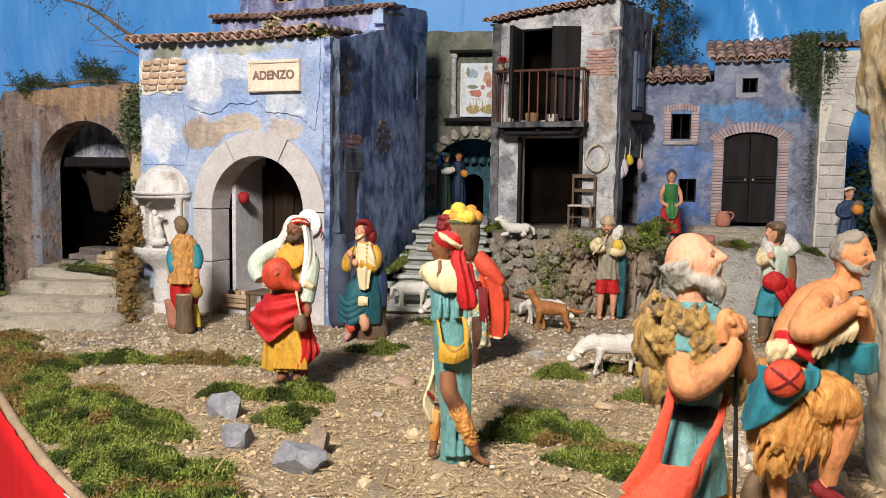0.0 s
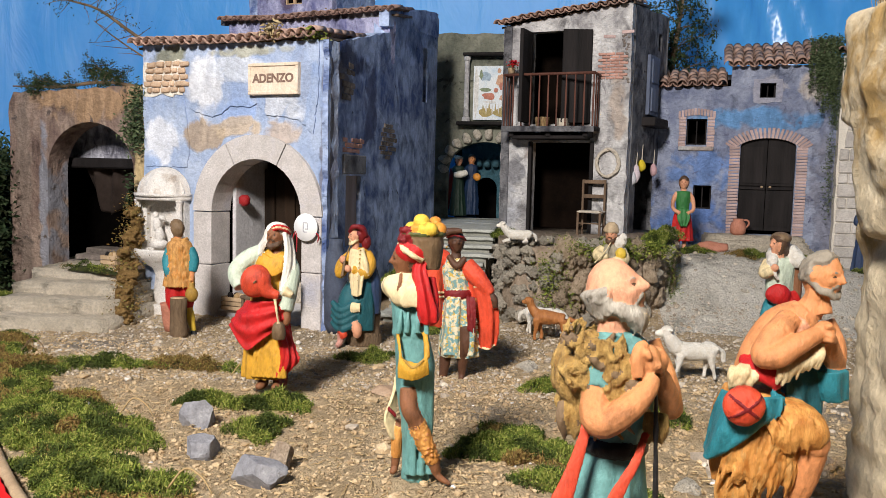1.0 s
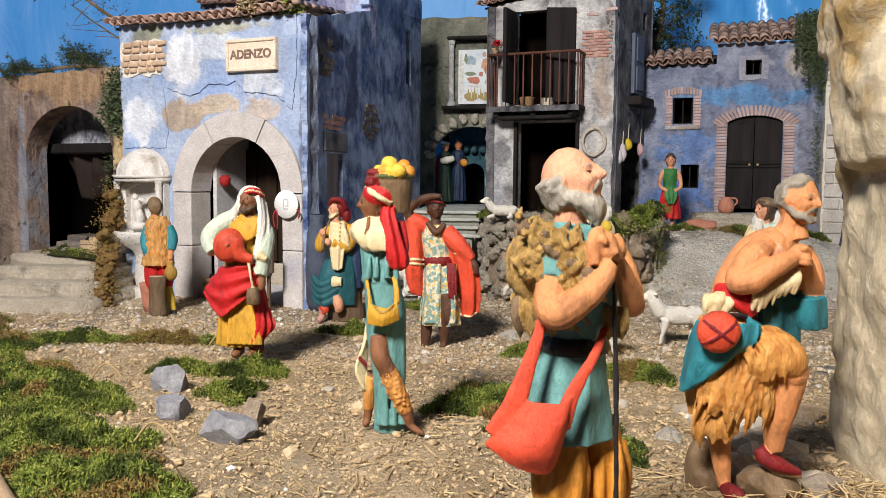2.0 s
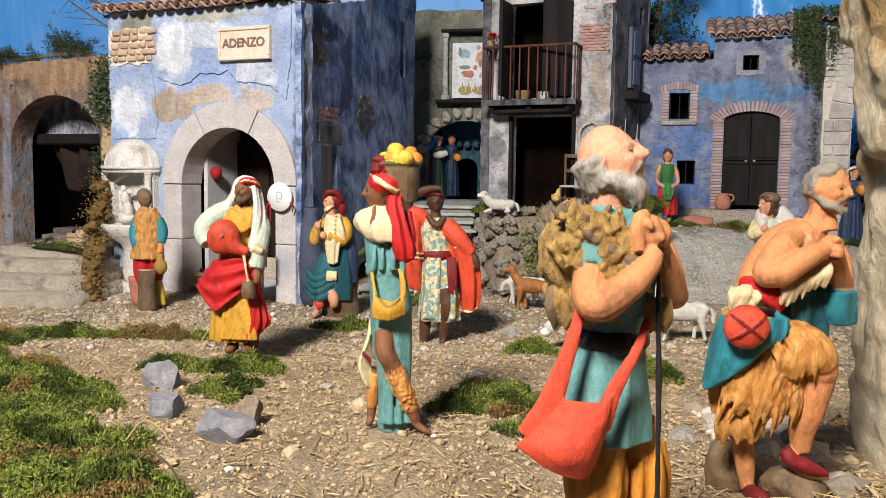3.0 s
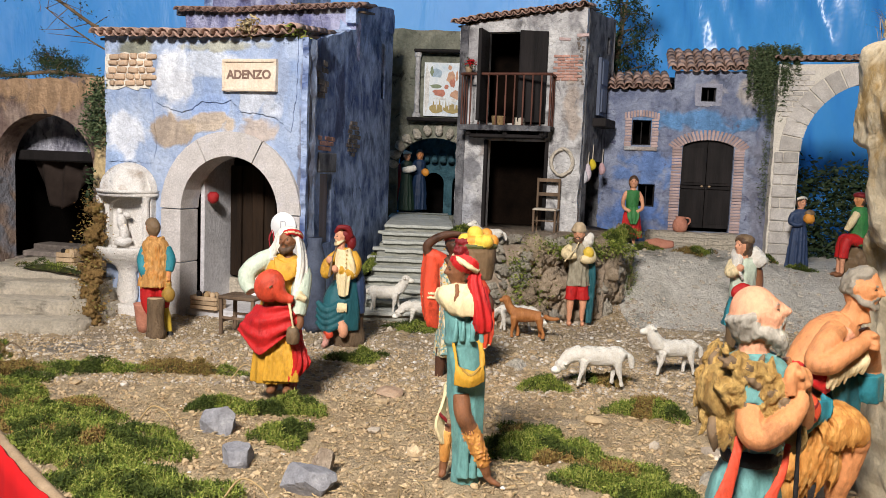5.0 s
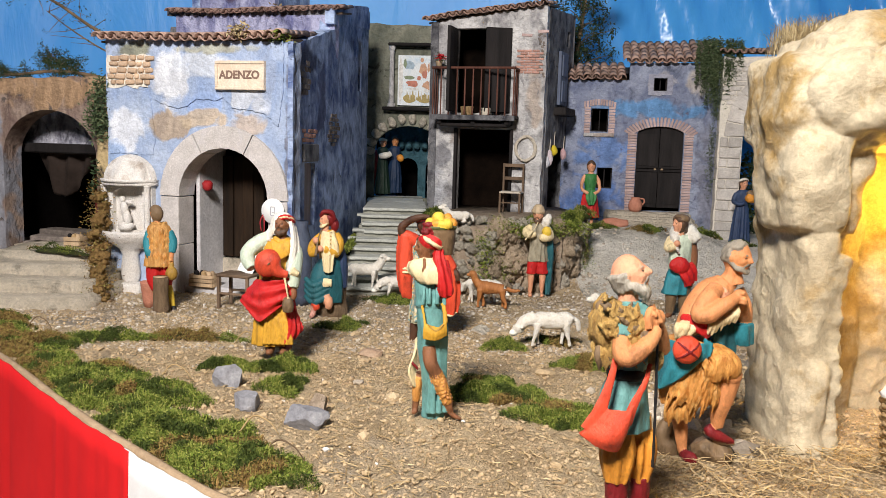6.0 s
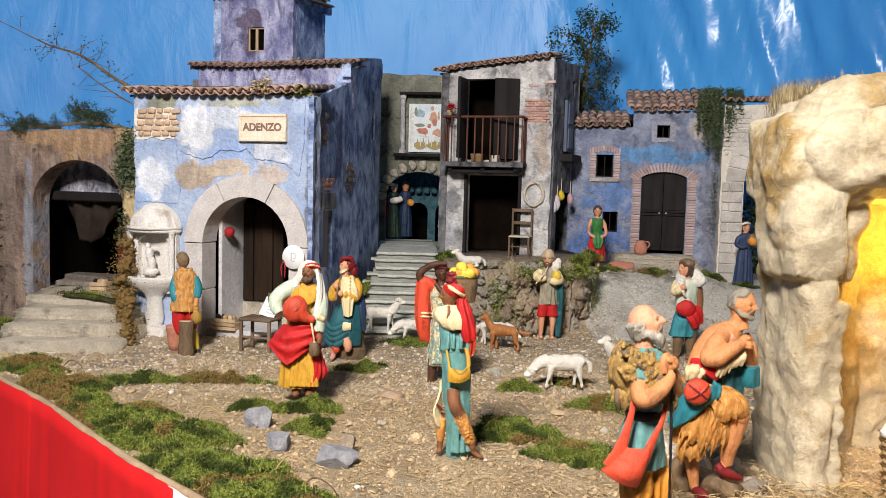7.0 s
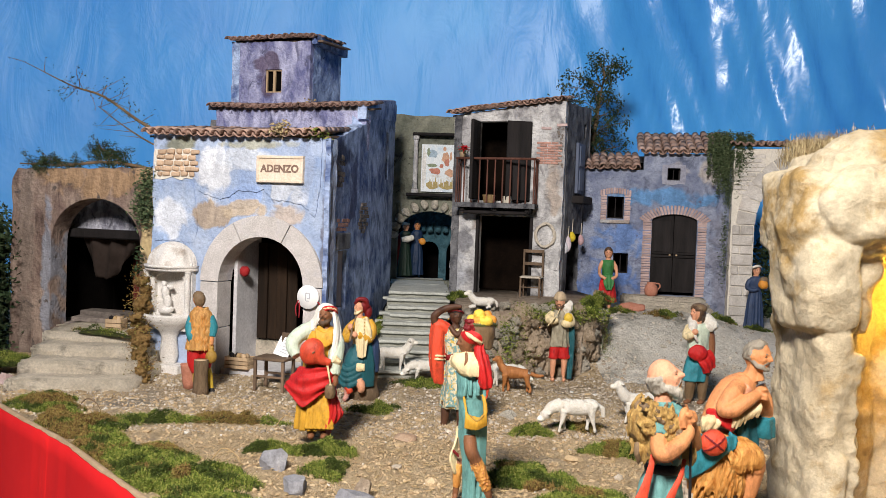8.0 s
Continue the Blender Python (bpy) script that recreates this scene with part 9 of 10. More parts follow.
def lookout():
    s = Sculpt()
    s.limb("darkskin", [(-0.0252, 0.0000, 0.0485), (-0.0268, -0.0020, 0.0159), (-0.0297, -0.0020, -0.0125)], (0.0121, 0.0102, 0.0074), 12)
    s.limb("darkskin", [(-0.0297, -0.0020, -0.0125), (-0.0399, -0.0100, -0.0167)], (0.0070, 0.0051), 9)
    s.limb("darkskin", [(0.0119, -0.0160, 0.0935), (0.0151, -0.0200, 0.0618), (0.0090, -0.0140, 0.0328), (0.0076, -0.0100, -0.0006)], (0.0140, 0.0121, 0.0112, 0.0070), 12)
    s.limb("darkskin", [(0.0076, -0.0100, -0.0016), (0.0068, -0.0200, -0.0056)], (0.0070, 0.0056), 9)
    s.robe("dots", [(0.2208, -0.0114, 0.0000, 0.0205, 0.0174), (0.2024, -0.0115, 0.0000, 0.0242, 0.0194), (0.1746, -0.0082, 0.0000, 0.0233, 0.0186), (0.1538, -0.0055, 0.0000, 0.0223, 0.0179), (0.1329, -0.0036, 0.0000, 0.0270, 0.0229), (0.0864, -0.0022, 0.0000, 0.0316, 0.0269), (0.0348, -0.0008, 0.0000, 0.0354, 0.0301)], 8, (0.0, 0.16), 0.3)
    s.limb("darkskin", [(-0.0236, -0.0140, 0.2261), (-0.0058, -0.0220, 0.2075), (0.0085, -0.0140, 0.2240)], (0.0047, 0.0065, 0.0047), 8)
    for x in (358, 378, 398, 462):
        s.limb("dots", [(-0.1857 + 0.000463 * (x), 0.001 * (-20), 0.3533 - 0.000454 * (450)), (-0.1846 + 0.000461 * (x-3), 0.001 * (-25), 0.3531 - 0.000453 * (560)), (-0.1846 + 0.000461 * (x-8), 0.001 * (-25), 0.3531 - 0.000453 * (690))], (0.0037, 0.0051, 0.0065), 8)
    s.robe("maroon", [(0.1608, -0.0055, 0.0000, 0.0223, 0.0188), (0.1561, -0.0055, 0.0000, 0.0256, 0.0215), (0.1487, -0.0045, 0.0000, 0.0251, 0.0211), (0.1459, -0.0045, 0.0000, 0.0228, 0.0192)], n=6)
    s.sheet("maroon", [[(0.0127, -0.0240, 0.1532), (0.0289, -0.0220, 0.1513)], [(0.0151, -0.0300, 0.1229), (0.0321, -0.0270, 0.1182)], [(0.0178, -0.0300, 0.0910), (0.0312, -0.0270, 0.0834)]], 0.005, folds=0.001)
    # wide cape sleeves edged with pale bands
    s.sheet("vermilion", [[(-0.0655, -0.0020, 0.2335), (-0.0486, -0.0160, 0.2297), (-0.0337, 0.0040, 0.2242)], [(-0.0687, 0.0000, 0.1927), (-0.0494, -0.0180, 0.1850), (-0.0322, 0.0060, 0.1786)], [(-0.0682, 0.0020, 0.1507), (-0.0486, -0.0180, 0.1483), (-0.0307, 0.0080, 0.1434)], [(-0.0621, 0.0040, 0.1084), (-0.0449, -0.0120, 0.1023), (-0.0335, 0.0080, 0.1036)], [(-0.0549, 0.0060, 0.0960), (-0.0439, -0.0060, 0.0894), (-0.0364, 0.0080, 0.0932)]], 0.008, 20, 22, 0.0030, 2.6)
    for y in (428, 446):
        s.limb("cream", [(-0.1890 + 0.000467 * (266), 0.001 * (-6), 0.3538 - 0.000459 * (y)), (-0.1850 + 0.000462 * (300), 0.001 * (-23), 0.3532 - 0.000453 * (y+4)), (-0.1899 + 0.000469 * (344), 0.001 * (-2), 0.3539 - 0.000460 * (y+6))], (0.0023, 0.0028, 0.0023), 7, 0.6)
    s.sheet("vermilion", [[(0.0100, -0.0060, 0.2112), (0.0236, -0.0140, 0.2090), (0.0328, -0.0040, 0.1983)], [(0.0170, -0.0020, 0.1704), (0.0431, -0.0180, 0.1698), (0.0587, -0.0060, 0.1597)], [(0.0298, 0.0000, 0.1241), (0.0522, -0.0160, 0.1262), (0.0697, -0.0040, 0.1319)], [(0.0362, 0.0020, 0.0820), (0.0548, -0.0120, 0.0797), (0.0715, 0.0000, 0.0874)], [(0.0389, 0.0040, 0.0536), (0.0535, -0.0060, 0.0509), (0.0659, 0.0020, 0.0591)]], 0.008, 20, 22, 0.0034, 2.8)
    s.limb("cream", [(0.0384, -0.0020, 0.0555), (0.0539, -0.0120, 0.0519), (0.0662, -0.0020, 0.0588)], (0.0023, 0.0028, 0.0023), 7, 0.6)
    s.limb("cream", [(0.0254, -0.0140, 0.1679), (0.0434, -0.0220, 0.1733), (0.0537, -0.0140, 0.1709)], (0.0014, 0.0019, 0.0014), 7)
    # raised arm shading the eyes, the other held out
    s.limb("vermilion", [(-0.0305, 0.0040, 0.2158), (-0.0450, -0.0020, 0.2244), (-0.0577, -0.0040, 0.2336)], (0.0168, 0.0158, 0.0121), 12)
    s.limb("darkskin", [(-0.0503, -0.0040, 0.2231), (-0.0599, -0.0080, 0.2457), (-0.0405, -0.0140, 0.2643), (-0.0155, -0.0240, 0.2727), (0.0022, -0.0280, 0.2737)], (0.0102, 0.0093, 0.0079, 0.0065, 0.0042), 12)
    s.limb("gold", [(-0.0433, -0.0140, 0.2679), (-0.0382, -0.0180, 0.2635), (-0.0350, -0.0140, 0.2597)], (0.0037, 0.0042, 0.0037), 8)
    s.limb("vermilion", [(0.0084, 0.0000, 0.2071), (0.0331, -0.0080, 0.1849), (0.0573, -0.0120, 0.1570)], (0.0177, 0.0168, 0.0112), 12)
    s.limb("darkskin", [(0.0564, -0.0120, 0.1579), (0.0649, -0.0160, 0.1456), (0.0668, -0.0160, 0.1319)], (0.0074, 0.0070, 0.0047), 9)
    s.face("darkskin", (-0.0091, -0.0080, 0.2514), -75, 0.0172, 4, 0.0, "black", lambda f, d, u: (u > 0.40 or f < 0.0), 0.10)
    s.ball("umber", (-0.0103, -0.0060, 0.2678), (0.0150, 0.015, 0.008), 0.25, 90)
    s.limb("maroon", [(-0.0299, -0.0040, 0.2576), (-0.0196, -0.0200, 0.2645), (0.0022, -0.0200, 0.2627), (0.0088, -0.0040, 0.2550)], (0.0014, 0.0023, 0.0023, 0.0014), 8)
    s.ball("gold", (-0.0273, -0.0100, 0.2414), (0.0022, 0.0022, 0.0028), sub=2)
    s.limb("cream", [(-0.0304, -0.0080, 0.2184), (-0.0113, -0.0220, 0.2038), (0.0074, -0.0080, 0.2223)], (0.0014, 0.0019, 0.0014), 7)
    s.ball("sand", (0.0044, 0.0040, -0.0168), (0.046, 0.032, 0.010), 0.3, 50)
    return s.done("lookout_figurine", (0.070, 1.545, 0.004), 0, 1.0, "dark-skinned figurine in an orange-red cape shading its eyes", voxel=0.0016, carve=0.0006)


lookout()


def bagpiper():
    s = Sculpt()
    for x in (438, 500):
        s.limb("brown", [(-0.2049 + 0.000430 * (x), 0.001 * (0), 0.2880 - 0.000412 * (640)), (-0.2049 + 0.000430 * (x), 0.001 * (0), 0.2880 - 0.000412 * (690))], (0.0107, 0.0091), 10)
        s.shoe("brown", (-0.2018 + 0.000428 * (x), 0.001 * (-6), 0.2880 - 0.000410 * (700)), -95, 0.026, 0.012)
    s.robe("yellow", [(0.2333, 0.0019, 0.0000, 0.0140, 0.0126), (0.2210, 0.0008, 0.0000, 0.0256, 0.0205), (0.1986, -0.0039, 0.0000, 0.0273, 0.0232), (0.1657, -0.0079, 0.0000, 0.0264, 0.0238), (0.1328, -0.0103, 0.0000, 0.0273, 0.0245), (0.0914, -0.0129, 0.0000, 0.0297, 0.0268), (0.0498, -0.0147, 0.0000, 0.0322, 0.0290), (0.0184, -0.0145, 0.0000, 0.0339, 0.0305)], 11, (0.0, 0.15), 0.2)
    for k, x in enumerate((398, 420, 442, 462, 482, 502, 520)):
        s.limb("yellow", [(-0.1926 + 0.000422 * (x*0.7+142), 0.001 * (-24), 0.2880 - 0.000404 * (470)), (-0.1906 + 0.000420 * (x*0.9+48), 0.001 * (-28), 0.2880 - 0.000403 * (560)), (-0.1901 + 0.000420 * (x), 0.001 * (-29), 0.2880 - 0.000402 * (655))], (0.0025, 0.0037, 0.0050), 8)
    s.sheet("yellow", [[(-0.0126, -0.0180, 0.2279), (0.0092, -0.0240, 0.2195), (0.0225, -0.0180, 0.2281)], [(-0.0108, -0.0240, 0.2122), (0.0094, -0.0280, 0.2038), (0.0238, -0.0240, 0.2124)], [(-0.0082, -0.0250, 0.2003), (0.0091, -0.0280, 0.1902), (0.0223, -0.0250, 0.1989)]], 0.005, folds=0.0012, count=2)
    # red mantle slung round the hips, one tail falling
    s.sheet("red", [[(-0.0414, 0.0000, 0.1448), (-0.0628, 0.0020, 0.1195), (-0.0739, 0.0040, 0.1015)], [(-0.0231, -0.0260, 0.1479), (-0.0431, -0.0300, 0.1157), (-0.0540, -0.0220, 0.0900)], [(-0.0036, -0.0360, 0.1512), (-0.0153, -0.0400, 0.1174), (-0.0302, -0.0340, 0.0699)], [(0.0136, -0.0360, 0.1534), (0.0094, -0.0420, 0.1260), (-0.0088, -0.0370, 0.0889)], [(0.0259, -0.0260, 0.1565), (0.0266, -0.0320, 0.1330), (0.0182, -0.0280, 0.1122)]], 0.008, 26, 40, 0.0026, 3.1, 0.6)
    s.sheet("red", [[(0.0136, -0.0280, 0.1283), (0.0278, -0.0060, 0.1258)], [(0.0194, -0.0320, 0.1007), (0.0314, -0.0060, 0.0971)], [(0.0269, -0.0340, 0.0729), (0.0407, -0.0080, 0.0667)], [(0.0256, -0.0340, 0.0486), (0.0469, -0.0100, 0.0519)], [(0.0150, -0.0320, 0.0276), (0.0314, -0.0120, 0.0371)]], 0.008, 22, 26, 0.0034, 2.6)
    s.sheet("maroon", [[(0.0144, -0.0160, 0.0450), (0.0252, 0.0020, 0.0418)], [(0.0111, -0.0160, 0.0036), (0.0210, 0.0020, -0.0001)]], 0.008)
    # sleeves
    s.limb("mint", [(-0.0200, 0.0020, 0.2270), (-0.0389, -0.0020, 0.2169), (-0.0568, -0.0080, 0.2008), (-0.0570, -0.0160, 0.1851), (-0.0475, -0.0260, 0.1710)], (0.0140, 0.0157, 0.0149, 0.0132, 0.0099), 14)
    s.limb("mint", [(0.0198, 0.0020, 0.2210), (0.0318, -0.0040, 0.1971), (0.0309, -0.0180, 0.1678), (0.0275, -0.0260, 0.1363)], (0.0140, 0.0149, 0.0157, 0.0140), 14)
    s.sheet("mint", [[(0.0183, -0.0300, 0.1616), (0.0363, -0.0200, 0.1592)], [(0.0179, -0.0320, 0.1490), (0.0385, -0.0200, 0.1455)], [(0.0193, -0.0300, 0.1319), (0.0341, -0.0200, 0.1325)]], 0.008, folds=0.001)
    s.limb("brown", [(0.0304, -0.0260, 0.1331), (0.0316, -0.0280, 0.1205), (0.0288, -0.0300, 0.1127)], (0.0074, 0.0074, 0.0050), 9)
    s.limb("cream", [(0.0288, -0.0340, 0.1693), (0.0423, -0.0320, 0.1620)], (0.0083, 0.0050), 8)
    # the pipe bag, its chanter and pot
    s.ball("vermilion", (-0.0139, -0.0460, 0.1851), (0.0245, 0.019, 0.0270), 0.03, 50, 4, (0, 25, 0))
    s.limb("vermilion", [(-0.0075, -0.0460, 0.1820), (0.0069, -0.0460, 0.1682), (0.0239, -0.0440, 0.1631)], (0.0182, 0.0107, 0.0058), 14)
    s.limb("umber", [(-0.0105, -0.0660, 0.1844), (-0.0052, -0.0670, 0.1892)], (0.0012, 0.0012), 6)
    s.limb("cream", [(0.0173, -0.0460, 0.1604), (0.0215, -0.0500, 0.1411), (0.0258, -0.0520, 0.1196)], (0.0025, 0.0021, 0.0021), 8)
    s.robe("umber", [(0.1208, 0.0246, -0.0460, 0.0041, 0.0041), (0.1156, 0.0245, -0.0460, 0.0091, 0.0091), (0.1029, 0.0246, -0.0460, 0.0107, 0.0107), (0.0917, 0.0244, -0.0460, 0.0083, 0.0083)], n=9, seg=18)
    # head, beard and long white headscarf
    s.face("brown", (0.0060, -0.0080, 0.2542), -102, 0.0165, 4, 0.0)
    s.beard("hair", (0.0060, -0.0080, 0.2542), -102, 0.0165, 4, 26, 0.7)
    s.ball("white", (0.0067, 0.0000, 0.2629), (0.0195, 0.018, 0.0155), 0.06, 60, 4)
    for k, c in enumerate(("red", "cream", "red")):
        s.limb(c, [(-0.2008 + 0.000427 * (462), 0.001 * (-8), 0.2880 - 0.000409 * (66-7*k)), (-0.1936 + 0.000422 * (488), 0.001 * (-22), 0.2880 - 0.000405 * (50-7*k)), (-0.1967 + 0.000424 * (524), 0.001 * (-16), 0.2880 - 0.000406 * (56-7*k)), (-0.2029 + 0.000429 * (544), 0.001 * (-4), 0.2880 - 0.000410 * (74-7*k))], (0.0021, 0.0025, 0.0025, 0.0021), 8)
    s.sheet("white", [[(-0.0023, -0.0120, 0.2680), (-0.0131, 0.0040, 0.2636)], [(-0.0055, -0.0180, 0.2521), (-0.0169, 0.0020, 0.2494)], [(-0.0099, -0.0180, 0.2380), (-0.0257, 0.0020, 0.2351)], [(-0.0151, -0.0160, 0.2238), (-0.0327, 0.0020, 0.2228)]], 0.006)
    s.sheet("white", [[(0.0214, -0.0160, 0.2665), (0.0239, 0.0060, 0.2596)], [(0.0265, -0.0200, 0.2482), (0.0307, 0.0020, 0.2435)], [(0.0289, -0.0240, 0.2205), (0.0370, -0.0060, 0.2155)], [(0.0248, -0.0280, 0.1927), (0.0374, -0.0140, 0.1877)], [(0.0208, -0.0320, 0.1690), (0.0314, -0.0200, 0.1632)]], 0.007, 20, 16, 0.0014, 2.0)
    return s.done("bagpiper_figurine", (-0.222, 1.325, 0.018), 0, 1.0, "figurine with red pipe bag, yellow robe and red mantle", voxel=0.0015, carve=0.0006)


bagpiper()


def flute_player():
    s = Sculpt()
    # gathered skirt over bent knees
    s.robe("deepteal", [(0.1504, 0.0095, 0.0000, 0.0282, 0.0254), (0.1218, -0.0001, 0.0000, 0.0409, 0.0368), (0.0899, -0.0018, 0.0000, 0.0493, 0.0444), (0.0617, 0.0033, 0.0000, 0.0451, 0.0406), (0.0373, 0.0140, 0.0000, 0.0324, 0.0292)], 6, (0.02, 0.10), 1.0)
    for y0, y1, d in ((485, 512, -42), (505, 532, -46), (525, 552, -46), (548, 572, -42)):
        s.limb("deepteal", [(-0.5794 + 0.000683 * (760), 0.001 * (-20), 0.4315 - 0.000689 * (y0)), (-0.5724 + 0.000676 * (800), 0.001 * (-40), 0.4319 - 0.000682 * (y1)), (-0.5738 + 0.000678 * (860), 0.001 * (-36), 0.4318 - 0.000684 * (y0-4)), (-0.5815 + 0.000685 * (890), 0.001 * (-14), 0.4314 - 0.000691 * (y0-22))], (0.0070, 0.0092, 0.0085, 0.0056), 9)
    s.limb("navy", [(0.0178, 0.0120, 0.1915), (0.0337, 0.0140, 0.1349), (0.0388, 0.0120, 0.0713)], (0.0211, 0.0254, 0.0211), 12)
    s.limb("rose", [(-0.0295, -0.0300, 0.0769), (-0.0321, -0.0340, 0.0427), (-0.0340, -0.0340, 0.0134)], (0.0141, 0.0120, 0.0085), 11)
    s.ball("vermilion", (-0.0273, -0.0380, 0.0339), (0.014, 0.011, 0.013), 0.35, 100)
    s.limb("rose", [(-0.0338, -0.0360, 0.0138), (-0.0406, -0.0480, 0.0051)], (0.0085, 0.0056), 9)
    s.limb("skin", [(0.0021, -0.0360, 0.0582), (0.0100, -0.0400, 0.0383), (0.0062, -0.0400, 0.0257)], (0.0127, 0.0127, 0.0070), 11)
    # torso, sleeves, fringed shawl
    s.robe("yellow", [(0.2174, 0.0052, 0.0000, 0.0141, 0.0127), (0.1997, 0.0058, 0.0000, 0.0282, 0.0226), (0.1715, 0.0067, 0.0000, 0.0296, 0.0252), (0.1397, 0.0063, 0.0000, 0.0282, 0.0254)], 6, (0.0, 0.06))
    s.limb("yellow", [(-0.0149, -0.0060, 0.2033), (-0.0370, -0.0160, 0.1828), (-0.0394, -0.0280, 0.1635), (-0.0225, -0.0420, 0.1730)], (0.0113, 0.0134, 0.0134, 0.0085), 12)
    s.limb("yellow", [(0.0239, -0.0020, 0.2062), (0.0364, -0.0100, 0.1845), (0.0257, -0.0280, 0.1636), (-0.0038, -0.0440, 0.1739)], (0.0120, 0.0141, 0.0134, 0.0085), 12)
    s.sheet("cream", [[(-0.0137, -0.0260, 0.2177), (0.0049, -0.0320, 0.2142), (0.0205, -0.0200, 0.2182)], [(-0.0161, -0.0340, 0.1860), (0.0066, -0.0400, 0.1806), (0.0291, -0.0280, 0.1867)], [(-0.0099, -0.0440, 0.1495), (0.0084, -0.0480, 0.1466), (0.0240, -0.0380, 0.1525)], [(-0.0044, -0.0480, 0.1185), (0.0096, -0.0500, 0.1151), (0.0200, -0.0440, 0.1200)]], 0.008, 22, 22, 0.0024, 3.2)
    s.limb("cream", [(0.0139, -0.0240, 0.2170), (0.0267, -0.0340, 0.1874), (0.0330, -0.0320, 0.1595)], (0.0063, 0.0078, 0.0056), 9)
    for k in range(7):
        x = -0.0030 + 0.0036 * k
        s.limb("cream", [(x, -0.048, 0.1016), (x - 0.001, -0.050, 0.0906), (x - 0.001 + 0.001 * (k % 3), -0.048, 0.0810)], (0.0018, 0.0022, 0.0012), 6)
    for k in range(8):
        f = k / 7
        s.ball("gold", [a_ + (b_ - a_) * f for a_, b_ in zip((0.0148, -0.0360, 0.2150), (0.0113, -0.0520, 0.1514))], (0.0018, 0.0016, 0.0022), sub=1)
    s.ball("skin", (-0.0282, -0.0480, 0.1950), (0.0085, 0.0075, 0.0085), 0.15, 120)
    s.ball("skin", (-0.0143, -0.0500, 0.1751), (0.0085, 0.0075, 0.0085), 0.15, 120)
    s.limb("umber", [(-0.0133, -0.0320, 0.2226), (-0.0218, -0.0500, 0.1948), (-0.0266, -0.0600, 0.1583)], (0.0021, 0.0028, 0.0042), 8)
    # face under the red hood
    s.face("skin", (-0.0062, -0.0080, 0.2411), 216, 0.0170, 2)
    s.beard("cream", (-0.0062, -0.0080, 0.2411), 216, 0.0170, 2, 18, 0.5)
    s.ball("maroon", (0.0040, 0.0020, 0.2474), (0.0215, 0.0205, 0.0205), 0.08, 60, 4)
    s.limb("maroon", [(-0.0200, -0.0140, 0.2511), (-0.0086, -0.0220, 0.2634), (0.0106, -0.0180, 0.2609), (0.0231, -0.0080, 0.2435)], (0.0042, 0.0056, 0.0056, 0.0049), 9)
    s.ball("maroon", (0.0199, 0.0040, 0.2308), (0.013, 0.015, 0.018), 0.1, 60)
    return s.done("flute_player_figurine", (-0.176, 1.768, 0.0), 0, 1.0, "seated figurine in a red hood playing a flute", slim=0.85, voxel=0.0016, carve=0.0006)


flute_player()


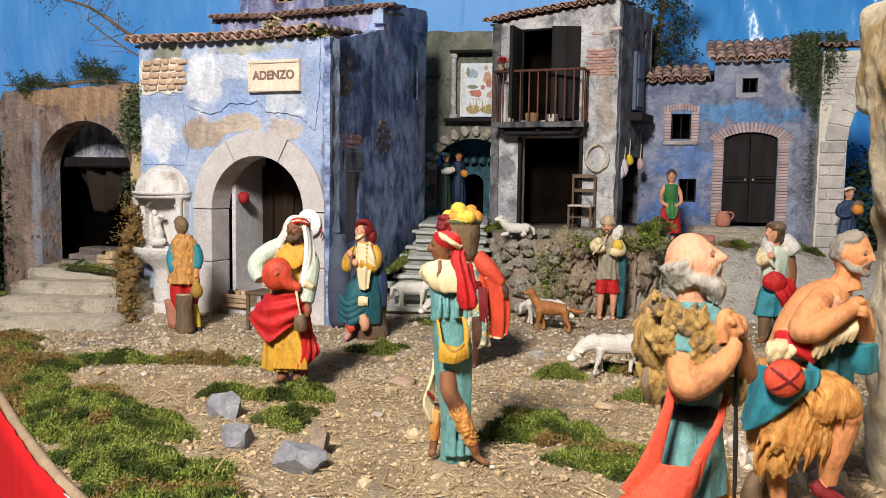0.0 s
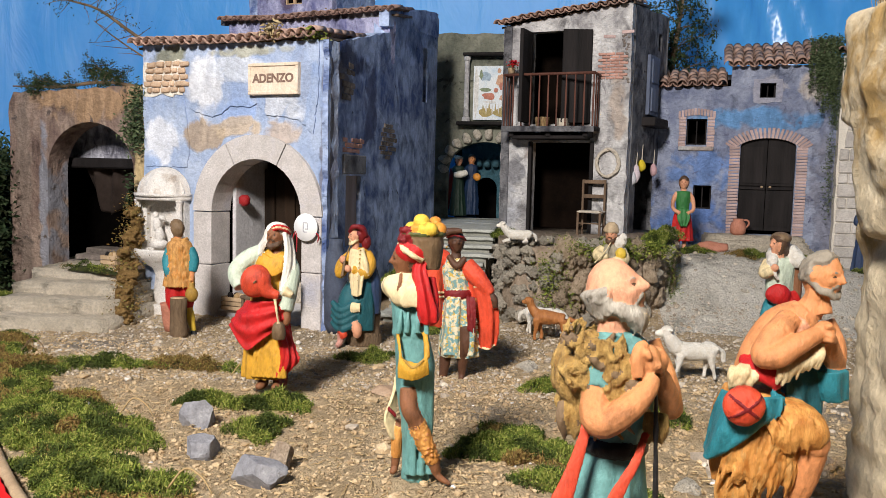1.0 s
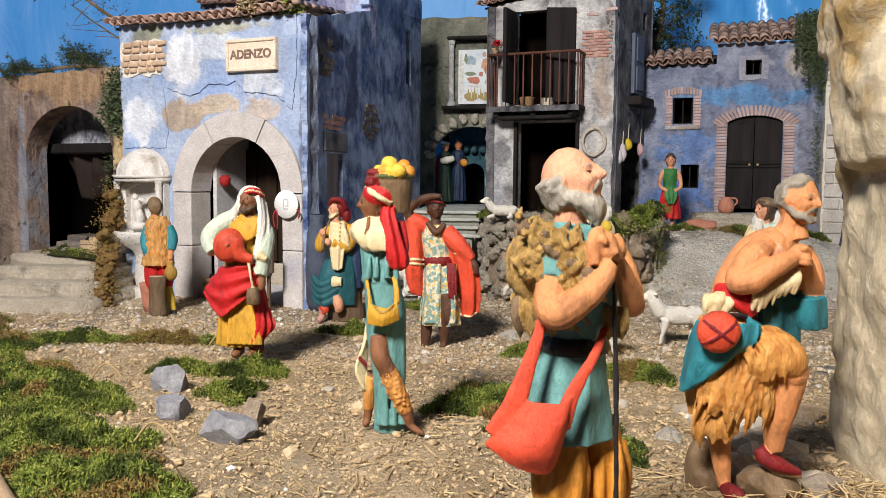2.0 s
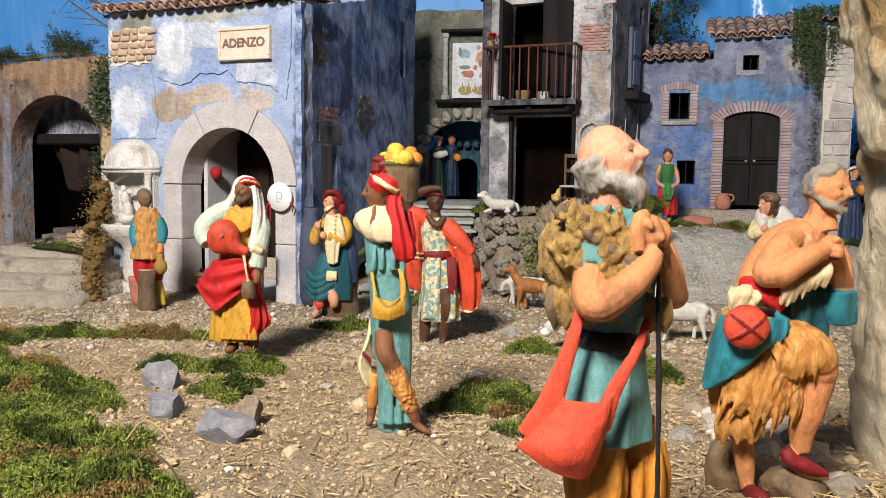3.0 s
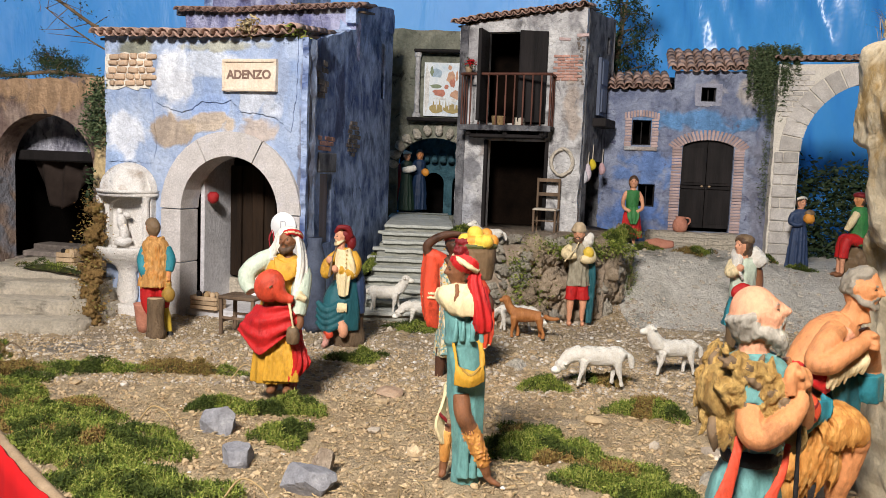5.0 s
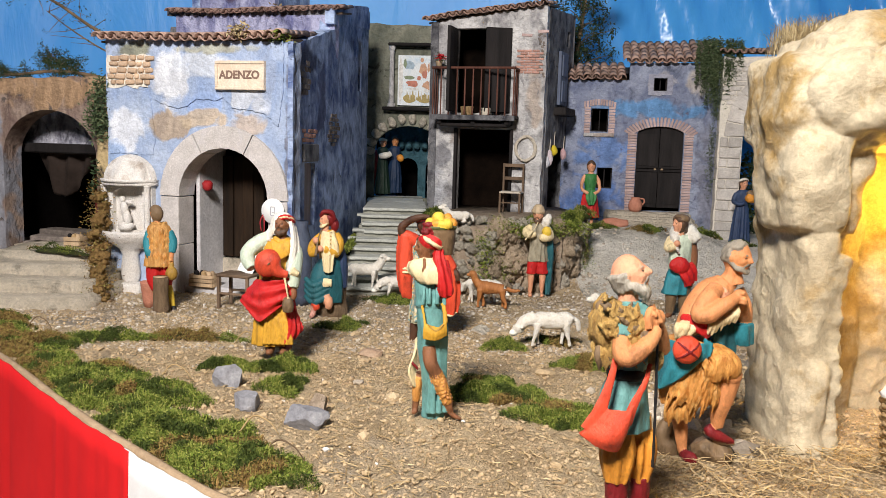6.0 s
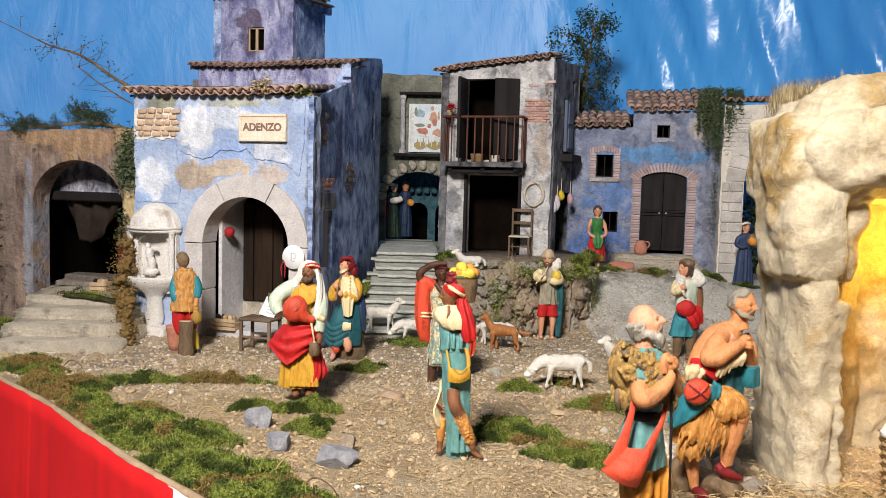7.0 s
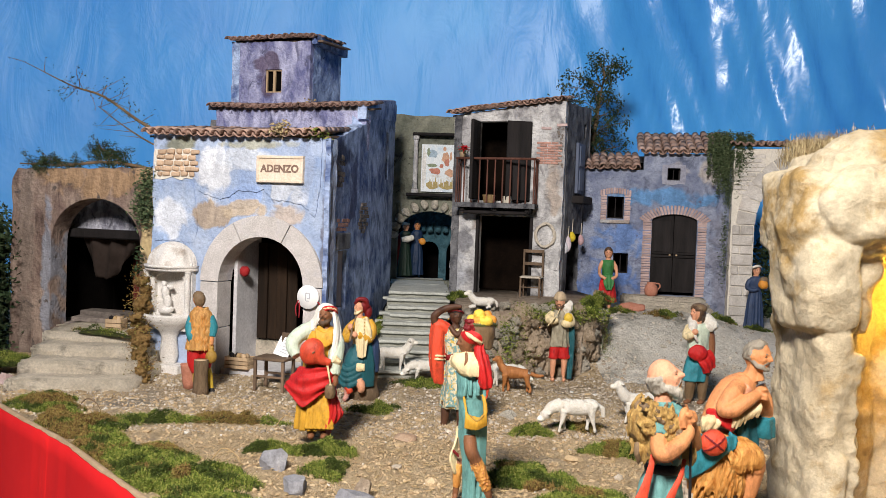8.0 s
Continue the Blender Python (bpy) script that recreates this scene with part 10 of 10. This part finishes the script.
def fountain_boy():
    s = Sculpt()
    fr = random.Random(41)
    # breeches, stockings and black shoes
    s.limb("red", [(-0.0358, 0.0000, 0.1103), (-0.0366, -0.0020, 0.0783), (-0.0282, -0.0040, 0.0501)], (0.0215, 0.0194, 0.0143), 12)
    s.limb("red", [(-0.0063, 0.0040, 0.1107), (-0.0026, 0.0040, 0.0783), (-0.0002, 0.0020, 0.0607)], (0.0201, 0.0172, 0.0122), 12)
    s.limb("lemon", [(-0.0003, 0.0020, 0.0643), (0.0067, 0.0000, 0.0361), (0.0151, -0.0020, 0.0064)], (0.0100, 0.0108, 0.0072), 11)
    s.limb("lemon", [(-0.0283, -0.0040, 0.0537), (-0.0281, -0.0020, 0.0245), (-0.0279, 0.0000, -0.0012)], (0.0108, 0.0108, 0.0072), 11)
    s.limb("black", [(0.0137, -0.0020, 0.0049), (0.0226, -0.0080, -0.0036), (0.0319, -0.0160, -0.0088)], (0.0079, 0.0079, 0.0043), 9)
    s.limb("black", [(-0.0279, 0.0000, -0.0026), (-0.0326, -0.0080, -0.0111)], (0.0079, 0.0050), 9)
    # shaggy vest, blue sleeves
    s.robe("fur", [(0.2186, -0.0208, 0.0000, 0.0172, 0.0146), (0.2043, -0.0205, 0.0000, 0.0316, 0.0237), (0.1648, -0.0194, 0.0000, 0.0316, 0.0252), (0.1288, -0.0214, 0.0000, 0.0359, 0.0305), (0.1101, -0.0223, 0.0000, 0.0387, 0.0329)], 9, (0.0, 0.08))
    for k in range(170):
        w, f = fr.uniform(0, 2 * math.pi), fr.random()
        c = [a_ + (b_ - a_) * f for a_, b_ in zip((-0.0205, 0.0000, 0.2043), (-0.0224, 0.0000, 0.1144))]
        r = 0.029 + 0.007 * f * f
        u, v = r * math.cos(w), 0.80 * r * math.sin(w)
        s.limb("orangefur" if k % 4 else "fur", [(c[0] + u * 0.94, v * 0.94, c[2] + 0.007), (c[0] + u * 1.08, v * 1.08, c[2]), (c[0] + u * 1.03, v * 1.05, c[2] - 0.011)], (0.0013, 0.0025, 0.0008), 6)
    for k in range(16):
        w = 2 * math.pi * k / 16
        c = (-0.0208, 0.0000, 0.2164)
        s.ball("fur", (c[0] + 0.017 * math.cos(w), 0.015 * math.sin(w), c[2] + 0.002 * (k % 2)), (0.005, 0.005, 0.004), 0.4, 200, 2, (0, 0, 0), k)
    s.limb("petrol", [(-0.0450, 0.0020, 0.1960), (-0.0491, -0.0060, 0.1682), (-0.0419, -0.0140, 0.1445), (-0.0356, -0.0100, 0.1298)], (0.0129, 0.0143, 0.0129, 0.0100), 12)
    s.limb("petrol", [(0.0047, 0.0020, 0.1977), (0.0140, 0.0020, 0.1714), (0.0134, -0.0040, 0.1449)], (0.0122, 0.0136, 0.0108), 12)
    s.limb("tan", [(0.0134, -0.0040, 0.1449), (0.0136, -0.0080, 0.1240)], (0.0072, 0.0057), 8)
    s.ball("gold", (0.0159, -0.0140, 0.0935), (0.0155, 0.0140, 0.0180))
    s.limb("gold", [(0.0150, -0.0120, 0.1089), (0.0135, -0.0100, 0.1186)], (0.0065, 0.0079), 9)
    # head turned towards the fountain
    s.face("tan", (-0.0286, 0.0000, 0.2420), 152, 0.0170, -8, 0.0, "umber", lambda f, d, u: (u > 0.42 or f < 0.22) and f < 0.70, 0.14)
    return s.done("boy_figurine", (-0.583, 1.815, 0.0), 0, 1.0, "figurine in a fur vest, blue sleeves and red breeches, from behind", slim=0.92, voxel=0.0016, carve=0.0006)


fountain_boy()


def piper():
    s = Sculpt()
    for x in (-0.016, 0.016):
        s.tube("skin", [(x, 0, 0.085), (x * 1.15, -0.004, 0.05), (x * 1.15, 0, 0.012)], (0.0125, 0.0115, 0.0075))
        s.shoe("skin", (x * 1.2, -0.004, 0.0), -95, 0.024, 0.010)
    for x in (-0.014, 0.014):
        s.robe("red", [(0.12, x * 0.6, 0, 0.019, 0.019), (0.095, x, 0, 0.018, 0.018), (0.068, x * 1.15, 0, 0.018, 0.018)], 5, (0.0, 0.08), x * 50, n=10, seg=22)
    s.robe("greytunic", [(0.216, 0, 0, 0.018, 0.017), (0.20, 0, 0, 0.029, 0.022), (0.165, 0, 0, 0.027, 0.022), (0.14, 0, 0, 0.027, 0.022), (0.105, 0, 0, 0.032, 0.025)], 9, (0.0, 0.12))
    s.tube("cream", [(-0.024, 0, 0.205), (-0.040, -0.010, 0.19), (-0.030, -0.028, 0.185), (-0.012, -0.034, 0.188)], (0.012, 0.0135, 0.012, 0.008), 12)
    s.tube("cream", [(0.024, 0, 0.205), (0.036, -0.014, 0.182), (0.018, -0.030, 0.176), (0.0, -0.034, 0.18)], (0.012, 0.0135, 0.012, 0.008), 12)
    s.tube("cream", [(-0.006, -0.028, 0.222), (-0.022, -0.046, 0.20), (-0.05, -0.060, 0.172)], (0.002, 0.0022, 0.0028), 7)
    s.ball("fleece", (0.022, -0.012, 0.222), (0.016, 0.014, 0.016), 0.3, 130)
    s.ball("fleece", (0.030, -0.010, 0.236), (0.010, 0.010, 0.010), 0.3, 130)
    s.ball("lemon", (0.022, -0.030, 0.196), (0.015, 0.011, 0.015), 0.1, 60)
    s.sheet("deepteal", [[(0.026, 0.006, 0.212), (0.040, 0.0, 0.205)], [(0.030, 0.008, 0.14), (0.052, -0.002, 0.14)], [(0.030, 0.010, 0.07), (0.050, 0.0, 0.07)], [(0.032, 0.008, 0.004), (0.046, 0.0, 0.004)]], 0.012, folds=0.004)
    s.head("skin", (-0.004, -0.008, 0.240), -110, 0.0185, "hair", "hair")
    s.robe("sand", [(0.272, -0.003, -0.004, 0.009, 0.009), (0.264, -0.003, -0.004, 0.017, 0.016), (0.256, -0.004, -0.005, 0.020, 0.019), (0.249, -0.004, -0.006, 0.022, 0.021), (0.246, -0.004, -0.006, 0.019, 0.018)], 4, (0.02, 0.05), n=12, seg=24)
    return s.done("piper_figurine", (0.402, 2.115, 0.0), 0, 1.0, "figurine in red shorts and a green cloak blowing a pipe", slim=0.92)


piper()


def sheep_bearer():
    s = Sculpt()
    for x in (-0.016, 0.014):
        s.tube("umber", [(x, 0, 0.11), (x * 1.1, -0.004, 0.06), (x * 1.15, 0, 0.012)], (0.017, 0.015, 0.010))
        s.shoe("brown", (x * 1.2, -0.004, 0.0), -140, 0.026, 0.011)
    s.robe("petrol", [(0.13, 0.0, 0, 0.026, 0.022), (0.10, -0.002, 0, 0.032, 0.026), (0.062, -0.006, 0, 0.036, 0.028)], 7, (0.02, 0.15))
    s.robe("mint", [(0.214, 0, 0, 0.018, 0.017), (0.20, 0, 0, 0.029, 0.022), (0.165, 0, 0, 0.028, 0.023), (0.128, 0, 0, 0.029, 0.024)], 7, (0.0, 0.08))
    s.tube("brown", [(0.026, 0.004, 0.205), (0.034, 0.004, 0.16), (0.032, 0.0, 0.12), (0.03, 0, 0.08)], (0.016, 0.017, 0.015, 0.010), 12)
    s.ball("red", (-0.010, -0.032, 0.140), (0.026, 0.014, 0.022), 0.06, 60)
    s.sheet("red", [[(-0.02, -0.03, 0.128), (0.024, -0.026, 0.15)], [(0.0, -0.036, 0.105), (0.036, -0.022, 0.128)], [(0.014, -0.03, 0.085), (0.040, -0.012, 0.10)]], 0.010, folds=0.003)
    s.tube("fleece", [(-0.024, -0.022, 0.205), (-0.008, 0.014, 0.222), (0.022, 0.012, 0.224), (0.036, -0.014, 0.205)], (0.010, 0.017, 0.019, 0.014), 12)
    s.ball("fleece", (0.030, -0.010, 0.212), (0.018, 0.016, 0.017), 0.2, 130)
    s.tube("fleece", [(-0.022, -0.022, 0.205), (-0.020, -0.032, 0.185), (-0.012, -0.03, 0.17)], (0.006, 0.0045, 0.0035), 8)
    s.tube("cream", [(-0.024, 0, 0.205), (-0.036, -0.016, 0.182), (-0.024, -0.032, 0.19)], (0.012, 0.0125, 0.009), 12)
    s.ball("skin", (-0.020, -0.034, 0.196), (0.008, 0.007, 0.008))
    s.head("skin", (-0.008, -0.006, 0.242), 200, 0.0195, "hair", None, True)
    s.ball("umber", (-0.002, -0.002, 0.256), (0.0215, 0.021, 0.013), 0.06, 60)
    return s.done("sheep_bearer_figurine", (0.735, 1.845, lie(0.735, 1.845)), 0, 1.02, "figurine carrying a white lamb on its shoulders and a red bag")


sheep_bearer()


def apron_woman():
    s = Sculpt()
    for x in (-0.011, 0.011):
        s.tube("skin", [(x, 0, 0.05), (x, 0, 0.01)], (0.009, 0.0075))
        s.shoe("skin", (x, -0.004, 0.0), -90, 0.022, 0.010)
    s.robe("red", [(0.135, 0, 0, 0.020, 0.017), (0.11, 0, 0, 0.028, 0.023), (0.035, 0, 0, 0.036, 0.029)], 9, (0.0, 0.14))
    s.robe("green", [(0.195, 0, 0, 0.022, 0.017), (0.17, 0, 0, 0.022, 0.019), (0.135, 0, 0, 0.0195, 0.0175)], 5, (0.0, 0.04), n=10)
    s.sheet("green", [[(-0.016, -0.019, 0.14), (0.016, -0.019, 0.14)], [(-0.020, -0.028, 0.11), (0.020, -0.028, 0.11)], [(-0.010, -0.033, 0.082), (0.010, -0.033, 0.082)]], 0.004, folds=0.002)
    for q in (-1, 1):
        s.limb("skin", [(q * 0.020, 0, 0.190), (q * 0.031, -0.002, 0.165), (q * 0.031, -0.014, 0.138), (q * 0.012, -0.026, 0.125)], (0.0072, 0.0066, 0.0060, 0.0050), 11)
    s.head("skin", (0.0, -0.003, 0.222), -100, 0.0178, "hair", None, True)
    return s.done("apron_woman_figurine", (0.682, 2.735, lie(0.682, 2.735)), 0, 1.0, "figurine in a green apron over a red skirt")


apron_woman()


def blue_woman():
    s = Sculpt()
    s.robe("navy", [(0.20, 0, 0, 0.016, 0.015), (0.188, 0, 0, 0.025, 0.019), (0.15, 0, 0, 0.021, 0.018), (0.11, 0, 0, 0.027, 0.023), (0.006, 0.0, 0, 0.036, 0.03)], 12, (0.0, 0.16))
    s.tube("navy", [(-0.022, 0, 0.188), (-0.033, -0.004, 0.16), (-0.018, -0.022, 0.15), (0.0, -0.028, 0.155)], (0.0105, 0.0105, 0.009, 0.007), 11)
    s.tube("navy", [(0.022, 0, 0.188), (0.036, -0.008, 0.165), (0.028, -0.022, 0.152)], (0.0105, 0.0105, 0.008), 11)
    s.ball("orange", (0.020, -0.024, 0.172), (0.018, 0.012, 0.018), 0.1, 60)
    s.ball("umber", (0.022, -0.022, 0.190), (0.016, 0.010, 0.012), 0.2, 60)
    s.head("skin", (0.0, -0.003, 0.222), -80, 0.0175, "hair", None)
    s.tube("white", [(-0.016, -0.002, 0.234), (0.0, -0.012, 0.240), (0.016, -0.002, 0.234)], (0.004, 0.005, 0.004), 9)
    s.shoe("black", (0.008, -0.022, 0.0), -90, 0.022, 0.010)
    return s.done("blue_woman_figurine", (1.252, 2.735, lie(1.252, 2.735)), 0, 1.02, "figurine in a long dark blue dress holding a basket")


blue_woman()


def passage_women():
    # Dresses are painted dark in place of the shadow they stand in.
    s = Sculpt()
    s.robe("shadegreen", [(0.19, 0, 0, 0.015, 0.014), (0.178, 0, 0, 0.023, 0.018), (0.14, 0, 0, 0.019, 0.017), (0.006, 0, 0, 0.034, 0.028)], 10, (0.0, 0.12))
    s.tube("maroon", [(-0.02, 0.004, 0.178), (-0.03, 0.004, 0.10), (-0.03, 0.006, 0.03)], (0.010, 0.014, 0.013), 10)
    s.tube("white", [(-0.012, -0.022, 0.155), (0.012, -0.026, 0.158), (0.034, -0.018, 0.166)], (0.009, 0.014, 0.010), 10)
    s.head("skin", (0.002, -0.003, 0.208), -60, 0.0165, "hair", None)
    s.tube("white", [(-0.014, -0.004, 0.222), (0.002, -0.014, 0.220), (0.016, -0.004, 0.218)], (0.005, 0.006, 0.004), 9)
    s.done("green_woman_figurine", (-0.105, 3.34, 0.211), 0, 1.1, "figurine in a green dress, darkened for shade, holding a white bundle")
    s = Sculpt()
    s.robe("shadeblue", [(0.195, 0, 0, 0.015, 0.014), (0.182, 0, 0, 0.023, 0.018), (0.14, 0, 0, 0.019, 0.017), (0.10, 0, 0, 0.025, 0.022), (0.01, 0, 0, 0.028, 0.026)], 9, (0.0, 0.14))
    s.ball("orange", (0.022, -0.020, 0.150), (0.014, 0.012, 0.015), 0.1, 60)
    s.tube("shadeblue", [(-0.02, 0, 0.18), (-0.028, -0.006, 0.15), (-0.008, -0.02, 0.15)], (0.009, 0.009, 0.006), 10)
    s.head("tan", (0.0, -0.003, 0.214), -90, 0.0165, "hair", None)
    s.done("blue_dress_figurine", (-0.052, 3.36, 0.211), 0, 1.1, "figurine in a blue dress, darkened for shade, holding a small basket")


passage_women()


def seated_shepherd():
    s = Sculpt()
    s.ball("umber", (0.02, 0.01, 0.045), (0.05, 0.045, 0.055), 0.2, 40)
    for y in (-0.012, 0.012):
        s.tube("red", [(0.02, y, 0.115), (-0.022, y - 0.01, 0.12), (-0.034, y - 0.012, 0.09), (-0.036, y - 0.012, 0.06)], (0.019, 0.018, 0.016, 0.015), 12)
        s.tube("skin", [(-0.036, y - 0.012, 0.062), (-0.036, y - 0.012, 0.012)], (0.010, 0.008), 10)
        s.shoe("brown", (-0.04, y - 0.012, 0), 190, 0.026, 0.012)
    s.robe("green", [(0.225, 0.018, 0, 0.018, 0.017), (0.205, 0.02, 0, 0.028, 0.025), (0.16, 0.022, 0, 0.028, 0.026), (0.10, 0.022, 0, 0.032, 0.03)], 7, (0.0, 0.1))
    s.tube("cream", [(0.0, -0.02, 0.205), (-0.02, -0.028, 0.175), (-0.03, -0.02, 0.15)], (0.012, 0.012, 0.009), 11)
    s.head("tan", (0.014, -0.002, 0.248), 190, 0.0195, "hair", None)
    s.ball("maroon", (0.016, 0, 0.262), (0.022, 0.021, 0.012), 0.08, 60)
    return s.done("seated_shepherd_figurine", (1.372, 2.615, lie(1.372, 2.615)), 0, 1.0, "seated figurine in red breeches and a green coat")


seated_shepherd()


# ---- animals: plaster sheep and a dog ----
def sheep(at, turn, scale, label, grazing=False, lying=False, coat="fleece", name="sheep_figurine", head_up=0.0):
    """A plaster sheep facing -x."""
    s = Sculpt()
    z0 = 0.051 if not lying else 0.026
    s.tube(coat, [(-0.036, 0, z0 + 0.004), (-0.020, 0, z0 + 0.002), (0.010, 0, z0), (0.036, 0, z0 + 0.002), (0.046, 0, z0)], (0.009, 0.0165, 0.0160, 0.0155, 0.007), 16)
    for k in range(26):
        a, u = 2.4 * k, -0.03 + 0.068 * (k % 13) / 12
        s.ball(coat, (u, 0.0118 * math.cos(a), z0 + 0.003 + 0.0108 * abs(math.sin(a))), (0.0085, 0.0055, 0.0052), 0.2, 220, 2, (0, 0, 0), k)
    hd = (-0.062, 0, z0 - 0.014) if grazing else (-0.050, 0, z0 + 0.034 + head_up)
    s.tube(coat, [(-0.030, 0, z0 + 0.006), ((hd[0] - 0.030) / 2 - 0.004, 0, (hd[2] + z0) / 2 + 0.006), hd], (0.015, 0.0125, 0.0095), 12)
    s.ball(coat, hd, (0.0125, 0.0095, 0.0105), 0.12, 130)
    dx, dz = (-0.010, -0.010) if grazing else (-0.013, -0.004)
    s.ball("white", (hd[0] + dx, 0, hd[2] + dz), (0.0095, 0.0065, 0.0068))
    for q in (-1, 1):
        s.ball("white", (hd[0] + 0.004, q * 0.0115, hd[2] + 0.003), (0.004, 0.0075, 0.003), 0, 60, 2, (0, 0, q * 20))
    if not lying:
        for x, y, step in ((-0.026, -0.010, -0.010), (-0.024, 0.010, 0.004), (0.030, -0.010, 0.010), (0.032, 0.010, -0.004)):
            s.tube(coat, [(x, y, z0 - 0.004), (x + step * 0.4, y, 0.026), (x + step * 0.8, y, 0.014), (x + step, y, 0.002)], (0.0082, 0.0050, 0.0034, 0.0038), 9)
    else:
        for y in (-0.014, 0.014):
            s.tube(coat, [(-0.026, y, 0.012), (-0.044, y, 0.006), (-0.05, y, 0.004)], (0.007, 0.0045, 0.004), 8)
            s.tube(coat, [(0.03, y, 0.012), (0.014, y * 1.2, 0.005)], (0.009, 0.004), 8)
    s.tube(coat, [(0.044, 0, z0 + 0.006), (0.056, 0, z0 - 0.002), (0.060, 0, z0 - 0.020)], (0.006, 0.006, 0.004), 8)
    return s.done(name, at, turn, scale, label, "sheep", carve=0.0007)


sheep((0.338, 1.485, 0.004), 4, 1.10, "white plaster sheep lowering its head to graze", True)
sheep((0.512, 1.60, 0.002), 12, 1.05, "white plaster sheep standing with its head raised", head_up=0.004)
sheep((-0.098, 2.085, 0.020), 178, 1.0, "white plaster sheep standing on the lowest stair", head_up=0.004)
sheep((0.000, 2.0, 0.002), 8, 0.95, "white plaster sheep grazing at the stair foot", True)
sheep((0.165, 2.145, 0.208), 5, 0.80, "small white plaster sheep lying on the terrace", lying=True)
sheep((0.232, 1.985, 0.002), 170, 0.95, "greyish plaster sheep standing behind the dog", True)


def dog():
    s = Sculpt()
    c = "dogfur"
    s.tube(c, [(-0.034, 0, 0.058), (-0.018, 0, 0.056), (0.012, 0, 0.055), (0.034, 0, 0.053)], (0.014, 0.018, 0.0145, 0.013), 14)
    s.tube(c, [(-0.030, 0, 0.062), (-0.042, 0, 0.076), (-0.046, 0, 0.088)], (0.0125, 0.010, 0.0095), 12)
    s.ball(c, (-0.050, 0, 0.092), (0.0115, 0.0095, 0.0095))
    s.tube(c, [(-0.054, 0, 0.090), (-0.066, 0, 0.088)], (0.007, 0.0045), 9)
    for q in (-1, 1):
        s.ball(c, (-0.046, q * 0.009, 0.090), (0.004, 0.003, 0.009), 0, 60, 2)
    for x, y, st in ((-0.028, -0.009, -0.004), (-0.026, 0.009, 0.006), (0.030, -0.009, 0.010), (0.032, 0.009, 0.002)):
        s.tube(c, [(x, y, 0.052), (x + st * 0.4, y, 0.030), (x + st * 1.2, y, 0.016), (x + st, y, 0.003)], (0.0105, 0.0065, 0.0045, 0.0048), 9)
    s.tube(c, [(0.042, 0, 0.056), (0.060, 0, 0.050), (0.078, 0, 0.052)], (0.006, 0.0058, 0.003), 9)
    return s.done("dog_figurine", (0.248, 1.905, 0.002), -8, 1.0, "tan plaster dog standing alert", "dog")


dog()
